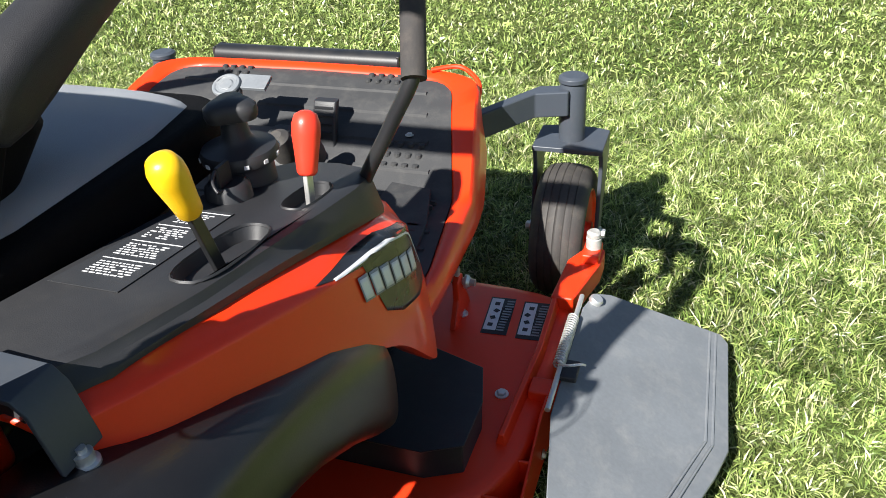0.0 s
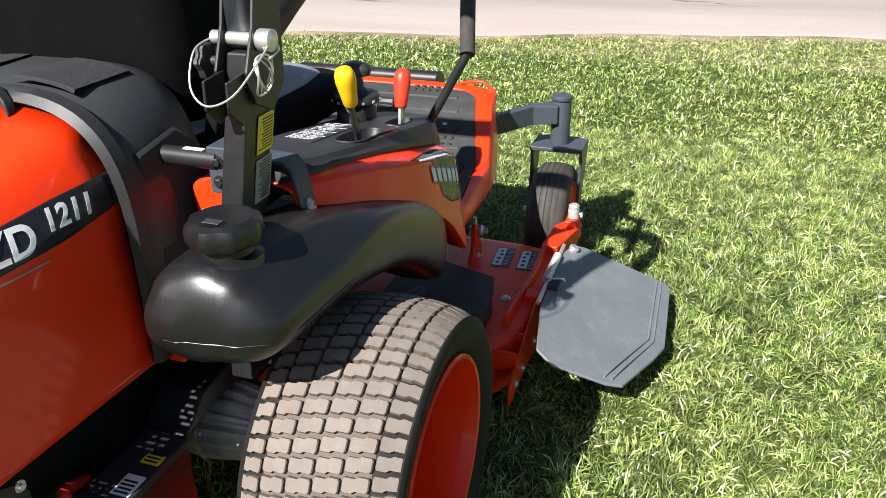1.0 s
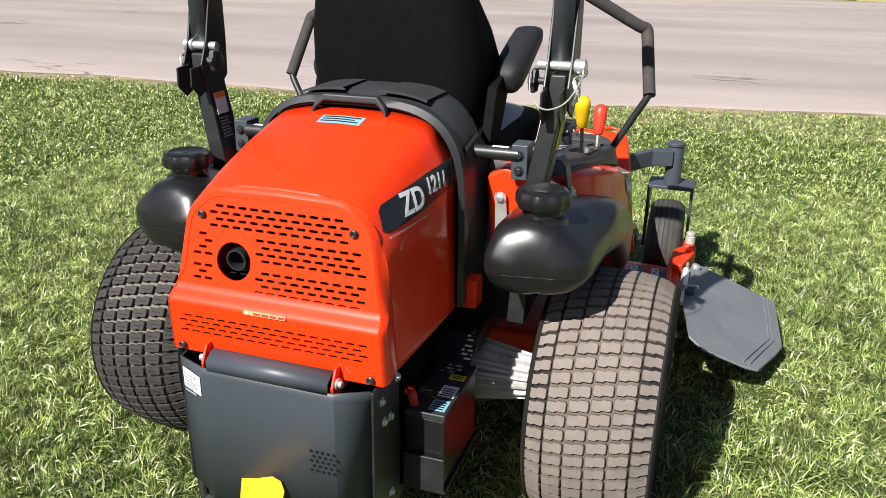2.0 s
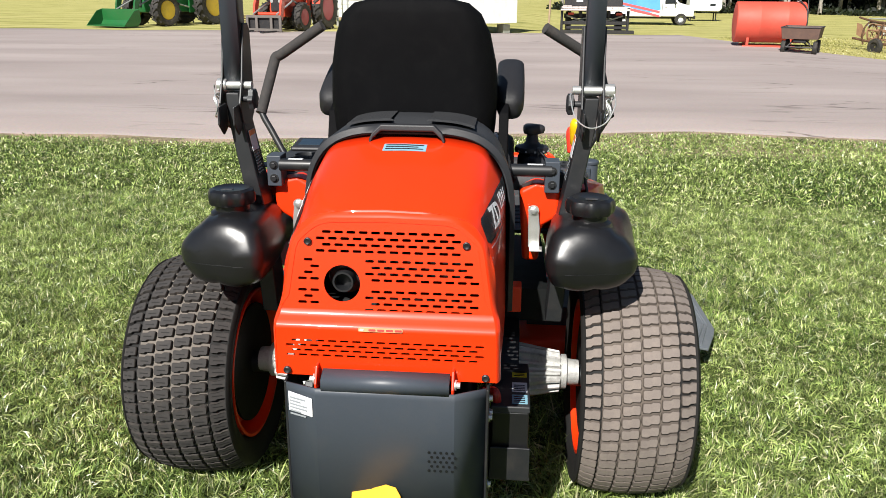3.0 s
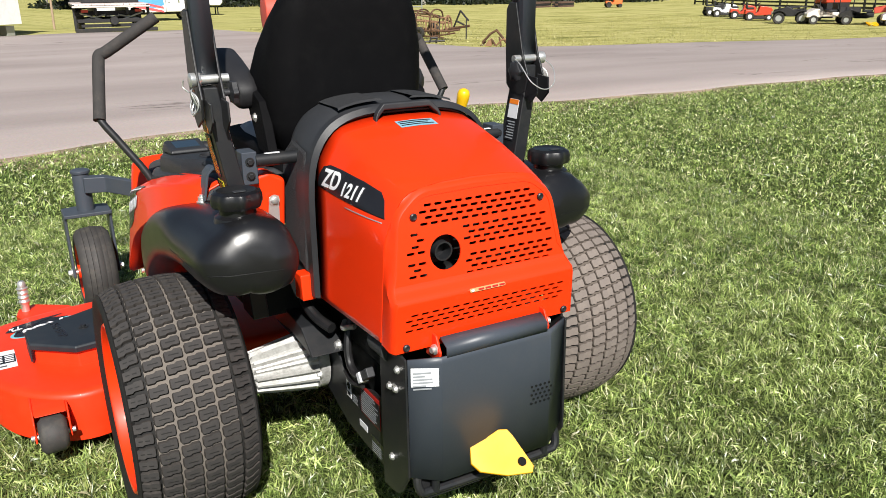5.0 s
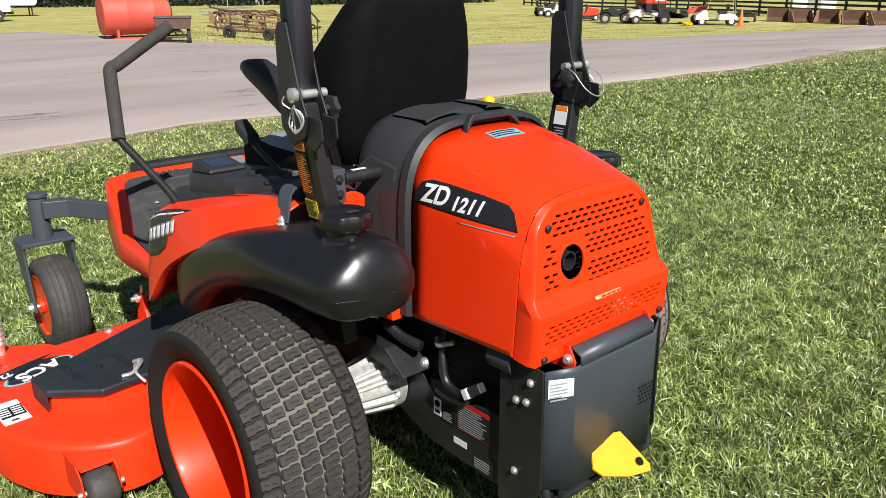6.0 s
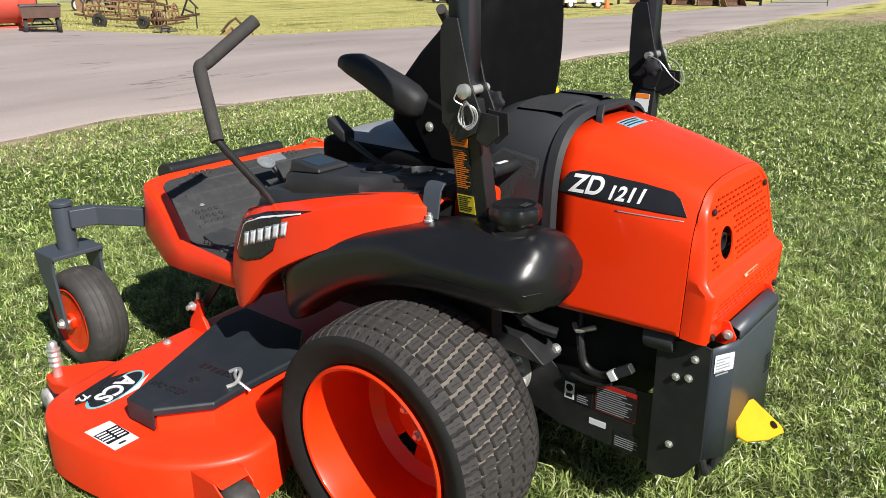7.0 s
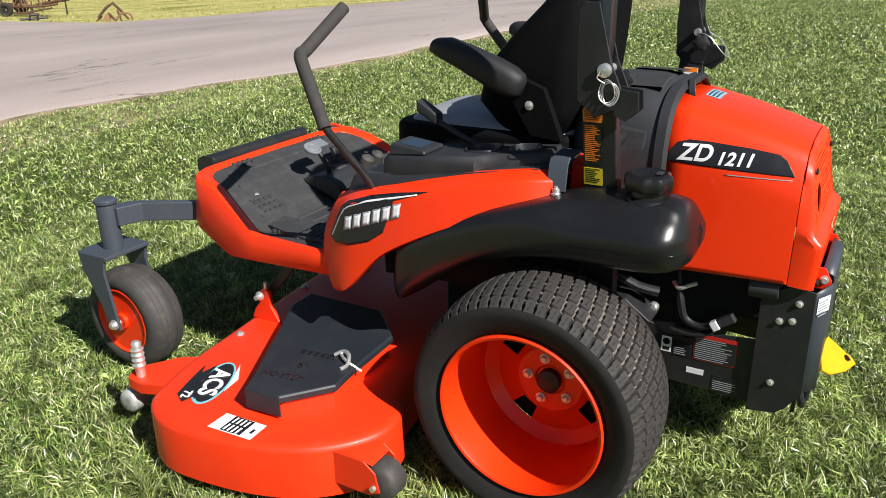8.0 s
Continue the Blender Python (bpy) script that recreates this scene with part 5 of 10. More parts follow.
# straps that hold the tanks
for s in (-1, 1):
    out = 0.012 if s < 0 else 0.002
    bm = B()
    loft(bm, [[(s * (x + out), 0.003, z), (s * (x + out), 0.056, z), (s * (x2 + out), 0.056, z2), (s * (x2 + out), 0.003, z2)] for x, z, x2, z2 in ((0.37, 0.940, 0.37, 0.946), (0.450, 0.936, 0.454, 0.942), (0.462, 0.924, 0.468, 0.926), (0.476, 0.856, 0.482, 0.856))])
    strap = part("tank_strap", bm, GREY_STEEL, P, "bent grey steel tank strap", bevel=0.0015)
    bm = B()
    lathe(bm, [(0.014, 0.865), (0.014, 0.872), (0.010, 0.873), (0.010, 0.884)], 18, Matrix.Translation((s * (0.482 + out), 0.028, -0.020)))
    rod(bm, (s * (0.482 + out), 0.028, 0.82), (s * (0.482 + out), 0.028, 0.870), 0.005)
    part("strap_bolt", bm, ZINC, strap, "zinc bolt and washer")
    # inner orange panel and zinc stay
    bm = B()
    slab(bm, [(s * 0.30, 0.70), (s * 0.285, 0.90), (s * 0.33, 0.925), (s * 0.395, 0.91), (s * 0.40, 0.83), (s * 0.35, 0.80), (s * 0.345, 0.70)], "y", -0.045, 0.03)
    part("inner_panel", bm, ORANGE, P, "orange inner body panel", bevel=0.012, segs=3)
    bm = B()
    slab(bm, [(s * 0.315, 0.745), (s * 0.345, 0.745), (s * 0.345, 0.80), (s * 0.338, 0.86), (s * 0.312, 0.86)], "y", -0.058, -0.054)
    box(bm, (s * 0.335, -0.075, 0.745), (0.035, 0.04, 0.004))
    stay = part("stay", bm, ZINC, P, "zinc-plated stay", bevel=0.001)
    bm = B()
    bolt_mesh(bm, (s * 0.326, -0.058, 0.85), (0, -1, 0), 0.010, 0.008)
    part("bolt", bm, ZINC, stay)

# shroud panels with mesh-like inserts
def arch_patch(y0, y1, q0, q1, lift, w, zs, zt, e=3.5, inset=0.0, n=16):
    """A strip of the shroud's skin between two angles, lifted by some millimetres."""
    rings = []
    for j in range(2):
        y = (y0, y1)[j]
        ring = []
        for k in range(n + 1):
            q = math.pi * (q0 + (q1 - q0) * k / n)
            c, s = math.cos(q), math.sin(q)
            x, z = math.copysign(abs(c) ** (2 / e), c) * (w + lift), zs + (zt - zs + lift) * abs(s) ** (2 / e)
            ring.append((x, y, z))
        rings.append(ring)
    return rings


MESH_PLASTIC = mat("perforated_plastic", (0.030, 0.031, 0.034), 0.7, 0, 0.15, 6, 1200, 0.8, 0.05, 0, (0.10, 0.10, 0.10), 0.1, dist=0.004)
for q0, q1 in ((0.36, 0.49), (0.51, 0.64)):
    bm = B()
    r0 = arch_patch(-0.145, 0.0, q0, q1, 0.001, 0.270, 0.78, 1.100)
    r1 = arch_patch(-0.140, -0.005, q0 + 0.006, q1 - 0.006, 0.006, 0.270, 0.78, 1.100)
    loft(bm, [r0[0], r1[0], r1[1], r0[1]], closed=False)
    part("top_panel", bm, MESH_PLASTIC, shroud, "dark textured top panel", angle=30)
for s in (-1, 1):
    bm = B()
    S0 = [(-0.135, 0.66), (0.02, 0.70), (0.045, 0.80), (0.035, 0.955), (-0.02, 1.0), (-0.135, 0.985)]
    def sx(y, z):
        k = max(0.0, (z - 0.80) / 0.30)
        return 0.2705 * (1 - k ** 3.5) ** (1 / 3.5) - 0.10 * max(0, y - 0.0)
    loft(bm, [[(s * (sx(y, z) + 0.0005), y, z) for y, z in S0], [(s * (sx(y, z) + 0.006), -0.04 + (y + 0.04) * 0.93, 0.84 + (z - 0.84) * 0.95) for y, z in S0]])
    part("side_panel", bm, MESH_PLASTIC, shroud, "dark textured side panel", bevel=0.002)
# ridge where shroud and hood meet
bm = B()
loft(bm, [arch(y, w, 0.605, 0.79, z, 3.5) for y, w, z in ((-0.155, 0.268, 1.088), (-0.160, 0.276, 1.096), (-0.185, 0.276, 1.094), (-0.195, 0.264, 1.080))], closed=False)
part("edge_band", bm, BLACK_PLASTIC, shroud, "black edge band", angle=50)

# hood decals
def laid_words(text, size, shell, s, y, z, lift, material, parent, shear=0.25, bold=0.0, spacing=1.0, rise=0.0):
    """Lettering laid on a side surface, reading forwards on one side and backwards along y on the other."""
    d = -1.0 if s < 0 else 1.0
    ob = words("lettering", text, size, basis((0, y, z), (0, d, rise), (0, -rise * d, 1)), material, parent, depth=0.0004, shear=shear, bold=bold, spacing=spacing)
    m = ob.matrix_basis.copy()
    bm = B()
    bm.from_mesh(ob.data)
    bmesh.ops.triangulate(bm, faces=bm.faces[:])
    for _ in range(4):
        bmesh.ops.subdivide_edges(bm, edges=[e for e in bm.edges if e.calc_length() > 0.007], cuts=1)
        bmesh.ops.triangulate(bm, faces=[f for f in bm.faces if len(f.verts) > 3])
    bm.to_mesh(ob.data)
    bm.free()
    for v in ob.data.vertices:
        w = m @ v.co
        v.co = lay(shell, s, w.y, w.z, lift + (0.0004 if v.co.z > 0 else 0))
    ob.matrix_basis = Matrix.Identity(4)
    return ob


hood_shell = shell_of(hood)
for s in (-1, 1):
    D0 = [(-0.190, 0.908), (-0.200, 0.940), (-0.215, 0.960), (-0.245, 0.968), (-0.30, 0.965), (-0.40, 0.955), (-0.470, 0.944), (-0.490, 0.930), (-0.515, 0.893), (-0.42, 0.897), (-0.30, 0.902)]
    if s > 0:
        D0 = [(-0.175, 0.972), (-0.19, 0.918), (-0.30, 0.903), (-0.42, 0.897), (-0.505, 0.893), (-0.520, 0.900), (-0.505, 0.935), (-0.49, 0.944), (-0.40, 0.955), (-0.30, 0.965)]
    band = side_decal("model_decal", hood_shell, s, D0, 0.0012, BLACK_INK, hood, "black decal band with white lettering")
    side_decal("pinstripe", hood_shell, s, [(-0.345, 0.8845), (-0.51, 0.8835), (-0.51, 0.8855), (-0.345, 0.887)], 0.0012, GREY_INK, hood, "pale printed line under the decal")
    for txt, yc, zc, size, bold in (("ZD", -0.262 if s < 0 else -0.398, 0.934 if s < 0 else 0.926, 0.060, 0.0016), ("1211", -0.364 if s < 0 else -0.286, 0.924 if s < 0 else 0.938, 0.045, 0.0014)):
        laid_words(txt, size, hood_shell, s, yc, zc, 0.0026, WHITE_INK, band, bold=bold, spacing=1.05)
# hood label, seam, screws, badge and exhaust
def on_top(x, y):
    hit = hood_shell.ray_cast(Vector((x, y, 1.5)), Vector((0, 0, -1)))[0]
    return hit.z


def top_sheet(bm, x0, x1, y0, y1, lift):
    """A thin printed sheet on the hood's top."""
    n = 8
    loft(bm, [[(x0 + (x1 - x0) * k / n, y, on_top(x0 + (x1 - x0) * k / n, y) + lift) for k in range(n + 1)] for y in (y0, (y0 + y1) / 2, y1)], closed=False)
    return bm


lab = part("hood_label", top_sheet(B(), -0.052, 0.054, -0.236, -0.276, 0.0012), BLUE_INK, hood, "pale blue printed label")
bm = B()
for k in range(3):
    top_sheet(bm, -0.046, 0.046 - 0.012 * (k % 2), -0.242 - 0.0105 * k, -0.2465 - 0.0105 * k, 0.0020)
part("print", bm, BLACK_INK, lab)
for x, z in ((-0.1715, 0.903), (0.1715, 0.903), (-0.2195, 0.617), (0.2195, 0.617)):
    bm = B()
    lathe(bm, [(0.0085, 0), (0.0085, 0.004), (0.006, 0.006), (0.003, 0.0045), (0.001, 0.0045)], 18, axis_m((x, face_y(z) - 0.001, z), (0, -1, 0)))
    part("screw", bm, BLACK_STEEL, grille)
bm = B()
loft(bm, [[(x, face_y(z) - 0.0010 + dy, z) for x, z in rrect(-0.057, 0.040, 0.7185, 0.7265, 0.003, 3)] for dy in (0, -0.0012)])
badge = part("badge", bm, BADGE_TAN, ledge, "small pale badge with plain bars")
for k in range(5):
    bm = B()
    x = -0.053 + 0.019 * k
    loft(bm, [[(x, face_y(z) - 0.0023 + dy, z) for x, z in rrect(x, x + (0.008 if k == 0 else 0.015), 0.7205, 0.7245, 0.001, 2)] for dy in (0, -0.0006)])
    part("bar", bm, WHITE_INK if k == 0 else RED_INK, badge)
bm = B()
lathe(bm, [(0.023, 0.0), (0.023, 0.072), (0.019, 0.072), (0.019, 0.02), (0.001, 0.02)], 28, axis_m((-0.097, -0.49, 0.812), (0, -1, 0)))
lathe(bm, [(0.036, 0.0), (0.040, 0.02), (0.020, 0.03)], 28, axis_m((-0.097, -0.50, 0.812), (0, -1, 0)))
part("exhaust_pipe", bm, BLACK_STEEL, P, "dark steel exhaust pipe")

# fender badges: a dark swoosh, a pale line and plain blocks in place of the maker's name
fenders = [o for o in P.children if o.name.startswith("fender") and "front" not in o.name]
for s in (-1, 1):
    fsh = shell_of(fenders[0] if s < 0 else fenders[1])
    SW = [(0.748, 0.605), (0.732, 0.640), (0.714, 0.675), (0.692, 0.710), (0.670, 0.727), (0.592, 0.753), (0.492, 0.775), (0.387, 0.795), (0.492, 0.760), (0.592, 0.731), (0.642, 0.703), (0.677, 0.672), (0.682, 0.650), (0.655, 0.639), (0.529, 0.661), (0.582, 0.625), (0.657, 0.601), (0.712, 0.595)]
    SW = [(y - 0.022, z + 0.035) for y, z in SW]
    sw = side_decal("swoosh_decal", fsh, s, SW, 0.0014, BLACK_INK, P, "black swoosh decal on the fender")
    LN = [(0.736, 0.611), (0.720, 0.643), (0.702, 0.675), (0.682, 0.703), (0.662, 0.717), (0.592, 0.743), (0.492, 0.767), (0.422, 0.784), (0.422, 0.781), (0.492, 0.761), (0.592, 0.736), (0.656, 0.711), (0.674, 0.698), (0.693, 0.672), (0.711, 0.639), (0.729, 0.609)]
    LN = [(y - 0.022, z + 0.035) for y, z in LN]
    LN = LN[:8] + [tuple(Vector(a).lerp(Vector(b), 0.45)) for a, b in zip(LN[7::-1], LN[8:])]
    side_decal("swoosh_line", fsh, s, LN, 0.0022, WHITE_INK, sw, "thin white line", 2)
    for k in range(6):
        y0, z0 = 0.655 - k * 0.0345, 0.675 + k * 0.0125
        side_decal("plain_block", fsh, s, [(y0, z0), (y0 - 0.030, z0 + 0.011), (y0 - 0.033, z0 + 0.052), (y0 - 0.003, z0 + 0.043)], 0.0026, GREY_INK, sw, "", 1)
        side_decal("plain_block", fsh, s, [(y0 - 0.004, z0 + 0.005), (y0 - 0.027, z0 + 0.0135), (y0 - 0.030, z0 + 0.047), (y0 - 0.0065, z0 + 0.039)], 0.0032, WHITE_INK, sw, "", 1)

# floor furniture: mat ribs, studs, pedal, foot bar
def mat_z(y):
    return pan_z(y) + 0.012


for k in range(9):
    y = 0.80 + k * 0.07
    w = 0.50 - max(0, y - 0.9) * 0.34
    for x0, x1 in ((-w, -0.06), (0.06, w)) if k < 5 else ((-w, w),):
        bm = B()
        loft(bm, [[(x, yy, mat_z(yy) + h) for x, yy, h in ((x0, y - 0.006, -0.001), (x0, y + 0.006, -0.001), (x0, y + 0.003, 0.005), (x0, y - 0.003, 0.005))], [(x, yy, mat_z(yy) + h) for x, yy, h in ((x1, y - 0.006, -0.001), (x1, y + 0.006, -0.001), (x1, y + 0.003, 0.005), (x1, y - 0.003, 0.005))]])
        part("mat_rib", bm, FLOOR_MAT, P)
for s in (-1, 1):
    for (cx, cy) in ((0.34, 1.185), (0.215, 1.42)):
        bm = B()
        for i in range(4):
            for j in range(3):
                x, y = s * cx + (i - 1.5) * 0.026, cy + (j - 1) * 0.026
                lathe(bm, [(0.0085, -0.001), (0.0075, 0.006), (0.001, 0.0075)], 10, Matrix.Translation((x, y, mat_z(y))))
        ob = part("grip_studs", bm, FLOOR_MAT, P, "raised rubber grip studs")
        tagged(ob, kind="stuff")
        bm = B()
        bolt_mesh(bm, (s * cx, cy + 0.052, mat_z(cy + 0.052)), (0, 0, 1), 0.007, 0.005)
        part("mat_screw", bm, ZINC, P)
# stepped tread pads at the rear corners of the mat
for s in (-1, 1):
    pad = part("tread_pad", slab(B(), [(s * 0.335, 0.80), (s * 0.495, 0.80), (s * 0.475, 0.96), (s * 0.435, 1.105), (s * 0.335, 1.12)], "z", mat_z(1.1) - 0.004, mat_z(0.8) + 0.004), FLOOR_MAT, P, "raised rubber tread pad", bevel=0.002, segs=1)
    bm = B()
    for i in range(4):
        for j in range(12):
            yy = 0.815 + 0.0225 * j
            if 0.352 + 0.032 * i < 0.485 - 0.20 * max(0, yy - 0.93):
                box(bm, (s * (0.352 + 0.032 * i), yy, mat_z(yy) + 0.0065), (0.024, 0.007, 0.009))
    ob = part("pad_ribs", bm, FLOOR_MAT, pad, "short rubber tread ribs", angle=30)
    tagged(ob, kind="stuff")
# small latch pedal with a ribbed pad, and the grey cover at the pedal's foot
bm = B()
loft(bm, [[(x, y, z) for x, y in rrect(0.105, 0.165, yy - 0.012, yy + 0.012, 0.006, 3)] for yy, z in ((1.20, mat_z(1.2) - 0.01), (1.215, 0.655), (1.235, 0.70), (1.24, 0.708))])
lp = part("latch_pedal", bm, BLACK_PLASTIC, P, "black rubber latch pedal", bevel=0.003)
for k in range(4):
    bm = B()
    box(bm, (0.135, 1.197 + 0.008 * k, 0.640 + 0.018 * k), (0.048, 0.006, 0.006))
    part("pad_rib", bm, BLACK_PLASTIC, lp)
bm = B()
loft(bm, [[(x, y, z) for x, y in rrect(0.005 + k, 0.080 - k * 0.4, 1.12 + k, 1.20 - k, 0.015, 3)] for k, z in ((0, mat_z(1.15) - 0.01), (0.004, 0.64), (0.016, 0.66))])
pc = part("pedal_cover", bm, FLOOR_MAT, P, "grey pedal pivot cover", bevel=0.002)
bm = B()
bolt_mesh(bm, (0.045, 1.122, 0.635), (0, -1, 0.2), 0.008, 0.006)
part("cover_bolt", bm, ZINC, pc)
pedal = new("brake_pedal")
pedal.parent = P
bm = B()
tube(bm, [(-0.03, 1.13, 0.54), (-0.035, 1.13, 0.62), (-0.05, 1.15, 0.70), (-0.06, 1.175, 0.745)], 0.010, 10, 5)
part("pedal_arm", bm, BLACK_STEEL, pedal, "black bent pedal arm")
bm = B()
lathe(bm, [(0.034, 0.0), (0.036, 0.006), (0.034, 0.012), (0.028, 0.012), (0.026, 0.009), (0.018, 0.009), (0.016, 0.012), (0.001, 0.012)], 28, axis_m((-0.088, 1.175, 0.748), (0, -0.45, 1)))
box(bm, (-0.03, 1.195, 0.756), (0.085, 0.045, 0.010), Matrix.Rotation(radians(24), 3, "X"))
part("pedal_pad", bm, CHUTE_RUBBER, pedal, "worn grey pedal pad", bevel=0.002)
bm = B()
slab(bm, [(1.02, 0.545), (1.06, 0.630), (1.11, 0.655), (1.18, 0.650), (1.24, 0.625)], "x", -0.10, 0.12)
part("pedal_housing", bm, BLACK_PLASTIC, pedal, "black pedal housing", bevel=0.012)
for x in (0.10, 0.17):
    bm = B()
    lathe(bm, [(0.028, 0), (0.030, 0.02), (0.026, 0.06), (0.012, 0.07), (0.001, 0.07)], 20, axis_m((x, 1.08, 0.635), (0, -0.5, 1)))
    part("rubber_boot", bm, SMOOTH_RUBBER, pedal, "black rubber boot")
bar = new("foot_bar")
bar.parent = P
bm = B()
loft(bm, [[(x, 1.488 + 0.030 * math.copysign(abs(math.cos(q)) ** 0.8, math.cos(q)), 0.716 + 0.027 * math.sin(q)) for q in [2 * math.pi * k / 20 for k in range(20)]] for x in (-0.31, -0.305, 0.228, 0.233)])
part("bar_tube", bm, BLACK_STEEL, bar, "black steel front foot bar", bevel=0.003)
for x in (-0.312, 0.231):
    bm = B()
    slab(bm, [(1.455, 0.668), (1.545, 0.668), (1.545, 0.72), (1.515, 0.740), (1.465, 0.740)], "x", x - 0.004, x + 0.004)
    part("end_plate", bm, BLACK_STEEL, bar, bevel=0.002)
bm = B()
box(bm, (-0.05, 1.475, 0.680), (0.40, 0.03, 0.05))
part("bar_mount", bm, BLACK_STEEL, bar, bevel=0.004)
bm = B()
tube(bm, [(0.33, 1.44, 0.72), (0.40, 1.46, 0.725), (0.455, 1.43, 0.70), (0.46, 1.40, 0.66), (0.45, 1.37, 0.62)], 0.006, 8, 5)
box(bm, (0.455, 1.36, 0.605), (0.03, 0.06, 0.03))
part("tie_strap", bm, ORANGE, P, "orange tie strap")
# deck furniture
covers = {-1: [(-0.964, 0.757), (-0.958, 0.638), (-0.830, 0.536), (-0.74, 0.548), (-0.50, 0.56), (-0.36, 0.70), (-0.36, 1.0), (-0.47, 1.0), (-0.87, 0.80)],
          1: [(0.34, 0.935), (0.34, 0.60), (0.57, 0.60), (0.64, 0.634), (0.642, 0.751), (0.616, 0.848), (0.465, 0.895), (0.40, 0.935)]}
for s in (-1, 1):
    pts = covers[s]
    bm = B()
    z1 = 0.305
    loft(bm, [[(x, y, 0.282 if s < 0 else 0.228) for x, y in pts], [(x, y, z1 - 0.006) for x, y in pts], [(x, y, z1) for x, y in grow(pts, -0.006 if s < 0 else 0.006)]])
    cover = part("belt_cover", bm, COVER_STEEL, deck, "dark grey steel belt cover" + (" embossed no step" if s < 0 else ""), bevel=0.003)
    if s < 0:
        inner = grow(pts, -0.016)
        bm = B()
        loft(bm, [[(x, y, z) for x, y in inner] for z in (0.226, 0.285)])
        part("cover_base", bm, DECK_ORANGE, deck, "orange raised seat of the belt cover", bevel=0.003)
        bm = B()
        slab(bm, [(-0.9655, 0.757), (-0.9595, 0.638), (-0.955, 0.638), (-0.961, 0.757)], "z", 0.240, 0.2995)
        part("cover_lip", bm, COVER_STEEL, cover, "folded end lip")
    cx, cy = (-0.789, 0.689) if s < 0 else (0.40, 0.86)
    bm = B()
    lathe(bm, [(0.016, z1), (0.016, z1 + 0.003), (0.008, z1 + 0.003), (0.008, z1 + 0.010), (0.001, z1 + 0.010)], 20, Matrix.Translation((cx, cy, 0)))
    part("cover_knob", bm, BLACK_STEEL, cover)
    if s < 0:
        words("embossing", "NO STEP", 0.034, basis((-0.864, 0.706, z1 + 0.0008), (0.155, -0.988, 0), (0.988, 0.155, 0)), BLACK_INK, cover, depth=0.0014, bold=0.0008)
        for k in range(6):
            bm = B()
            box(bm, (-0.720 + 0.0028 * k, 0.742 - 0.0225 * k, z1 + 0.001), (0.024, 0.015, 0.0022), Matrix.Rotation(radians(9), 3, "Z"))
            part("embossed_bar", bm, BLACK_INK, cover, bevel=0.0006, segs=1)
        bm = B()
        tube(bm, [(-0.70, 0.64, z1 + 0.006), (-0.685, 0.615, z1 + 0.018), (-0.70, 0.585, z1 + 0.020), (-0.73, 0.57, z1 + 0.006), (-0.76, 0.575, z1 + 0.004)], 0.006, 8, 5)
        tube(bm, [(-0.68, 0.63, z1 + 0.006), (-0.71, 0.60, z1 + 0.012), (-0.72, 0.565, z1 + 0.004), (-0.705, 0.54, z1 - 0.02)], 0.005, 8, 5)
        part("latch", bm, ZINC, cover, "zinc wire latch")
    else:
        bm = B()
        box(bm, (0.44, 0.66, z1 + 0.012), (0.03, 0.07, 0.02), Matrix.Rotation(radians(-30), 3, "Z"))
        part("latch", bm, GREY_STEEL, cover, "grey latch", bevel=0.004)


def deck_sheet(name, pts, z, material, parent, label="", t=0.0008):
    bm = B()
    loft(bm, [[(x, y, z) for x, y in pts], [(x, y, z + t) for x, y in pts]])
    return part(name, bm, material, parent, label)


def quad(cx, cy, w, h, a):
    u, v = Vector((math.cos(radians(a)), math.sin(radians(a)))), Vector((-math.sin(radians(a)), math.cos(radians(a))))
    return [tuple(Vector((cx, cy)) + u * (w * i) + v * (h * j)) for i, j in ((-0.5, -0.5), (0.5, -0.5), (0.5, 0.5), (-0.5, 0.5))]


ZD = 0.2302
# paired warning decals near the chute
for cx in (0.578, 0.662):
    d = deck_sheet("warning_decal", quad(cx, 1.125, 0.062, 0.145, 4), ZD, BLACK_INK, deck, "black and white warning decal")
    deck_sheet("picture_field", quad(cx - 0.013, 1.128, 0.030, 0.125, 4), ZD + 0.0009, WHITE_INK, d)
    for k in range(12):
        deck_sheet("print", quad(cx + 0.0165, 1.070 + 0.0105 * k, random.uniform(0.016, 0.022), 0.0045, 4), ZD + 0.0009, GREY_INK, d)
    for k in range(4):
        deck_sheet("mark", quad(cx - 0.013 + random.uniform(-0.004, 0.004), 1.085 + 0.028 * k, 0.012, 0.012, 30 * k), ZD + 0.0018, BLACK_INK, d)
# left deck decals
LQ = [(-1.080, 0.797), (-1.005, 0.797), (-0.999, 0.653), (-1.073, 0.648)]
d = deck_sheet("warning_decal", LQ, ZD, WHITE_INK, deck, "white decal with black print")
deck_sheet("print_field", [(-1.075, 0.756), (-1.004, 0.760), (-1.003, 0.692), (-1.070, 0.688)], ZD + 0.0009, BLACK_INK, d)
for j in range(2):
    for k in range(4):
        y0 = 0.750 - 0.0145 * k
        deck_sheet("print", [(-1.071 + 0.036 * j, y0), (-1.042 + 0.034 * j, y0), (-1.042 + 0.034 * j, y0 - 0.006), (-1.071 + 0.036 * j, y0 - 0.006)], ZD + 0.0018, WHITE_INK, d)
deck_sheet("mark", [(-1.050, 0.672), (-1.030, 0.672), (-1.030, 0.664), (-1.050, 0.664)], ZD + 0.0009, BLACK_INK, d)
u, v = Vector((-0.925, -0.38)).normalized(), Vector((0.38, -0.925)).normalized()
c = Vector((-0.897, 0.953))


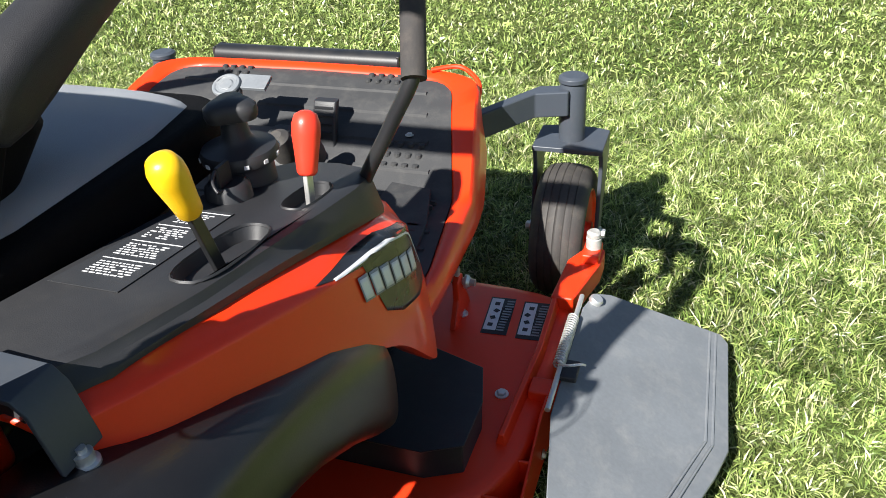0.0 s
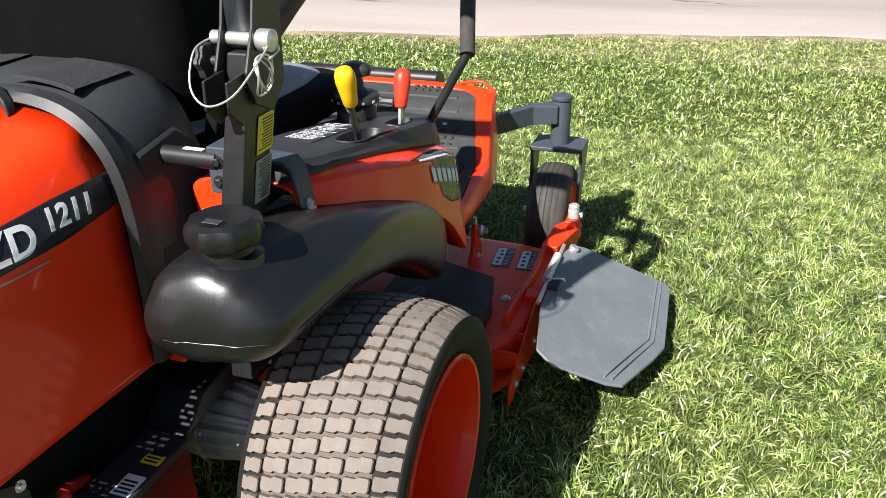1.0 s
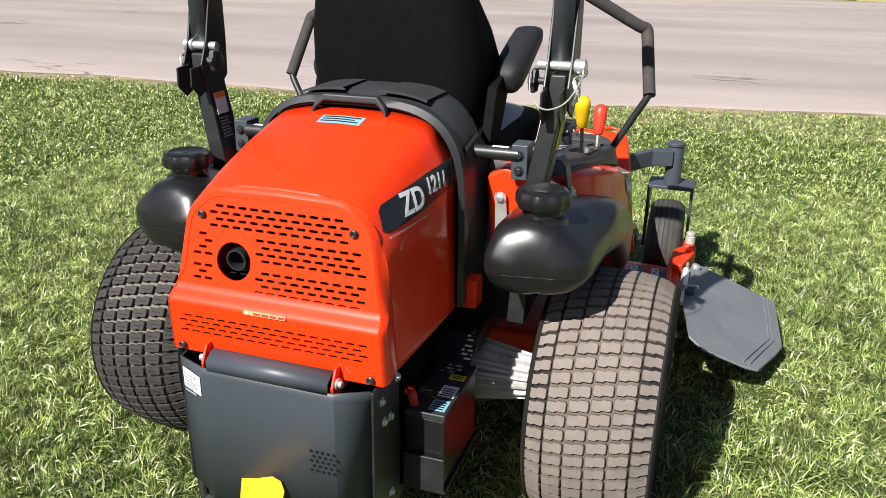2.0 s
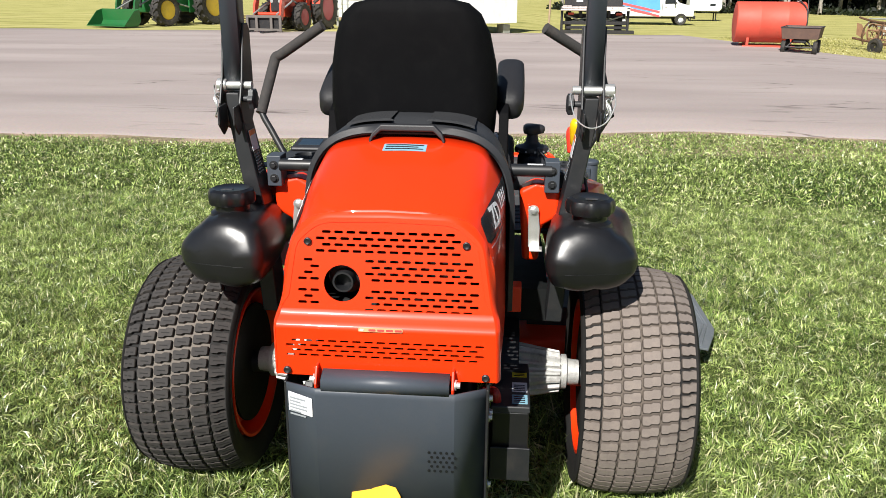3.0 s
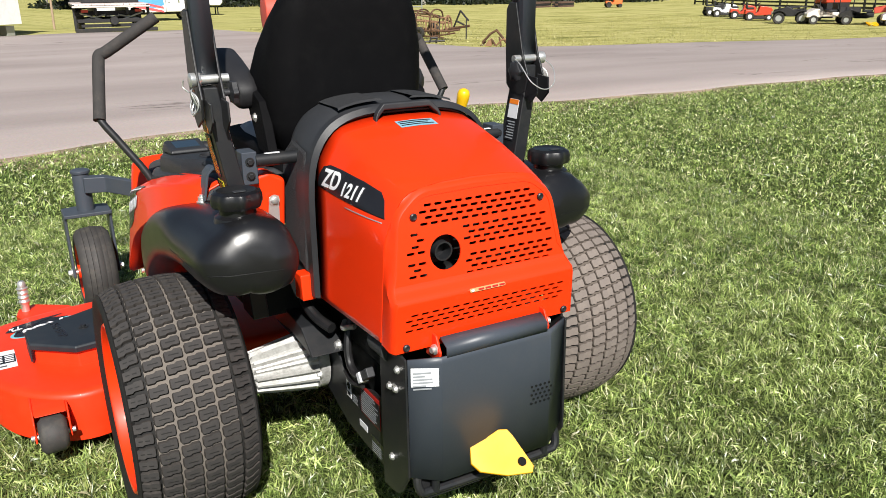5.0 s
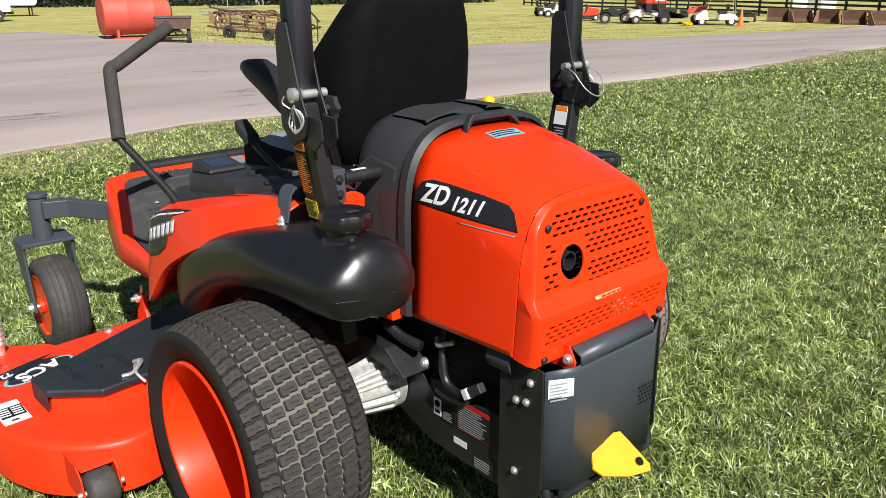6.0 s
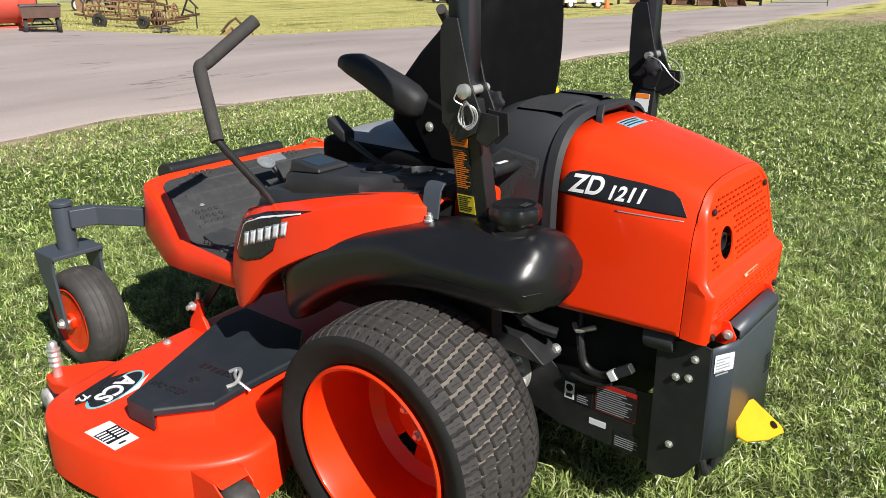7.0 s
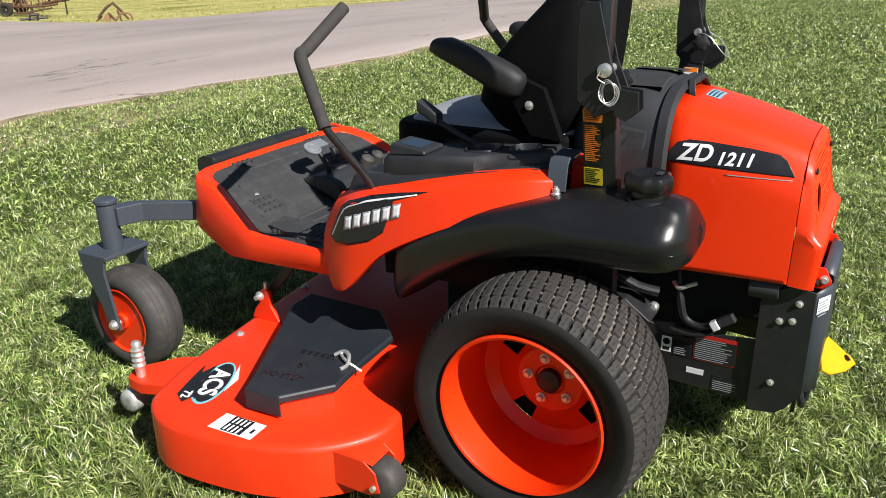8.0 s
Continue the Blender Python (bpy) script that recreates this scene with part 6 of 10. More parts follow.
def oval(a, b, o=(0, 0), n=36):
    k = c + u * o[0] + v * o[1]
    return [tuple(k + u * (a * math.cos(q)) + v * (b * math.sin(q))) for q in [2 * math.pi * i / n for i in range(n)]]


acs = deck_sheet("deck_decal", oval(0.122, 0.050), ZD, TEAL_INK, deck, "oval teal, black and white decal")
deck_sheet("inner_oval", oval(0.112, 0.041, (0.0, 0.002)), ZD + 0.0009, BLACK_INK, acs)
for pts in ([(-0.100, -0.030), (-0.04, -0.068), (0.06, -0.052), (0.10, -0.020), (0.0, -0.040)], [(0.05, 0.050), (-0.02, 0.068), (-0.11, 0.040), (-0.03, 0.048)]):
    deck_sheet("swirl", [tuple(c + u * p + v * q) for p, q in pts], ZD + 0.0018, BLACK_INK if pts[0][0] < 0 else WHITE_INK, acs)
words("lettering", "ACS", 0.082, basis((c.x, c.y, ZD + 0.0034), (u.x, u.y, 0), (v.x, v.y, 0)), WHITE_INK, acs, bold=0.002, shear=0.1)
wedge = deck_sheet("corner_decal", [(-1.026, 0.955), (-1.000, 1.000), (-0.90, 1.035), (-0.832, 1.053), (-0.905, 1.010), (-0.955, 0.968), (-0.985, 0.945)], ZD + 0.003, BLACK_INK, deck, "small black swoosh decal")
words("lettering", "72", 0.038, basis((-0.992, 0.972, ZD + 0.0052), (u.x, u.y, 0), (v.x, v.y, 0)), WHITE_INK, wedge, bold=0.001)
# rails, brackets and bolts on the deck
bm = B()
loft(bm, [[(x - 0.012, y, ZD - 0.002), (x + 0.012, y, ZD - 0.002), (x + 0.006, y, ZD + 0.028), (x - 0.006, y, ZD + 0.028)] for x, y in ((0.700, 1.20), (0.705, 1.0), (0.690, 0.72))])
part("deck_rail", bm, DECK_ORANGE, deck, "orange welded rail", bevel=0.003)
bm = B()
slab(bm, [(0.69, 1.19), (0.745, 1.19), (0.785, 1.36), (0.787, 1.43), (0.74, 1.44), (0.70, 1.36)], "z", 0.20, 0.262)
box(bm, (0.758, 1.390, 0.272), (0.045, 0.08, 0.03))
part("front_bracket", bm, DECK_ORANGE, deck, "orange front corner bracket", bevel=0.006)
bm = B()
lathe(bm, [(0.020, 0.285), (0.020, 0.315), (0.016, 0.317), (0.019, 0.320), (0.019, 0.330), (0.012, 0.336), (0.001, 0.336)], 14, Matrix.Translation((0.760, 1.395, 0)))
part("bracket_bolt", bm, ALUMINIUM, deck, "pale weathered bolt head", angle=40)
bm = B()
box(bm, (0.745, 0.885, 0.238), (0.07, 0.05, 0.03))
part("hinge_lug", bm, DECK_ORANGE, deck, bevel=0.005)
bm = B()
rod(bm, (0.765, 0.80, 0.268), (0.765, 1.20, 0.268), 0.006)
part("hinge_rod", bm, ZINC, deck, "zinc hinge rod")
bm = B()
pts = [(0.762 + 0.012 * math.cos(2 * math.pi * k / 10), 0.93 + 0.00085 * k, 0.274 + 0.012 * math.sin(2 * math.pi * k / 10)) for k in range(210)]
tube(bm, pts, 0.0022, 5)
part("chute_spring", bm, ZINC, deck, "zinc coil spring")
bm = B()
tube(bm, [(0.765, 0.93, 0.280), (0.785, 0.915, 0.292), (0.81, 0.93, 0.288), (0.815, 0.95, 0.270)], 0.0028, 6, 5)
part("spring_end", bm, ZINC, deck)
# chute frame: a steel angle with two ribs behind the flap
bm = B()
slab(bm, [(0.52, 0.10), (0.86, 0.10), (0.86, 0.25), (0.80, 0.255), (0.52, 0.16)], "x", 0.750, 0.756)
box(bm, (0.70, 0.60, 0.19), (0.11, 0.006, 0.06))
box(bm, (0.70, 0.70, 0.19), (0.11, 0.006, 0.06))
part("chute_frame", bm, DECK_ORANGE, deck, "orange chute frame", bevel=0.002)
for y, z in ((0.58, 0.135), (0.66, 0.135), (0.80, 0.14)):
    bm = B()
    bolt_mesh(bm, (0.757, y, z), (1, 0, 0), 0.008, 0.007)
    part("bolt", bm, ZINC, deck)
bm = B()
CH = [(0.772, 1.16), (0.790, 1.235), (0.825, 1.262), (1.095, 1.345), (1.117, 1.325), (1.128, 0.960), (1.104, 0.870), (1.035, 0.672), (0.992, 0.642), (0.850, 0.588), (0.804, 0.610), (0.772, 0.80)]


def chute_z(x, y):
    z = 0.262 - max(0, x - 0.78) * 0.50
    # slight rear bend along a slanting line, shaped in for a shadow's edge
    shade_bend = max(0.0, (0.647 + (x - 0.876) * 0.527 - y) * 0.885)
    return z - 0.05 * max(0, 0.9 - y) * (1.15 - x) * 2 - 0.12 * shade_bend


loft(bm, [[(x, y, chute_z(x, y) - 0.010) for x, y in CH], [(x, y, chute_z(x, y)) for x, y in CH]])
chute = part("discharge_chute", bm, CHUTE_RUBBER, deck, "dusty scuffed grey plastic discharge chute", bevel=0.003)
for a, b in (((1.085, 1.33), (1.093, 0.95)), ((1.070, 1.325), (1.078, 0.95)), ((1.093, 0.95), (1.004, 0.668)), ((1.078, 0.95), (0.984, 0.660))):
    bm = B()
    pts = [Vector((a[0] + (b[0] - a[0]) * k / 8, a[1] + (b[1] - a[1]) * k / 8)) for k in range(9)]
    tube(bm, [(p.x, p.y, chute_z(p.x, p.y) + 0.0005) for p in pts], 0.0030, 6)
    part("chute_rib", bm, CHUTE_RUBBER, chute)
bm = B()
lathe(bm, [(0.014, 0), (0.017, 0.003), (0.017, 0.012), (0.014, 0.016)], 20, axis_m((0.795, 1.205, 0.250), (0.45, 0, 1)))
part("hinge_washer", bm, ZINC, chute, "zinc hinge washer")
bm = B()
slab(bm, [(0.768, 0.90), (0.805, 0.90), (0.805, 0.96), (0.768, 0.96)], "z", 0.258, 0.272)
part("spring_pad", bm, BLACK_PLASTIC, chute, "black spring pad", bevel=0.004)
# bolts on the deck top
for x, y in ((0.490, 1.11), (0.655, 0.86), (0.30, 1.20), (-0.20, 1.17), (-0.62, 1.11)):
    bm = B()
    bolt_mesh(bm, (x, y, ZD), (0, 0, 1), 0.010, 0.009)
    part("bolt", bm, ZINC, deck)
# lift brackets at the deck's front, one each side
for s in (-1, 1):
    bm = B()
    slab(bm, [(1.04, 0.228), (1.17, 0.228), (1.15, 0.27), (1.125, 0.30), (1.12, 0.345), (1.10, 0.355), (1.08, 0.34), (1.08, 0.29)], "x", s * 0.478, s * 0.494)
    lb = part("lift_bracket", bm, DECK_ORANGE, deck, "orange lift bracket", bevel=0.004)
    bm = B()
    rod(bm, (s * 0.455, 1.115, 0.325), (s * 0.525, 1.115, 0.325), 0.009)
    lathe(bm, [(0.017, 0), (0.017, 0.006), (0.012, 0.012)], 16, axis_m((s * 0.50, 1.115, 0.325), (s, 0, 0)))
    rod(bm, (s * 0.486, 1.10, 0.345), (s * 0.486, 1.10, 0.375), 0.007)
    part("lift_pin", bm, ZINC, lb, "zinc lift pin and nut")
    bm = B()
    loft(bm, [sq(s * 0.455, y, z, 0.006, 0.02) for y, z in ((1.12, 0.31), (1.02, 0.42), (0.95, 0.52))])
    part("lift_link", bm, BLACK_STEEL, P, "black lift link", bevel=0.002)
# front-left nose bracket with bolt and small roller
bm = B()
slab(bm, [(-0.74, 1.10), (-0.94, 1.06), (-0.985, 1.19), (-0.975, 1.255), (-0.92, 1.285), (-0.80, 1.205)], "z", 0.165, 0.207)
nose = part("nose_bracket", bm, DECK_ORANGE, deck, "orange nose bracket", bevel=0.006)
bm = B()
lathe(bm, [(0.015, 0.20), (0.015, 0.235)] + [(0.021 if k % 2 else 0.017, 0.238 + 0.009 * k) for k in range(8)] + [(0.015, 0.305), (0.015, 0.322), (0.010, 0.328), (0.001, 0.328)], 18, Matrix.Translation((-0.949, 1.222, 0)))
part("nose_bolt", bm, ZINC, nose, "zinc bolt and nut stack", angle=40)


def roller(x, y, z, r, w, axis, material, label):
    bm = B()
    lathe(bm, [(0.010, -w / 2), (r * 0.75, -w / 2), (r, -w / 3), (r, w / 3), (r * 0.75, w / 2), (0.010, w / 2)], 28, axis_m((x, y, z), axis))
    return part("anti_scalp_roller", bm, material, deck, label, angle=50)


roller(-0.955, 1.270, 0.112, 0.038, 0.06, (1, 0, 0), ALUMINIUM, "grey anti-scalp roller")
for x, y in ((-0.935, 0.310), (0.62, 0.40)):
    z = 0.140
    w = roller(x, y, z, 0.055, 0.078, (1, 0, 0), SMOOTH_RUBBER, "black rubber anti-scalp roller")
    bm = B()
    for k in (-1, 1):
        slab(bm, [(y - 0.018, z - 0.012), (y + 0.02, z - 0.03), (y + 0.13, z - 0.03), (y + 0.13, z + 0.073), (y + 0.030, z + 0.073), (y - 0.005, z + 0.045)], "x", x + k * 0.044, x + k * 0.050)
    slab(bm, [(y + 0.005, z + 0.060), (y + 0.030, z + 0.073), (y + 0.13, z + 0.073), (y + 0.13, z + 0.066), (y + 0.034, z + 0.066)], "x", x - 0.044, x + 0.044)
    part("roller_bracket", bm, DECK_ORANGE, deck, "orange roller bracket", bevel=0.003)
    bm = B()
    rod(bm, (x - 0.060, y, z), (x + 0.060, y, z), 0.008)
    part("roller_bolt", bm, ZINC, w)

# rear guard, frame plates and hitch
guard = new("rear_guard")
guard.parent = P
bm = B()
G = [(-0.222, -0.612), (-0.150, -0.642), (0.155, -0.642), (0.222, -0.606)]
loft(bm, [[(G[0][0], G[0][1], a), (G[1][0], G[1][1], b), (G[2][0], G[2][1], b), (G[3][0], G[3][1], c)] for a, b, c in ((0.285, 0.268, 0.300), (0.57, 0.575, 0.57), (0.590, 0.592, 0.592))], closed=False)
gp = part("guard_plate", bm, GREY_STEEL, guard, "grey painted steel guard plate", angle=4)
mod = gp.modifiers.new("thick", "SOLIDIFY")
mod.thickness = 0.005
bm = B()
loft(bm, [[(-0.137, y, z), (0.143, y, z)] for y, z in ((-0.6425, 0.588), (-0.6425, 0.613), (-0.612, 0.628))], closed=False)
gl = part("guard_lip", bm, GREY_STEEL, guard, "bent upper lip", angle=10)
mod = gl.modifiers.new("thick", "SOLIDIFY")
mod.thickness = 0.005
dots = [(0.100 + 0.013 * i + 0.006 * (j % 2), 0.450 - 0.0115 * j) for j in range(5) for i in range(5)]
for x, z in dots:
    bm = B()
    lathe(bm, [(0.0032, 0), (0.0032, 0.0012)], 10, axis_m((x, -0.6440, z), (0, -1, 0)))
    part("vent_hole", bm, DARK, guard)
bm = B()
W0 = [(-0.2165, -0.6115, 0.571), (-0.1575, -0.6361, 0.567), (-0.1575, -0.6361, 0.522), (-0.2165, -0.6115, 0.524)]
loft(bm, [[(x, y - 0.0045, z) for x, y, z in W0], [(x - 0.0006, y - 0.0055, z) for x, y, z in W0]])
lbl = part("serial_label", bm, WHITE_INK, guard, "pale printed label")
bm = B()
for k in range(6):
    z = 0.560 - 0.008 * k
    w = random.uniform(0.5, 0.9)
    a, b = Vector((-0.213, -0.6195, z)), Vector((-0.162, -0.6408, z))
    b = a + (b - a) * w
    loft(bm, [[(a.x, a.y, z), (b.x, b.y, z), (b.x, b.y, z - 0.0035), (a.x, a.y, z - 0.0035)], [(a.x - 0.0005, a.y - 0.0008, z), (b.x - 0.0005, b.y - 0.0008, z), (b.x - 0.0005, b.y - 0.0008, z - 0.0035), (a.x - 0.0005, a.y - 0.0008, z - 0.0035)]])
part("print", bm, GREY_INK, lbl)
for s in (-1, 1):
    # hinge with orange bracket and bolt
    bm = B()
    slab(bm, [(-0.57, 0.575), (-0.632, 0.575), (-0.638, 0.600), (-0.618, 0.636), (-0.57, 0.640)], "x", s * 0.147, s * 0.153)
    hg = part("hood_hinge", bm, DECK_ORANGE, P, "orange hood hinge bracket", bevel=0.002)
    bm = B()
    lathe(bm, [(0.012, 0), (0.012, 0.005), (0.007, 0.006), (0.007, 0.013), (0.001, 0.013)], 18, axis_m((s * 0.153, -0.618, 0.604), (s, -0.15, 0)))
    part("hinge_bolt", bm, ZINC, hg, "zinc hinge bolt")
    # bolted side plate
    bm = B()
    slab(bm, [(-0.475, 0.195), (-0.475, 0.545), (-0.50, 0.575), (-0.555, 0.600), (-0.610, 0.590), (-0.614, 0.285), (-0.575, 0.225), (-0.55, 0.205)], "x", s * 0.222, s * 0.228)
    sp = part("side_plate", bm, BLACK_STEEL, P, "black bolted side plate", bevel=0.002)
    for y, z in ((-0.573, 0.552), (-0.530, 0.492), (-0.562, 0.498), (-0.53, 0.30), (-0.49, 0.565)):
        bm = B()
        bolt_mesh(bm, (s * 0.228, y, z), (s, 0, 0), 0.0068, 0.007)
        part("bolt", bm, ZINC, sp)
    bm = B()
    slab(bm, [(-0.492, 0.210), (-0.492, 0.415), (-0.38, 0.405), (-0.30, 0.375), (-0.22, 0.372), (-0.14, 0.43), (0.3, 0.46), (0.3, 0.36), (0.02, 0.30), (-0.20, 0.224)], "x", s * 0.205, s * 0.211)
    fp = part("frame_plate", bm, BLACK_STEEL, P, "black steel frame plate with labels", bevel=0.002)
    if s < 0:
        X = -0.2115
        for y0, y1, z0, z1, mt, lb_ in ((-0.245, -0.215, 0.315, 0.365, WHITE_INK, "white warning label"), (-0.30, -0.25, 0.31, 0.355, BLACK_INK, "black warning label"), (-0.43, -0.31, 0.31, 0.395, RED_INK, "red and black warning label"), (-0.345, -0.295, 0.262, 0.280, WHITE_INK, "white part label"), (-0.445, -0.37, 0.222, 0.272, BLACK_INK, "black maker's plate")):
            bm = B()
            slab(bm, [(y0, z0), (y1, z0), (y1, z1), (y0, z1)], "x", X, X - 0.001)
            o = part("label", bm, mt, fp, lb_)
            if mt is not WHITE_INK:
                bm = B()
                z = z0 + 0.005
                while z < z1 - 0.014:
                    w = random.uniform(0.6, 0.95)
                    slab(bm, [(y1 - 0.004, z), (y1 - (y1 - y0) * w, z), (y1 - (y1 - y0) * w, z + 0.0022), (y1 - 0.004, z + 0.0022)], "x", X - 0.0012, X - 0.0016)
                    z += 0.0065
                part("print", bm, GREY_INK, o)
                if mt is RED_INK:
                    bm = B()
                    slab(bm, [(y0 + 0.0015, z0 + 0.0015), (y1 - 0.0015, z0 + 0.0015), (y1 - 0.0015, z1 - 0.012), (y0 + 0.0015, z1 - 0.012)], "x", X - 0.0010, X - 0.0012)
                    part("print_field", bm, BLACK_INK, o)
            elif z1 - z0 > 0.03:
                bm = B()
                lathe(bm, [(0.011, 0), (0.011, 0.0006), (0.007, 0.0006)], 18, axis_m((X - 0.001, (y0 + y1) / 2, z1 - 0.016), (-1, 0, 0)))
                slab(bm, [(y0 + 0.005, z0 + 0.006), (y1 - 0.005, z0 + 0.006), (y1 - 0.005, z0 + 0.016), (y0 + 0.005, z0 + 0.016)], "x", X - 0.0012, X - 0.0018)
                part("print", bm, BLACK_INK, o)
    # transaxle housing with cast ribs
    tx = new("transaxle")
    tx.parent = P
    bm = B()
    ctr = Matrix.Translation((s * 0.215, -0.02, AX + 0.020)) @ Matrix.Rotation(radians(s * 90), 4, "Y")
    n = 64
    rings = []
    for r, h, fin in ((0.087, 0.0, 0), (0.087, 0.026, 0), (0.078, 0.030, 0), (0.076, 0.034, 1), (0.070, 0.075, 1), (0.062, 0.125, 1), (0.053, 0.175, 1), (0.048, 0.206, 1), (0.047, 0.210, 0), (0.051, 0.213, 0), (0.051, 0.226, 0), (0.039, 0.230, 0), (0.036, 0.262, 0)):
        rings.append([ctr @ Vector(((r + (0.013 * fin if k % 4 in (0, 1) else 0)) * math.cos(2 * math.pi * k / n), (r + (0.013 * fin if k % 4 in (0, 1) else 0)) * math.sin(2 * math.pi * k / n), h)) for k in range(n)])
    loft(bm, rings)
    part("housing", bm, ALUMINIUM, tx, "finned cast aluminium transaxle housing", angle=25)
    for k in range(7):
        q = 2 * math.pi * k / 7
        bm = B()
        bolt_mesh(bm, ctr @ Vector((0.078 * math.cos(q), 0.078 * math.sin(q), 0.027)), (s, 0, 0), 0.009, 0.012)
        part("bolt", bm, ZINC, tx)
    bm = B()
    rod(bm, (s * 0.44, 0.0, AX), (s * 0.535, 0.0, AX), 0.032, 20)
    part("axle_shaft", bm, BLACK_STEEL, tx, "dark axle shaft")
    bm = B()
    slab(bm, [(-0.20, 0.44), (-0.12, 0.50), (0.0, 0.51), (0.12, 0.48), (0.12, 0.44), (-0.02, 0.455)], "x", s * 0.20, s * 0.30)
    part("axle_bracket", bm, BLACK_STEEL, tx, "black axle bracket", bevel=0.004)
# hitch
hitch = new("hitch")
hitch.parent = P
bm = B()
HP = [(-0.074, -0.640, 0.338), (-0.015, -0.642, 0.342), (0.030, -0.644, 0.356), (0.060, -0.648, 0.352), (0.075, -0.655, 0.335), (0.098, -0.722, 0.282), (0.085, -0.732, 0.272), (0.01, -0.710, 0.270), (-0.060, -0.672, 0.276), (-0.076, -0.65, 0.29)]
HP = [(-0.076 + (x + 0.074) * 0.76, y, z + 0.006) for x, y, z in HP]
loft(bm, [HP, [(x, y + 0.004, z - 0.005) for x, y, z in HP]])
part("hitch_plate", bm, YELLOW, hitch, "bent yellow painted hitch plate", bevel=0.0015)
bm = B()
lathe(bm, [(0.011, 0), (0.011, 0.0012)], 18, axis_m((0.030, -0.708, 0.2995), (0.1, -0.66, 0.75)))
part("pin_hole", bm, DARK, hitch)
bm = B()
tube(bm, [(-0.20, -0.60, 0.30), (-0.20, -0.615, 0.245), (-0.15, -0.615, 0.232), (0.15, -0.615, 0.232), (0.20, -0.615, 0.245), (0.20, -0.60, 0.30)], 0.011, 10, 4)
tube(bm, [(-0.16, -0.62, 0.235), (-0.16, -0.625, 0.31)], 0.010, 10)
tube(bm, [(0.16, -0.62, 0.235), (0.16, -0.625, 0.31)], 0.010, 10)
part("lower_bar", bm, BLACK_STEEL, P, "black bent lower bar")
bm = B()
slab(bm, [(-0.19, 0.20), (0.19, 0.20), (0.19, 0.30), (-0.19, 0.30)], "y", -0.60, -0.59)
part("rear_crossmember", bm, BLACK_STEEL, P, "black rear crossmember")
# engine bay
bm = B()
box(bm, (0, -0.22, 0.60), (0.36, 0.56, 0.30))
box(bm, (0.02, -0.30, 0.78), (0.30, 0.34, 0.20))
part("engine", bm, DARK, P, "dark engine block", bevel=0.02)
bm = B()
box(bm, (0, 0.1, 0.36), (0.36, 0.9, 0.22))
part("chassis", bm, DARK, P, "dark chassis under the body", bevel=0.02)
bm = B()
slab(bm, [(0.0, 0.50), (0.66, 0.46), (0.66, 0.56), (0.0, 0.60)], "x", -0.38, 0.38)
part("under_floor", bm, DARK, P, "dark underside")
for pts, r, lb_ in (([(-0.24, -0.02, 0.60), (-0.27, -0.08, 0.565), (-0.26, -0.14, 0.53), (-0.24, -0.20, 0.515)], 0.015, "black ribbed hose"), ([(-0.19, -0.24, 0.58), (-0.22, -0.26, 0.50), (-0.225, -0.28, 0.44), (-0.225, -0.33, 0.425), (-0.225, -0.38, 0.455)], 0.011, "black wiring loom"), ([(-0.20, -0.12, 0.62), (-0.235, -0.18, 0.60), (-0.22, -0.26, 0.59)], 0.006, "thin black cable"), ([(-0.225, -0.24, 0.40), (-0.23, -0.30, 0.395), (-0.225, -0.36, 0.41)], 0.006, "thin black cable")):
    bm = B()
    tube(bm, pts, r, 10, 6)
    part("hose", bm, HOSE_RUBBER, P, lb_)
bm = B()
box(bm, (-0.226, -0.395, 0.462), (0.022, 0.045, 0.026), Matrix.Rotation(radians(-35), 3, "X"))
part("connector", bm, BLACK_PLASTIC, P, "black wire connector", bevel=0.003)
bm = B()
box(bm, (-0.228, -0.365, 0.440), (0.024, 0.022, 0.028), Matrix.Rotation(radians(-35), 3, "X"))
part("connector", bm, WHITE_INK, P, "white wire connector", bevel=0.003)
bm = B()
tube(bm, [(-0.215, -0.235, 0.545), (-0.23, -0.255, 0.535), (-0.225, -0.28, 0.545), (-0.215, -0.30, 0.552)], 0.007, 8, 4)
part("fitting", bm, ZINC, P, "zinc pipe fitting")
bm = B()
rod(bm, (-0.21, -0.44, 0.578), (-0.21, -0.52, 0.578), 0.034, 24)
part("filter", bm, GREY_PLASTIC, P, "grey cylindrical filter", bevel=0.004)
for c_, r_ in (((-0.27, -0.06, 0.575), 0.013), ((-0.215, -0.13, 0.44), 0.010), ((-0.215, -0.185, 0.455), 0.010)):
    bm = B()
    bolt_mesh(bm, c_, (-1, 0, 0.1), r_, 0.012)
    part("frame_bolt", bm, ZINC, P, "zinc frame bolt")
for s in (-1, 1):
    bm = B()
    slab(bm, [(-0.16, 0.59), (-0.10, 0.585), (-0.10, 0.66), (-0.15, 0.66)], "x", s * 0.262, s * 0.30)
    part("hood_stop", bm, ORANGE, P, "orange lower body tab", bevel=0.004)
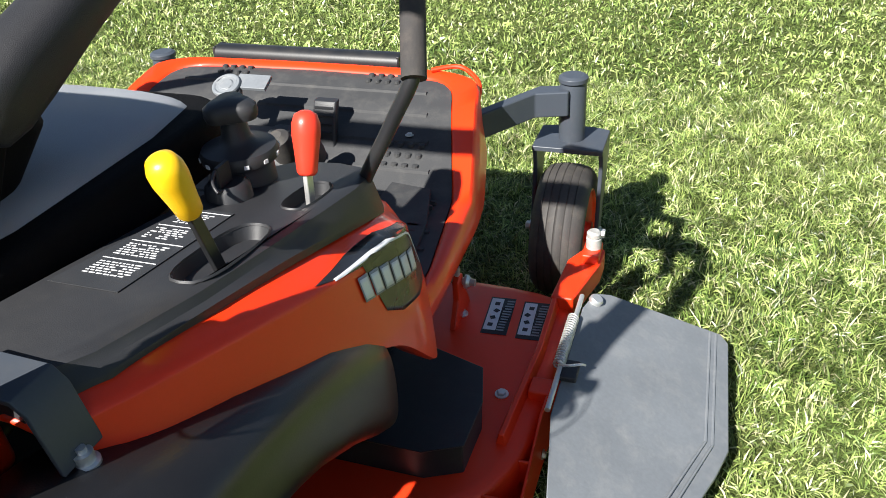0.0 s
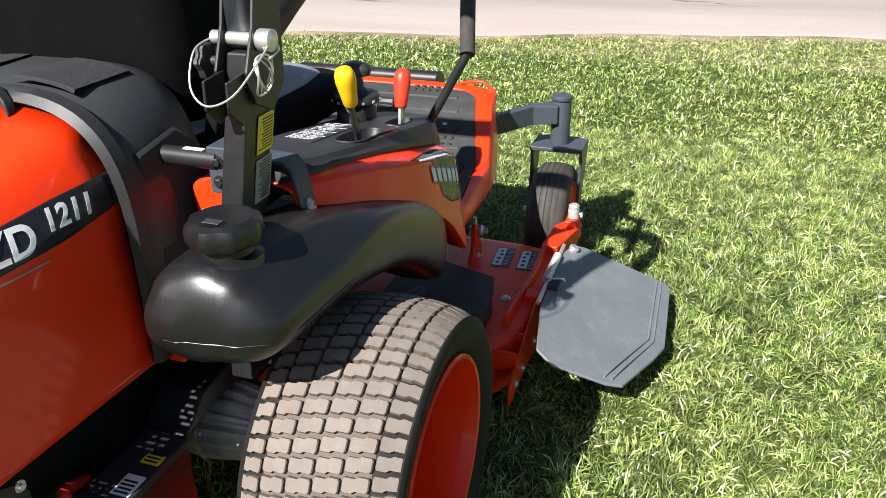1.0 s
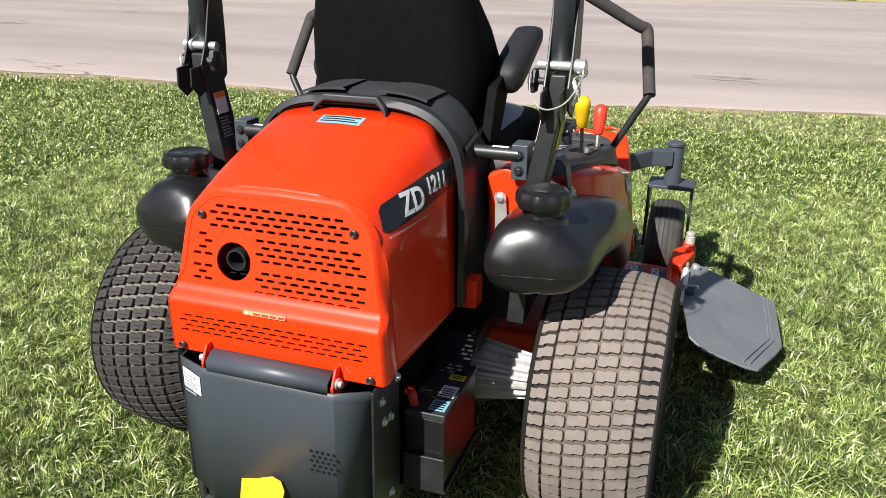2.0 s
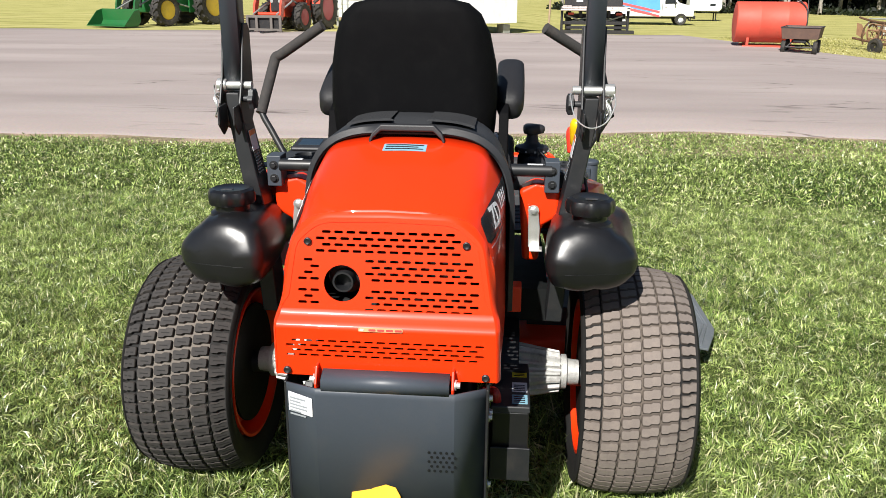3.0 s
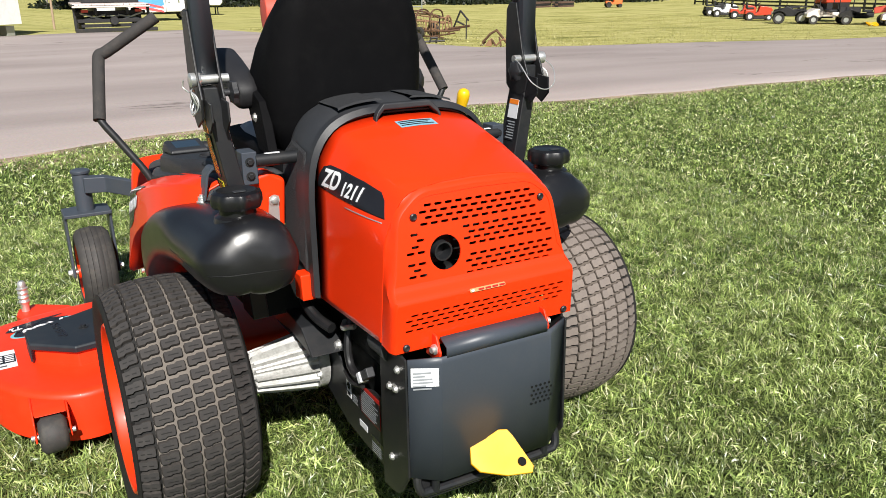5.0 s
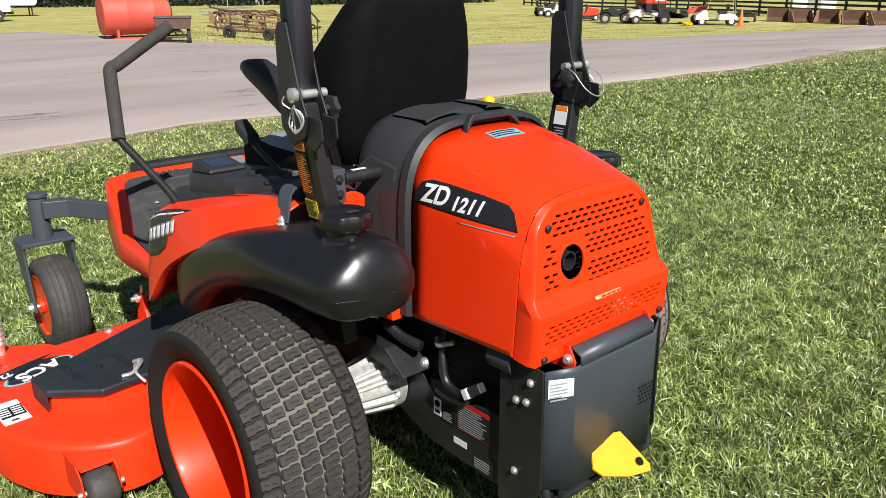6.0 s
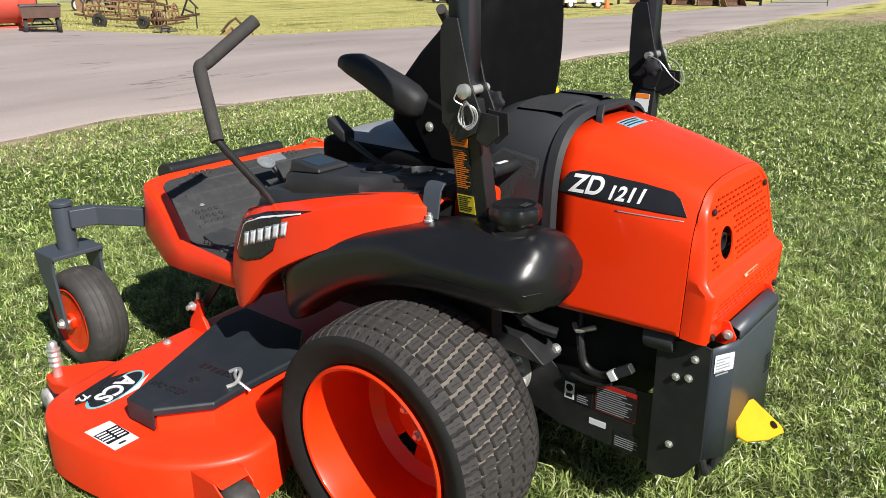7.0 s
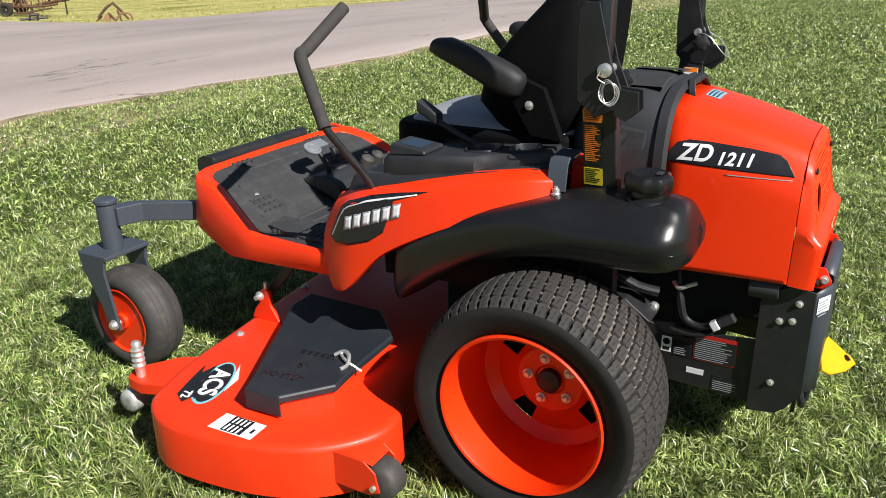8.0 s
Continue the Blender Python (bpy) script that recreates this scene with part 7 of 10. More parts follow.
# battery
bat = new("battery")
bat.parent = P
bm = B()
box(bm, (0.278, -0.335, 0.365), (0.090, 0.235, 0.17))
part("case", bm, TANK_PLASTIC, bat, "black battery case", bevel=0.004)
bm = B()
box(bm, (0.278, -0.335, 0.458), (0.095, 0.240, 0.018))
part("lid", bm, BLACK_PLASTIC, bat, "black battery lid with white print", bevel=0.004)
for y0, w, mt in ((-0.440, 0.045, BLUE_INK), (-0.380, 0.05, WHITE_INK), (-0.300, 0.025, YELLOW_INK)):
    bm = B()
    slab(bm, [(0.281, y0), (0.319, y0), (0.319, y0 + w), (0.281, y0 + w)], "z", 0.4675, 0.4682)
    o = part("label", bm, mt, bat, "printed battery label")
    bm = B()
    for k in range(4):
        slab(bm, [(0.285, y0 + 0.005 + 0.009 * k), (0.313, y0 + 0.005 + 0.009 * k), (0.313, y0 + 0.009 + 0.009 * k), (0.285, y0 + 0.009 + 0.009 * k)], "z", 0.4683, 0.4687)
    part("print", bm, BLACK_INK, o)
bm = B()
tube(bm, [(0.245, -0.43, 0.465), (0.240, -0.43, 0.490), (0.225, -0.41, 0.485), (0.205, -0.35, 0.45)], 0.011, 10, 5)
part("positive_cable", bm, RED_INK, bat, "red terminal boot and cable")
bm = B()
slab(bm, [(-0.466, 0.27), (-0.460, 0.27), (-0.460, 0.36), (-0.466, 0.36)], "x", 0.230, 0.328)
box(bm, (0.27, -0.335, 0.272), (0.12, 0.26, 0.008))
part("battery_tray", bm, BLACK_STEEL, bat, "black battery tray", bevel=0.002)


# ---- the yard and the fields beyond ----
GREEN_PAINT = mat("green_machine_paint", (0.012, 0.12, 0.03), 0.4, 0, 0.1, 3, 60, 0.05, 0.1, 0.2, (0.10, 0.09, 0.06), 0.3)
RIM_YELLOW = mat("yellow_rim_paint", (0.62, 0.42, 0.02), 0.5, 0, 0.12, 4, 60, 0.05, 0.1, 0, (0.25, 0.18, 0.08), 0.4)
RED_PAINT = mat("red_machine_paint", (0.55, 0.055, 0.022), 0.4, 0, 0.12, 3, 60, 0.05, 0.1, 0.2, (0.25, 0.09, 0.05), 0.3)
DEEP_RED = mat("deep_red_rim_paint", (0.30, 0.012, 0.022), 0.45, 0, 0.1, 4, 60, 0.05)
TANK_RED = mat("faded_red_tank_paint", (0.56, 0.075, 0.045), 0.6, 0, 0.12, 2.2, 40, 0.08, 0.1, 0, (0.40, 0.10, 0.06), 0.5)
FIELD_TYRE = mat("field_tyre_rubber", (0.025, 0.024, 0.023), 0.8, 0, 0.25, 5, 90, 0.3, 0.1, 0, (0.16, 0.13, 0.10), 0.5)
IRON = mat("dark_iron", (0.022, 0.022, 0.024), 0.55, 0.2, 0.2, 6, 80, 0.1, 0.1, 0, (0.10, 0.07, 0.05), 0.4)
RUST = mat("rusted_steel", (0.085, 0.043, 0.024), 0.85, 0.1, 0.35, 6, 90, 0.4, 0.1, 0, (0.33, 0.19, 0.10), 0.6)
RUST_PALE = mat("sun_faded_rust", (0.27, 0.155, 0.085), 0.85, 0, 0.3, 7, 90, 0.3, 0.1, 0, (0.17, 0.075, 0.035), 0.6)
GALV = mat("dull_galvanised_steel", (0.42, 0.43, 0.42), 0.5, 0.5, 0.15, 5, 80, 0.1, 0.1)
SIDING = mat("white_painted_siding", (0.80, 0.80, 0.77), 0.55, 0, 0.05, 2.0, 60, 0.08, 0.08, 0, (0.52, 0.49, 0.42), 0.35)
PLANK = mat("weathered_pale_plank", (0.40, 0.29, 0.20), 0.8, 0, 0.2, 3, 60, 0.3, 0.1, 0, (0.22, 0.16, 0.11), 0.5)
BOX_BROWN = mat("brown_wagon_steel", (0.115, 0.070, 0.055), 0.65, 0, 0.2, 4, 80, 0.15, 0.1, 0, (0.24, 0.13, 0.08), 0.45)
BIN_GREEN = mat("green_plastic_bin", (0.05, 0.12, 0.055), 0.5, 0, 0.15, 4, 80, 0.05)
TRUCK_WHITE = mat("white_truck_paint", (0.80, 0.81, 0.82), 0.35, 0, 0.03, 2, 60, 0.02, 0.05, 0.3)
TRUCK_BLUE = mat("sky_blue_livery", (0.10, 0.34, 0.66), 0.4, 0, 0.3, 1.3, 40, 0.02, 0.05, 0.3)
TRUCK_RED = mat("pink_red_livery", (0.70, 0.10, 0.11), 0.4, 0, 0.1, 2, 60, 0.02)
SMOKED = mat("dark_window_glass", (0.02, 0.025, 0.03), 0.12, 0, 0.1, 3, 60, 0.0)
DECK_PALE = mat("pale_pink_deck_paint", (0.66, 0.57, 0.53), 0.6, 0, 0.1, 3, 60, 0.08, 0.1, 0, (0.45, 0.37, 0.32), 0.4)
CREAM = mat("cream_plastic_body", (0.74, 0.66, 0.58), 0.45, 0, 0.06, 3, 60, 0.03)
CONE_ORANGE = mat("traffic_cone_orange", (0.85, 0.17, 0.04), 0.5, 0, 0.06, 4, 60, 0.03)
FORK_GREY = mat("worn_grey_fork_steel", (0.13, 0.115, 0.105), 0.65, 0, 0.25, 6, 80, 0.15, 0.1, 0, (0.22, 0.16, 0.12), 0.4)
FENCE_BLACK = mat("black_fence_paint", (0.012, 0.014, 0.013), 0.6, 0, 0.25, 4, 60, 0.2, 0.1, 0, (0.06, 0.05, 0.04), 0.3)


def at(x, y, turn=0.0):
    return tuple(lie(x, y)), turn


def yard_thing(name, label, category, x, y, turn=0.0, group=""):
    return thing(name, label, category, tuple(lie(x, y)), turn, group)


def wheel(parent, c, R, w, rim_mat, side=1, lug=0, name="wheel", dish=0.58):
    """A wheel that rolls along y, its outer face along side."""
    ob = new(name)
    ob.parent = parent
    ob.matrix_basis = pose(*c)
    ring = Matrix.Rotation(radians(90), 4, "Y")
    h = w / 2
    bm = B()
    lathe(bm, [(R * dish, -h * 0.8), (R * (dish + 0.12), -h), (R * 0.92, -h), (R * 0.985, -h * 0.7), (R, 0), (R * 0.985, h * 0.7), (R * 0.92, h), (R * (dish + 0.12), h), (R * dish, h * 0.8)], 30, ring, close=True)
    tyre = part("tyre", bm, FIELD_TYRE, ob, angle=50)
    bm = B()
    s = side
    lathe(bm, [(R * dish * 1.02, s * h * 0.85), (R * dish * 0.94, s * h * 0.85), (R * dish * 0.86, s * h * 0.35), (R * 0.26, s * h * 0.2), (R * 0.2, s * h * 0.45), (R * 0.02, s * h * 0.45)], 24, ring)
    part("rim", bm, rim_mat, ob, angle=40)
    if lug:
        bm = B()
        for k in range(lug):
            for sd in (-1, 1):
                a = 2 * math.pi * (k + 0.5 * (sd > 0)) / lug
                rot = Matrix.Rotation(a, 3, "X") @ Matrix.Rotation(sd * radians(38), 3, "Z")
                p = Matrix.Rotation(a, 3, "X") @ Vector((sd * h * 0.5, 0, R * 1.0))
                box(bm, p, (h * 1.25, R * 0.075, R * 0.085), rot)
        part("tread", bm, FIELD_TYRE, tyre, angle=30)
    return ob


def solid(name, parent, material, *boxes, bevel=0.01, label=""):
    bm = B()
    for c, s in boxes:
        box(bm, c, s)
    return part(name, bm, material, parent, label, bevel=bevel, segs=1)


def bars(name, parent, material, *lines, r=0.03, n=8, label=""):
    bm = B()
    for a, b in lines:
        rod(bm, a, b, r, n)
    return part(name, bm, material, parent, label)


def tractor(name, label, x, y, turn, paint, rim, R, r, track, base, attach):
    """A tractor with a front loader; its nose points along -y."""
    t = yard_thing(name, label, "tractor", x, y, turn)
    for s in (-1, 1):
        wheel(t, (s * track / 2, 0, R), R, R * 0.55, rim, s, 18, "rear_wheel")
        wheel(t, (s * track * 0.47, -base, r), r, r * 0.62, rim, s, 14, "front_wheel")
    bm = B()
    slab(bm, [(0.55, R * 0.6), (-base - 0.55, R * 0.62), (-base - 0.62, R * 0.95), (-base - 0.5, R * 1.62), (-0.75, R * 1.85), (-0.55, R * 1.3), (0.55, R * 1.3)], "x", -0.30, 0.30)
    part("body", bm, paint, t, bevel=0.05)
    solid("front_grille", t, IRON, ((0, -base - 0.63, R * 1.15), (0.40, 0.05, R * 0.5)))
    solid("chassis", t, IRON, ((0, -base * 0.5, R * 0.62), (0.36, base * 1.2, 0.28)), ((0, 0, R), (track * 0.8, 0.24, 0.24)), ((0, -base, r), (track * 0.8, 0.16, 0.16)), bevel=0.02)
    for s in (-1, 1):
        bm = B()
        ring = [(0.15 + (R + 0.08) * math.cos(radians(a)) * 0.9 - 0.15, R + (R + 0.08) * math.sin(radians(a))) for a in range(20, 171, 15)]
        inner = [(p[0] * 0.94, R + (p[1] - R) * 0.94) for p in ring]
        slab(bm, ring + inner[::-1], "x", s * (track / 2 - R * 0.3), s * (track / 2 + R * 0.26))
        part("fender", bm, paint, t)
    solid("seat", t, BLACK_PLASTIC, ((0, 0.1, R * 1.42), (0.5, 0.5, 0.14)), ((0, 0.36, R * 1.8), (0.5, 0.12, 0.5)), bevel=0.03)
    bars("roll_frame", t, IRON, ((-0.5, 0.45, R), (-0.5, 0.5, R * 2.7)), ((0.5, 0.45, R), (0.5, 0.5, R * 2.7)), ((-0.5, 0.5, R * 2.7), (0.5, 0.5, R * 2.7)), r=0.045)
    lamp_y = -base - 0.6
    for s in (-1, 1):
        bm = B()
        lathe(bm, [(0.07, 0), (0.075, 0.04), (0.06, 0.06), (0.002, 0.06)], 12, axis_m((s * 0.16, lamp_y, R * 1.32), (0, -1, 0)))
        part("headlight", bm, GALV, t)
    # loader: uprights, arms, cross tube, rams
    nose = -base - 1.5
    for s in (-1, 1):
        bm = B()
        slab(bm, [(-0.95, R * 1.75), (-0.75, R * 1.9), (-base - 0.75, R * 1.95), (nose + 0.30, 0.42), (nose + 0.14, 0.42), (nose + 0.22, 0.9), (-base - 1.0, R * 2.0), (-base - 0.8, R * 2.15), (-0.8, R * 2.05)], "x", s * 0.52 - 0.045, s * 0.52 + 0.045)
        part("loader_arm", bm, paint, t, bevel=0.012, segs=1)
        solid("loader_upright", t, paint, ((s * 0.52, -0.85, R * 1.15), (0.10, 0.22, R * 1.1)))
        bars("loader_ram", t, GALV, ((s * 0.52, -0.95, R * 0.85), (s * 0.52, -base - 0.4, R * 1.38)), ((s * 0.46, -base - 0.2, R * 1.35), (s * 0.46, nose + 0.05, 0.62)), r=0.032)
    bars("loader_cross_tube", t, paint, ((-0.52, nose + 0.35, 0.62), (0.52, nose + 0.35, 0.62)), r=0.07, n=12)
    if attach == "frame":
        f = new("fork_frame")
        f.parent = t
        f.matrix_basis = pose(0, nose, 0)
        for z in (0.10, 0.55):
            solid("rail", f, FORK_GREY, ((0, -0.06, z), (1.35, 0.05, 0.09)), bevel=0.005)
        for px in (-0.65, -0.28, 0.30, 0.65):
            solid("upright", f, FORK_GREY, ((px, -0.06, 0.30), (0.10, 0.06, 0.50)), bevel=0.005)
        solid("backplate", f, IRON, ((0, 0.03, 0.32), (1.30, 0.03, 0.40)), bevel=0.003)
        for px in (-0.45, 0.45):
            solid("tine", f, IRON, ((px, -0.55, 0.06), (0.11, 1.0, 0.045)), bevel=0.005)
    else:
        bm = B()
        prof = [(nose - 0.85, 0.06), (nose - 0.15, 0.06), (nose, 0.25), (nose - 0.02, 0.70), (nose - 0.06, 0.70), (nose - 0.05, 0.27), (nose - 0.17, 0.10), (nose - 0.85, 0.09)]
        slab(bm, prof, "x", -1.05, 1.05)
        for s in (-1, 1):
            slab(bm, [prof[0], prof[1], prof[2], prof[3], (nose - 0.3, 0.62)], "x", s * 1.05, s * 1.08)
        part("bucket", bm, paint, t, bevel=0.006, segs=1)
    return t


tractor("tractor", "red compact tractor with front loader and grey fork frame", -7.75, 29.3, -13, RED_PAINT, DEEP_RED, 0.80, 0.50, 1.45, 1.75, "frame")
tractor("tractor", "large green tractor with yellow rims and front loader", -13.6, 33.0, -24, GREEN_PAINT, RIM_YELLOW, 0.86, 0.64, 1.75, 2.55, "bucket")


def hay_tedder(x, y):
    t = yard_thing("hay_tedder", "small green and white striped field implement", "implement", x, y, 15)
    bars("frame", t, GREEN_PAINT, ((-0.9, 0, 0.45), (0.9, 0, 0.45)), ((0, 0, 0.45), (0, 0.9, 0.5)), r=0.05)
    for k in range(7):
        bars("tine_arm", t, RIM_YELLOW if k % 2 else TRUCK_WHITE, ((-0.8 + 0.26 * k, -0.05, 0.5), (-0.62 + 0.26 * k, -0.3, 0.08)), r=0.025, n=6)
    for s in (-1, 1):
        wheel(t, (s * 0.6, 0.3, 0.2), 0.2, 0.12, RIM_YELLOW, s)


hay_tedder(-12.9, 33.5)
sw = yard_thing("stacked_frames", "yellow beam laid on a stack of rusty frames", "scrap", -11.0, 31.5, 4)
solid("beam", sw, RIM_YELLOW, ((-0.55, 0.2, 0.34), (1.0, 0.10, 0.05)))
for k in range(4):
    solid("rail", sw, RUST, ((0.35, 0, 0.10 + 0.10 * k), (1.0, 0.05, 0.04)), bevel=0.004)
for px in (-0.9, -0.1, 0.8):
    solid("post", sw, RUST, ((px, 0.05, 0.20), (0.05, 0.05, 0.40)), bevel=0.004)


# white lap-sided shed on blocks, its long side slanting towards the yard
def shed():
    a, b = Vector((-9.2, 35.3, 0)), Vector((-2.05, 25.6, 0))
    u = (b - a).normalized()
    L = (b - a).length
    s = thing("shed", "white lap-sided shed raised on blocks above dark shade", "shed", tuple(a), math.degrees(math.atan2(u.y, u.x)))
    W, z0, H = 3.0, 0.36, 2.45
    w = part("wall", slab(B(), [(0.03, z0), (0.03, z0 + H), (W, z0 + H), (W, z0)], "x", 0.02, L - 0.02), SIDING, s)
    for k in range(14):
        z = z0 + k * 0.175
        bm = B()
        slab(bm, [(-0.012, z), (0.028, z), (0.028, z + 0.18), (0.010, z + 0.18)], "x", 0, L)
        part("siding_board", bm, SIDING, w)
    for px in (0.04, L * 0.36, L * 0.62, L - 0.04):
        solid("batten", s, GALV, ((px, -0.04, z0 + 1.0), (0.07, 0.05, 2.4)), bevel=0.004)
    bm = B()
    slab(bm, [(-0.25, z0 + H), (W / 2, z0 + H + 0.7), (W + 0.25, z0 + H), (W + 0.25, z0 + H + 0.08), (W / 2, z0 + H + 0.78), (-0.25, z0 + H + 0.08)], "x", -0.2, L + 0.2)
    part("roof", bm, GALV, s)
    bm = B()
    slab(bm, [(0.03, z0 + H), (W, z0 + H), (W / 2, z0 + H + 0.69)], "x", 0.02, L - 0.02)
    part("gable", bm, SIDING, s)
    solid("sill_beam", s, PLANK, ((L / 2, 0.03, z0 - 0.055), (L, 0.10, 0.10)), label="weathered pale sill plank")
    for px in (0.4, L * 0.33, L * 0.66, L - 0.4):
        for py in (0.2, W - 0.3):
            solid("block", s, GALV, ((px, py, 0.153), (0.4, 0.3, 0.305)))
    for px in (L * 0.33,):
        bars("pipe_post", s, GALV, ((px, -0.35, 0), (px, -0.35, 2.2)), r=0.05, n=10)


shed()
gp = thing("plank", "pale orange board lying on the asphalt", "board", (-3.4, 26.2, 0.024), -30)
solid("board", gp, PLANK, ((0, 0, 0.03), (1.3, 0.2, 0.06)))

im = yard_thing("implement_head", "black implement head with a yellow mark", "implement", -5.3, 27.2, 10)
bm = B()
slab(bm, [(-0.34, 0.20), (-0.10, 0.14), (0.16, 0.16), (0.26, 0.34), (0.18, 0.56), (0.05, 0.62), (0.02, 0.74), (-0.10, 0.70), (-0.16, 0.58), (-0.30, 0.50)], "y", -0.16, 0.16)
part("housing", bm, IRON, im, bevel=0.04)
bm = B()
lathe(bm, [(0.20, -0.06), (0.23, 0.0), (0.20, 0.06), (0.06, 0.08), (0.06, -0.08)], 20, axis_m((-0.26, -0.12, 0.26), (0.3, 1, 0)), close=True)
part("drum", bm, FIELD_TYRE, im)
solid("yellow_mark", im, RIM_YELLOW, ((0.10, -0.175, 0.42), (0.07, 0.012, 0.22)), bevel=0.003)
for a_, b_ in (((0.22, -0.1, 0.5), (0.40, -0.15, 0.02)), ((0.40, -0.15, 0.02), (0.36, -0.1, 0.62)), ((-0.30, 0.1, 0.4), (-0.42, 0.15, 0.02)), ((0.20, 0.1, 0.5), (0.40, 0.15, 0.02)), ((0.02, 0, 0.70), (0.34, -0.08, 0.60))):
    bars("strut", im, IRON, (a_, b_), r=0.026)
solid("foot_plate", im, GALV, ((0.42, -0.15, 0.015), (0.4, 0.16, 0.03)), bevel=0.003)

gb = yard_thing("bin", "green plastic bin on a low metal stand", "bin", -2.3, 27.6, 8)
bm = B()
loft(bm, [[(sx * w, sy * w, z) for sx, sy in ((-1, -1), (1, -1), (1, 1), (-1, 1))] for w, z in ((0.28, 0.28), (0.36, 0.86), (0.39, 0.86), (0.39, 0.90), (0.35, 0.90), (0.27, 0.31))])
part("tub", bm, BIN_GREEN, gb, bevel=0.02)
bars("stand", gb, IRON, *[((sx * 0.33, sy * 0.3, 0), (sx * 0.33, sy * 0.3, 0.88)) for sx in (-1, 1) for sy in (-1, 1)], ((-0.33, -0.3, 0.27), (0.33, -0.3, 0.27)), ((-0.33, 0.3, 0.27), (0.33, 0.3, 0.27)), r=0.022)
solid("base_block", gb, RIM_YELLOW, ((-0.05, -0.12, 0.07), (0.5, 0.3, 0.14)))
for pz in (0.9,):
    solid("lid", gb, BIN_GREEN, ((0, 0.05, pz + 0.02), (0.8, 0.7, 0.04)), bevel=0.015)
# slim posts in the grass
for px, py in ((1.55, 31.5), (-1.0, 30.6)):
    ps = yard_thing("post", "thin pale wooden post standing in grass", "post", px, py, 0, "thin posts")
    bars("shaft", ps, PLANK, ((0, 0, -0.05), (0.03, 0, 1.9)), r=0.045, n=8)


def flatbed(x, y, turn):
    t = yard_thing("flatbed_trailer", "flatbed trailer with pale deck and black undercarriage", "trailer", x, y, turn)
    deck = solid("deck_frame", t, IRON, ((0, 2.2, 0.83), (2.40, 4.6, 0.05)), bevel=0.01)
    for k in range(12):
        solid("deck_board", deck, DECK_PALE, ((-1.10 + 0.2 * k, 2.2, 0.885), (0.19, 4.6, 0.05)), bevel=0.006)
    solid("tail_ramp", t, DECK_PALE, ((0, -0.24, 0.82), (2.45, 0.36, 0.06)), bevel=0.02)
    for s in (-1, 1):
        solid("chassis_rail", t, IRON, ((s * 0.5, 2.3, 0.66), (0.10, 4.8, 0.22)))
        solid("side_post", t, IRON, ((s * 1.17, -0.05, 0.46), (0.09, 0.12, 0.86)))
        solid("tail_light", t, RED_PAINT, ((s * 0.85, -0.10, 0.68), (0.22, 0.05, 0.09)))
        wheel(t, (s * 0.95, 1.6, 0.36), 0.36, 0.22, GALV, s)
        wheel(t, (s * 0.95, 2.5, 0.36), 0.36, 0.22, GALV, s)
        bars("brace", t, GALV, ((s * 1.1, 0.1, 0.35), (s * 0.2, 0.15, 0.55)), ((s * 1.0, 0.05, 0.62), (s * 0.3, 0.05, 0.38)), r=0.03)
    for yy in (1.6, 2.5):
        bars("axle", t, IRON, ((-0.95, yy, 0.36), (0.95, yy, 0.36)), r=0.06)
    solid("cross_member", t, IRON, ((0, 0.05, 0.36), (2.3, 0.10, 0.12)), ((0, 0.3, 0.60), (2.2, 0.1, 0.16)))
    bm = B()
    lathe(bm, [(0.13, -0.14), (0.15, 0), (0.13, 0.14)], 14, axis_m((0.05, -0.1, 0.36), (0, 1, 0)))
    part("winch_drum", bm, IRON, t)
    solid("ground_beam", t, IRON, ((0.1, -0.18, 0.06), (2.6, 0.30, 0.12)), ((0.1, 0.1, 0.2), (2.2, 0.2, 0.1)))
    solid("headboard", t, IRON, ((0, 4.4, 1.35), (2.3, 0.08, 0.9)))
    solid("cargo_crate", t, IRON, ((0.1, 2.2, 1.19), (1.9, 1.4, 0.55)), bevel=0.03)
    solid("cargo_tag", t, TRUCK_WHITE, ((-0.55, 1.49, 1.20), (0.24, 0.02, 0.26)), bevel=0.004)


flatbed(3.15, 27.9, -4)


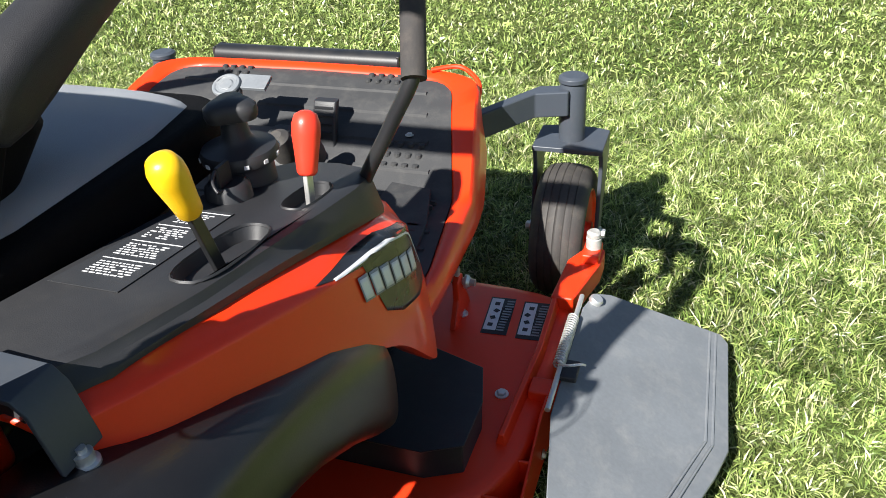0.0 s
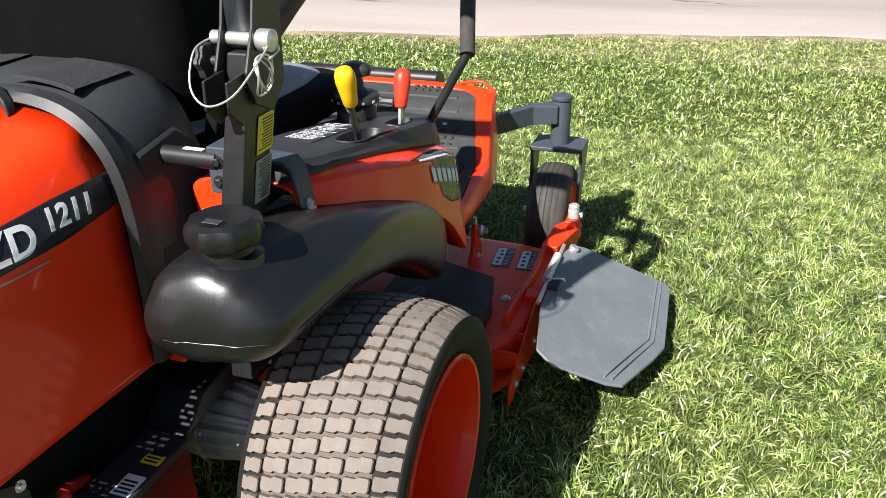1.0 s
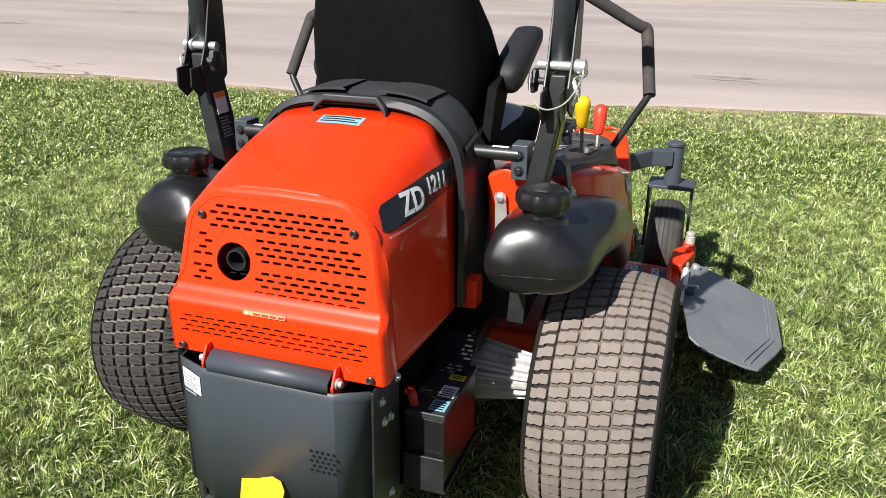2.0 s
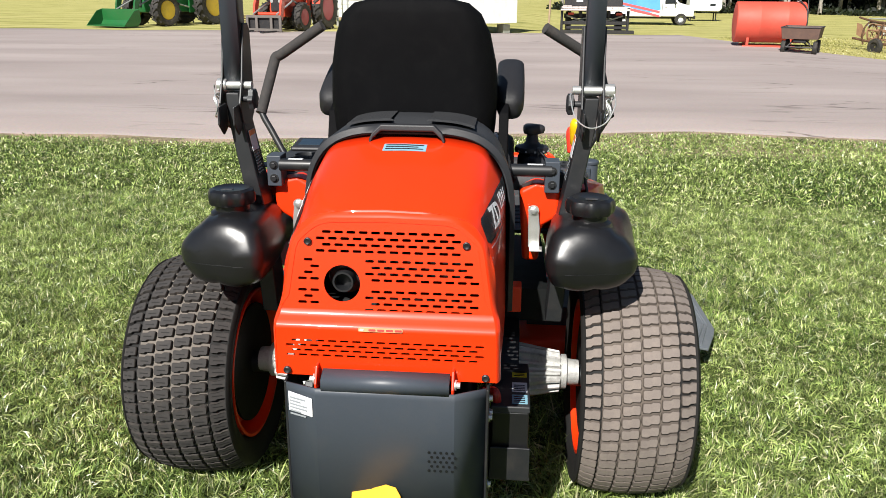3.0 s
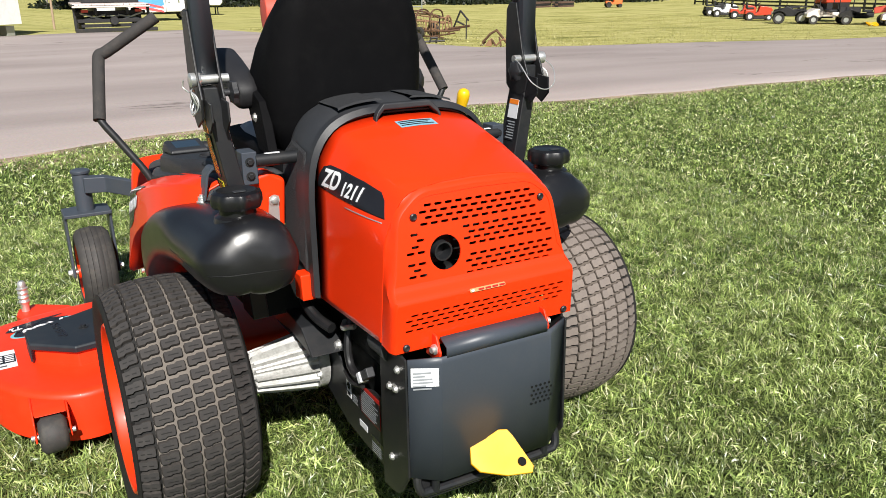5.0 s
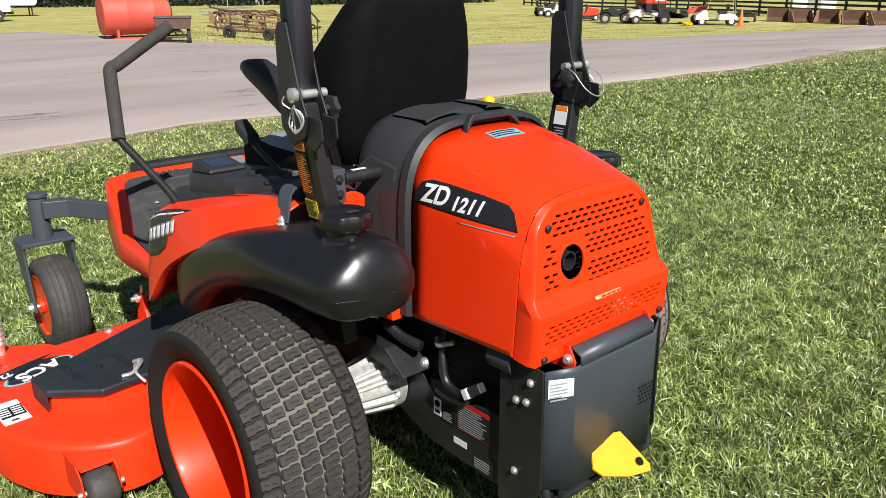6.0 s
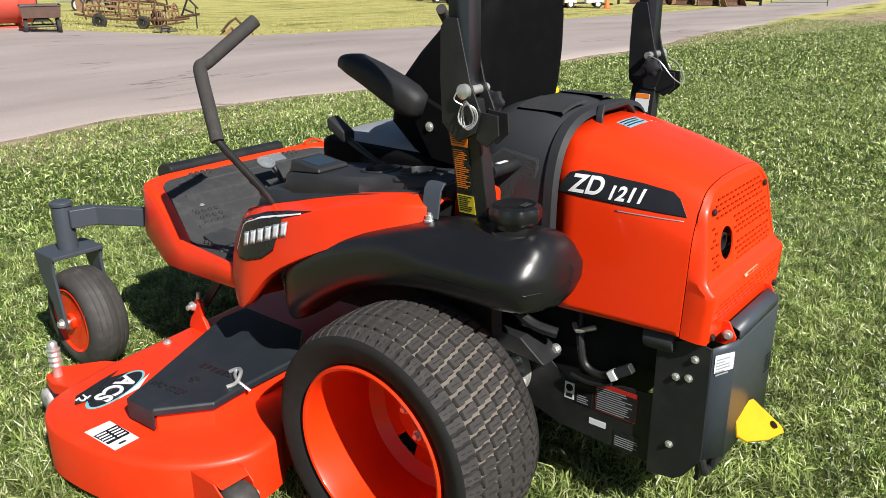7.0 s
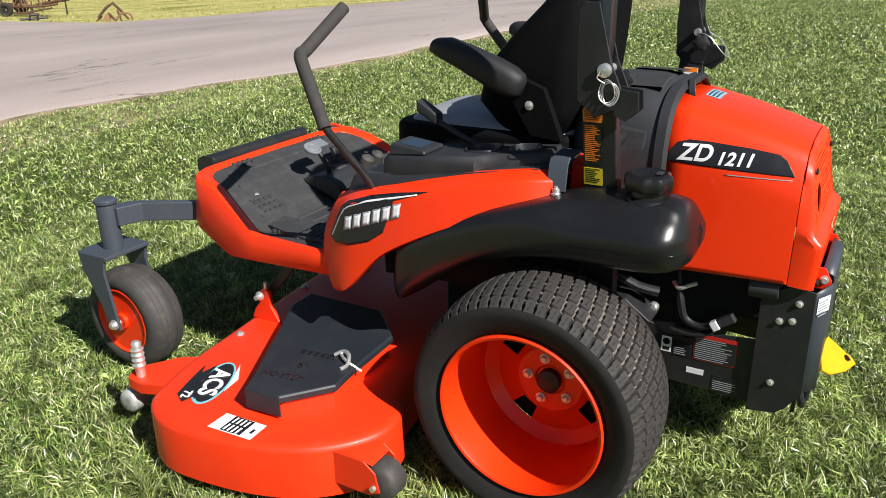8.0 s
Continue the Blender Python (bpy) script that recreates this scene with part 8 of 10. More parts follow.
def truck(x, y, turn):
    """A box van; its nose points along +x."""
    t = yard_thing("box_truck", "white box truck with blue and red painted side", "truck", x, y, turn)
    solid("cargo_box", t, TRUCK_WHITE, ((-2.2, 0, 1.75), (4.3, 2.3, 2.4)), bevel=0.03)
    bm = B()
    slab(bm, [(-4.1, 0.95), (-3.2, 2.9), (-0.4, 2.9), (-0.15, 1.0), (-1.0, 0.75), (-2.2, 1.15)], "y", -1.165, -1.155)
    part("blue_panel", bm, TRUCK_BLUE, t)
    for k, z in enumerate((1.15, 0.9)):
        bm = B()
        slab(bm, [(-4.25, z + 0.28), (-3.0, z + 0.22), (-1.2, z - 0.18), (-0.2, z - 0.38), (-0.2, z - 0.26), (-1.2, z - 0.02), (-3.0, z + 0.36), (-4.25, z + 0.40)], "y", -1.175 - 0.004 * k, -1.166)
        part("red_stripe", bm, TRUCK_RED, t)
    bm = B()
    slab(bm, [(-0.02, 0.55), (-0.02, 2.05), (0.55, 2.0), (1.05, 1.42), (1.85, 1.22), (2.0, 1.05), (2.02, 0.55)], "y", -0.98, 0.98)
    cab = part("cab", bm, TRUCK_WHITE, t, bevel=0.06)
    for s in (-1, 1):
        bm = B()
        slab(bm, [(0.12, 1.35), (0.12, 1.92), (0.50, 1.88), (0.92, 1.38)], "y", s * 0.985, s * 0.995)
        part("side_window", bm, SMOKED, cab)
        solid("door_handle", cab, IRON, ((0.2, s * 0.99, 1.15), (0.14, 0.02, 0.035)), bevel=0.004)
        bm = B()
        lathe(bm, [(0.09, 0), (0.09, 0.05), (0.002, 0.06)], 12, axis_m((1.98, s * 0.7, 0.95), (1, 0, 0)))
        part("headlight", bm, GALV, cab)
        solid("mirror", cab, IRON, ((0.75, s * 1.15, 1.45), (0.08, 0.16, 0.3)))
    solid("bumper", t, IRON, ((2.06, 0, 0.52), (0.14, 1.95, 0.20)), bevel=0.03)
    solid("chassis", t, IRON, ((-1.3, 0, 0.48), (6.2, 0.8, 0.16)))
    for s in (-1, 1):
        for xx in (-3.3, -2.5, 1.2):
            hold = new("axle_end")
            hold.parent = t
            hold.matrix_basis = pose(xx, s * 0.92, 0, 0, 0, 90)
            bm = B()
            ring = Matrix.Rotation(radians(90), 4, "Y")
            lathe(bm, [(0.21, -0.1), (0.34, -0.12), (0.38, -0.07), (0.38, 0.07), (0.34, 0.12), (0.21, 0.1)], 24, Matrix.Translation((0, 0, 0.38)) @ ring, close=True)
            part("tyre", bm, FIELD_TYRE, hold)
            bm = B()
            lathe(bm, [(0.215, -s * 0.09), (0.19, -s * 0.10), (0.15, -s * 0.03), (0.06, -s * 0.02), (0.05, -s * 0.08), (0.002, -s * 0.08)], 20, Matrix.Translation((0, 0, 0.38)) @ ring)
            part("rim", bm, TRUCK_WHITE, hold)


truck(6.55, 37.0, -4)

wt = yard_thing("camper_nose", "white gooseneck trailer nose with dark vent", "trailer", 10.0, 42.6, -4)
bm = B()
slab(bm, [(-1.6, 0.75), (0.6, 0.72), (0.8, 0.95), (0.75, 1.9), (-1.6, 1.95)], "y", -0.95, 0.95)
part("shell", bm, TRUCK_WHITE, wt, bevel=0.08)
solid("vent", wt, SMOKED, ((0.1, -0.96, 1.2), (0.4, 0.02, 0.18)))
bars("landing_leg", wt, IRON, ((0.45, -0.5, 0), (0.45, -0.5, 0.8)), ((0.45, 0.5, 0), (0.45, 0.5, 0.8)), ((-1.4, 0.5, 0), (-1.4, 0.5, 0.8)), ((-1.4, -0.5, 0), (-1.4, -0.5, 0.8)), r=0.05)


def fuel_store(x, y, turn):
    """A drum tank lying along x on two red skids."""
    t = yard_thing("fuel_tank", "faded red drum tank lying on red steel skids", "tank", x, y, turn)
    bm = B()
    R = 0.545
    lathe(bm, [(0.002, -0.93), (R * 0.6, -0.925), (R * 0.97, -0.89), (R, -0.87), (R, -0.30), (R * 1.006, -0.29), (R * 1.006, -0.27), (R, -0.26), (R, 0.40), (R * 1.006, 0.41), (R * 1.006, 0.43), (R, 0.44), (R, 0.87), (R * 0.97, 0.89), (R * 0.6, 0.925), (0.002, 0.93)], 44, Matrix.Translation((0, 0, 0.66)) @ Matrix.Rotation(radians(90), 4, "Y"))
    part("shell", bm, TANK_RED, t, angle=25)
    for s in (-1, 1):
        for k in (-1, 1):
            solid("leg", t, TANK_RED, ((s * 0.55, k * 0.33, 0.14), (0.07, 0.08, 0.28)), bevel=0.005)
        solid("cradle", t, TANK_RED, ((s * 0.55, 0, 0.11), (0.06, 0.72, 0.05)), bevel=0.005)
    for k in (-1, 1):
        solid("skid", t, TANK_RED, ((0, k * 0.36, 0.03), (1.35, 0.09, 0.06)), bevel=0.005)
    bars("fill_pipe", t, GALV, ((0.45, 0, 1.18), (0.45, 0, 1.32)), ((0.45, 0, 1.30), (0.62, 0, 1.30)), r=0.035)
    bm = B()
    lathe(bm, [(0.06, 0), (0.06, 0.08), (0.04, 0.1), (0.002, 0.1)], 12, axis_m((0.72, 0.05, 1.19), (0, 0, 1)))
    part("filler_cap", bm, GALV, t)
    bm = B()
    tube(bm, [(0.5, 0, 1.28), (0.7, -0.2, 1.22), (0.86, -0.45, 1.0), (0.88, -0.56, 0.6), (0.8, -0.5, 0.3)], 0.018, 8, 5)
    part("hose", bm, IRON, t)
    bm = B()
    tube(bm, [(0.62, 0, 1.30), (0.8, 0.1, 1.42), (0.95, 0.1, 1.3), (0.97, -0.1, 0.8)], 0.014, 8, 5)
    part("cable", bm, IRON, t)


fuel_store(7.25, 21.2, -8)


def wagon(x, y, turn):
    t = yard_thing("garden_wagon", "small brown steel garden wagon with black wheels", "wagon", x, y, turn)
    bm = B()
    loft(bm, [[(-0.42, -0.30, 0.36), (0.42, -0.30, 0.36), (0.42, 0.7, 0.36), (-0.42, 0.7, 0.36)], [(-0.46, -0.36, 0.64), (0.46, -0.36, 0.64), (0.46, 0.78, 0.64), (-0.46, 0.78, 0.64)],
              [(-0.43, -0.33, 0.64), (0.43, -0.33, 0.64), (0.43, 0.75, 0.64), (-0.43, 0.75, 0.64)], [(-0.40, -0.28, 0.38), (0.40, -0.28, 0.38), (0.40, 0.68, 0.38), (-0.40, 0.68, 0.38)]])
    part("tray", bm, BOX_BROWN, t, bevel=0.008, segs=1)
    bars("rim_bar", t, IRON, ((-0.46, -0.36, 0.645), (0.46, -0.36, 0.645)), ((0.46, -0.36, 0.645), (0.46, 0.78, 0.645)), ((0.46, 0.78, 0.645), (-0.46, 0.78, 0.645)), ((-0.46, 0.78, 0.645), (-0.46, -0.36, 0.645)), r=0.015)
    for s in (-1, 1):
        for yy in (-0.22, 0.6):
            wheel(t, (s * 0.37, yy, 0.16), 0.16, 0.10, IRON, s)
        bars("strut", t, IRON, ((s * 0.30, -0.22, 0.16), (s * 0.12, -0.15, 0.36)), r=0.02)
    for yy in (-0.22, 0.6):
        bars("axle", t, IRON, ((-0.36, yy, 0.16), (0.36, yy, 0.16)), r=0.02)
    solid("chassis_bar", t, IRON, ((0, 0.2, 0.31), (0.30, 0.9, 0.07)))
    bars("drawbar", t, IRON, ((0, 0.7, 0.25), (0.05, 1.3, 0.12)), r=0.02)
    solid("drop_plate", t, IRON, ((0, -0.2, 0.035), (0.86, 0.10, 0.03)))


wagon(7.30, 18.75, -24)


def hay_rake(x, y, turn):
    """A side-delivery rake along x: slant reel with tine bars in a pipe frame."""
    t = yard_thing("hay_rake", "rusty old side-delivery hay rake standing in grass", "hay rake", x, y, turn)
    rg = random.Random(5)
    for (ya, za) in ((-0.35, 0.92), (0.35, 0.80)):
        bm = B()
        tube(bm, [(-1.75, ya, za + 0.12), (-1.1, ya, za), (0.4, ya, za - 0.06), (1.05, ya, za - 0.28)], 0.03, 8, 5)
        part("top_rail", bm, RUST, t)
    bm = B()
    tube(bm, [(-1.8, -0.45, 0.45), (-0.6, -0.45, 0.30), (1.1, -0.40, 0.26), (1.6, -0.1, 0.30)], 0.035, 8, 5)
    part("lower_rail", bm, RUST, t)
    for px in (-1.45, -0.95, -0.35, 0.25, 0.75):
        bm = B()
        tube(bm, [(px, -0.45, 0.28), (px - 0.03, -0.5, 0.62), (px + 0.02, -0.32, 0.90), (px + 0.02, 0.3, 0.84), (px, 0.45, 0.4)], 0.026, 8, 4)
        part("hoop_bar", bm, RUST, t)
    for k in range(5):
        a = 2 * math.pi * k / 5 + 0.3
        cy, cz = 0.24 * math.cos(a), 0.50 + 0.22 * math.sin(a)
        bars("reel_bar", t, RUST_PALE, ((-1.5, cy, cz + 0.12), (1.15, cy, cz - 0.08)), r=0.024)
        bm = B()
        for i in range(26):
            px = -1.45 + i * 0.1
            zz = cz + 0.12 - 0.2 * (px + 1.5) / 2.65
            rod(bm, (px, cy, zz), (px + rg.uniform(-0.03, 0.03), cy - 0.03, zz - rg.uniform(0.16, 0.24)), 0.007, 5)
        part("reel_tines", bm, RUST_PALE, t)
    for px in (-1.5, -0.2, 1.15):
        bm = B()
        lathe(bm, [(0.27, -0.015), (0.29, 0.0), (0.27, 0.015), (0.22, 0.015), (0.22, -0.015)], 20, axis_m((px, 0, 0.52 - 0.05 * px), (1, 0, 0.07)), close=True)
        part("spider_ring", bm, RUST_PALE, t)
        bars("spoke", t, RUST_PALE, *[((px, 0, 0.52 - 0.05 * px), (px, 0.25 * math.cos(q), 0.52 - 0.05 * px + 0.25 * math.sin(q))) for q in (0.3, 1.56, 2.8, 4.07, 5.3)], r=0.012, n=6)
    bm = B()
    slab(bm, [(-1.74, 0.55), (-1.56, 0.46), (-1.46, 0.60), (-1.62, 0.84), (-1.76, 0.88)], "y", -0.40, -0.37)
    part("end_shield", bm, RUST_PALE, t)
    for k in range(7):
        px = 0.45 + 0.12 * k
        bm = B()
        tube(bm, [(px, -0.30, 0.20), (px + 0.05, -0.36, 0.40), (px - 0.02, -0.25, 0.62 - 0.03 * k)], 0.012, 6, 4)
        part("stripper_bar", bm, RUST_PALE, t)
    for px, yy, r in ((-1.0, -0.55, 0.24), (0.35, -0.55, 0.20), (0.3, 0.6, 0.24)):
        hold = new("rake_wheel")
        hold.parent = t
        hold.matrix_basis = pose(px, yy, r, 0, 0, 80)
        bm = B()
        lathe(bm, [(r * 0.55, -0.06), (r * 0.9, -0.065), (r, 0), (r * 0.9, 0.065), (r * 0.55, 0.06)], 20, Matrix.Rotation(radians(90), 4, "Y"), close=True)
        part("tyre", bm, FIELD_TYRE, hold)
        bm = B()
        lathe(bm, [(r * 0.58, 0.03), (0.03, 0.02), (0.03, -0.02), (r * 0.58, -0.03)], 16, Matrix.Rotation(radians(90), 4, "Y"), close=True)
        part("rim", bm, IRON, hold)
    # hitch end with raised lever and jack
    bars("hitch_beam", t, RUST, ((1.0, 0, 0.28), (1.95, -0.15, 0.42)), ((1.1, 0.2, 0.3), (1.95, -0.15, 0.42)), r=0.04)
    bars("lift_lever", t, IRON, ((1.35, -0.05, 0.35), (1.62, -0.1, 0.88)), ((1.62, -0.1, 0.88), (1.92, -0.15, 0.58)), ((1.50, -0.1, 0.55), (1.75, -0.1, 0.45)), r=0.03)
    for a, b in (((1.85, -0.18, 0.0), (1.85, -0.16, 0.62)), ((0.95, -0.3, 0.05), (0.95, -0.25, 0.72))):
        bars("jack", t, IRON, (a, b), r=0.022)
    bars("ground_skid", t, RUST, ((0.7, -0.4, 0.08), (1.5, -0.25, 0.2)), ((0.3, -0.45, 0.12), (1.2, -0.5, 0.06)), r=0.025)


hay_rake(9.55, 18.0, -55)


def plough(x, y, turn):
    t = yard_thing("plough", "small rusty walking plough lying in dry grass", "plough", x, y, turn)
    bm = B()
    tube(bm, [(-0.38, 0, 0.10), (-0.15, 0, 0.34), (0.02, 0, 0.44), (0.2, 0.05, 0.22), (0.34, 0.05, 0.03)], [0.03, 0.035, 0.04, 0.035, 0.025], 8)
    part("beam", bm, RUST, t)
    bm = B()
    slab(bm, [(-0.30, 0.0), (-0.10, 0.02), (-0.03, 0.14), (-0.10, 0.24), (-0.20, 0.16)], "y", -0.12, -0.09)
    part("mouldboard", bm, RUST_PALE, t, bevel=0.01)
    bm = B()
    tube(bm, [(0.05, -0.1, 0.05), (0.22, -0.15, 0.20), (0.40, -0.15, 0.16), (0.44, -0.1, 0.02)], 0.025, 8, 5)
    part("handle_hoop", bm, RUST_PALE, t)
    for a, b in (((-0.1, -0.1, 0.2), (0.05, -0.25, 0.02)), ((0.1, 0, 0.25), (0.18, -0.2, 0.02)), ((-0.3, 0.1, 0.12), (-0.42, 0.0, 0.01))):
        bars("tooth", t, RUST, (a, b), r=0.028)


plough(9.55, 14.05, -42)
jk = yard_thing("scrap_bracket", "low grey scrap bracket lying in grass", "scrap", 8.95, 16.0, -30)
bars("bar", jk, IRON, ((-0.32, 0, 0.04), (0.35, 0.05, 0.06)), ((-0.1, -0.1, 0.02), (-0.05, 0.05, 0.15)), ((0.1, -0.1, 0.02), (0.12, 0.05, 0.16)), ((-0.06, 0, 0.14), (0.14, 0, 0.15)), r=0.028)

ft = yard_thing("utility_trailer", "pale open utility trailer far out in the field", "trailer", 13.3, 27.2, 15)
solid("bed", ft, GALV, ((0, 0, 0.42), (1.7, 2.4, 0.05)))
bm = B()
for z in (0.55, 0.72):
    for (a, b) in (((-0.85, -1.2), (0.85, -1.2)), ((0.85, -1.2), (0.85, 1.2)), ((0.85, 1.2), (-0.85, 1.2)), ((-0.85, 1.2), (-0.85, -1.2))):
        rod(bm, (*a, z), (*b, z), 0.022, 6)
part("rails", bm, GALV, ft)
bars("post", ft, GALV, *[((sx * 0.85, sy * 1.2, 0.4), (sx * 0.85, sy * 1.2, 0.75 if sx < 0 else 1.1)) for sx in (-1, 1) for sy in (-1, 1)], r=0.025)
for s in (-1, 1):
    wheel(ft, (s * 0.92, 0, 0.30), 0.30, 0.16, TRUCK_WHITE, s)


# ---- the row of small vehicles beside the fence ----
def riding_mower(x, y, turn, paint, label):
    """Nose along -y."""
    t = yard_thing("riding_mower", label, "riding mower", x, y, turn, "small vehicles in a row")
    bm = B()
    slab(bm, [(-1.05, 0.32), (-1.08, 0.66), (-0.95, 0.82), (-0.30, 0.90), (-0.22, 0.55), (-0.05, 0.42), (0.05, 0.62), (0.55, 0.66), (0.58, 0.40), (-0.1, 0.30)], "x", -0.28, 0.28)
    part("body", bm, paint, t, bevel=0.04)
    solid("deck", t, IRON, ((0, -0.28, 0.18), (1.1, 0.75, 0.16)), bevel=0.04)
    solid("seat", t, BLACK_PLASTIC, ((0, 0.25, 0.74), (0.42, 0.40, 0.12)), ((0, 0.47, 0.93), (0.42, 0.10, 0.36)), bevel=0.03)
    bm = B()
    lathe(bm, [(0.165, -0.015), (0.18, 0), (0.165, 0.015), (0.15, 0)], 18, axis_m((0, -0.20, 1.0), (0, 0.5, 1)), close=True)
    part("steering_wheel", bm, IRON, t)
    bars("steering_column", t, IRON, ((0, -0.32, 0.75), (0, -0.20, 1.0)), r=0.025)
    for s in (-1, 1):
        wheel(t, (s * 0.40, 0.30, 0.26), 0.26, 0.22, TRUCK_WHITE, s, name="rear_wheel", dish=0.48)
        wheel(t, (s * 0.38, -0.85, 0.19), 0.19, 0.14, TRUCK_WHITE, s, name="front_wheel", dish=0.5)


def quad(x, y, turn):
    """Nose along -y."""
    t = yard_thing("quad_bike", "black four-wheel quad bike with grey rims", "quad bike", x, y, turn, "small vehicles in a row")
    bm = B()
    slab(bm, [(-0.95, 0.50), (-0.90, 0.78), (-0.40, 0.88), (-0.22, 1.00), (-0.05, 0.92), (0.15, 0.80), (0.70, 0.86), (0.92, 0.76), (0.80, 0.58), (0.20, 0.40), (-0.3, 0.40)], "x", -0.22, 0.22)
    part("body", bm, IRON, t, bevel=0.05)
    for yy in (-0.62, 0.62):
        for s in (-1, 1):
            bm = B()
            ring = [(yy + 0.42 * math.cos(radians(a)), 0.36 + 0.40 * math.sin(radians(a))) for a in range(15, 166, 15)]
            slab(bm, ring + [(p[0] * 1.0, p[1] - 0.05) for p in ring[::-1]], "x", s * 0.2, s * 0.56)
            part("fender", bm, IRON, t)
            wheel(t, (s * 0.46, yy, 0.31), 0.31, 0.26, GALV, s, 12, "wheel", 0.55)
    bars("rack", t, IRON, *[((-0.4, yy + d, 0.95), (0.4, yy + d, 0.95)) for yy in (-0.65, 0.65) for d in (-0.22, -0.07, 0.08, 0.22)], ((-0.4, -0.87, 0.95), (-0.4, -0.43, 0.95)), ((0.4, -0.87, 0.95), (0.4, -0.43, 0.95)), ((-0.4, 0.43, 0.95), (-0.4, 0.87, 0.95)), ((0.4, 0.43, 0.95), (0.4, 0.87, 0.95)), ((0.0, -0.65, 0.75), (0, -0.65, 0.95)), ((0, 0.65, 0.75), (0, 0.65, 0.95)), r=0.018, n=6)
    solid("seat", t, BLACK_PLASTIC, ((0, 0.2, 0.90), (0.3, 0.6, 0.12)), bevel=0.04)
    bars("handlebar", t, IRON, ((-0.36, -0.22, 1.10), (0.36, -0.22, 1.10)), ((0, -0.30, 0.9), (0, -0.22, 1.10)), r=0.02)
    solid("bumper", t, GALV, ((0, -1.0, 0.55), (0.5, 0.05, 0.3)), bevel=0.02)


def utility_cart(x, y, turn, paint, label, bed_mat, bed_tilt):
    """A small work cart with a cargo bed, nose along -y."""
    t = yard_thing("utility_cart", label, "utility cart", x, y, turn, "small vehicles in a row")
    bm = B()
    slab(bm, [(-1.25, 0.38), (-1.22, 0.62), (-0.70, 0.86), (-0.55, 0.84), (-0.45, 0.40), (0.10, 0.40), (0.12, 0.66), (0.50, 0.66), (0.50, 0.40)], "x", -0.60, 0.60)
    part("body", bm, paint, t, bevel=0.05)
    bed = new("cargo_bed")
    bed.parent = t
    bed.matrix_basis = pose(0, 0.55, 0.62, bed_tilt, 0, 0)
    bm = B()
    for c, s in (((0, 0.5, 0.02), (1.2, 1.1, 0.04)), ((-0.59, 0.5, 0.16), (0.04, 1.1, 0.30)), ((0.59, 0.5, 0.16), (0.04, 1.1, 0.30)), ((0, 0.0, 0.16), (1.2, 0.04, 0.30)), ((0, 1.03, 0.16), (1.2, 0.04, 0.30))):
        box(bm, c, s)
    part("tray", bm, bed_mat, bed)
    solid("seat", t, BLACK_PLASTIC, ((0, 0.2, 0.74), (1.0, 0.42, 0.12)), ((0, 0.45, 0.98), (1.0, 0.10, 0.38)), bevel=0.03)
    bars("roll_cage", t, IRON, *[((s * 0.55, yy, 0.6), (s * 0.52, yy * 0.9, 1.9)) for s in (-1, 1) for yy in (-0.6, 0.5)], ((-0.52, -0.54, 1.9), (0.52, -0.54, 1.9)), ((-0.52, 0.45, 1.9), (0.52, 0.45, 1.9)), r=0.025)
    for s in (-1, 1):
        wheel(t, (s * 0.52, -0.85, 0.26), 0.26, 0.2, GALV, s, 0, "front_wheel", 0.5)
        wheel(t, (s * 0.52, 0.95, 0.28), 0.28, 0.24, GALV, s, 0, "rear_wheel", 0.5)
        bm = B()
        lathe(bm, [(0.07, 0), (0.07, 0.03), (0.002, 0.04)], 12, axis_m((s * 0.4, -1.24, 0.56), (0, -1, 0)))
        part("headlight", bm, GALV, t)


def golf_cart(x, y, turn):
    """Nose along -y."""
    t = yard_thing("golf_cart", "white golf cart with black seat and slim roof posts", "golf cart", x, y, turn, "small vehicles in a row")
    bm = B()
    slab(bm, [(-1.22, 0.30), (-1.20, 0.55), (-0.75, 0.86), (-0.58, 0.84), (-0.45, 0.30)], "x", -0.58, 0.58)
    part("front_cowl", bm, TRUCK_WHITE, t, bevel=0.05)
    bm = B()
    slab(bm, [(0.08, 0.28), (0.10, 0.62), (0.90, 0.66), (1.12, 0.50), (1.12, 0.32)], "x", -0.58, 0.58)
    part("rear_body", bm, TRUCK_WHITE, t, bevel=0.05)
    solid("floor_pan", t, IRON, ((0, -0.2, 0.28), (1.1, 0.75, 0.06)))
    solid("seat", t, BLACK_PLASTIC, ((0, 0.32, 0.73), (1.0, 0.48, 0.14)), ((0, 0.62, 1.0), (1.0, 0.10, 0.36)), bevel=0.04)
    for s in (-1, 1):
        bars("roof_post", t, GALV, ((s * 0.52, -0.62, 0.82), (s * 0.5, -0.35, 1.78)), r=0.018)
        bars("roof_post", t, GALV, ((s * 0.52, 1.0, 0.6), (s * 0.5, 0.9, 1.78)), r=0.018)
    solid("roof", t, IRON, ((0, 0.28, 1.81), (1.15, 1.5, 0.06)), bevel=0.025)
    bm = B()
    lathe(bm, [(0.17, -0.015), (0.185, 0), (0.17, 0.015), (0.155, 0)], 18, axis_m((-0.25, -0.32, 0.98), (0, 0.6, 1)), close=True)
    part("steering_wheel", bm, IRON, t)
    bars("steering_column", t, IRON, ((-0.25, -0.55, 0.75), (-0.25, -0.32, 0.98)), r=0.025)
    for s in (-1, 1):
        wheel(t, (s * 0.48, -0.82, 0.23), 0.23, 0.19, TRUCK_WHITE, s, 0, "front_wheel", 0.58)
        wheel(t, (s * 0.48, 0.82, 0.23), 0.23, 0.19, TRUCK_WHITE, s, 0, "rear_wheel", 0.58)


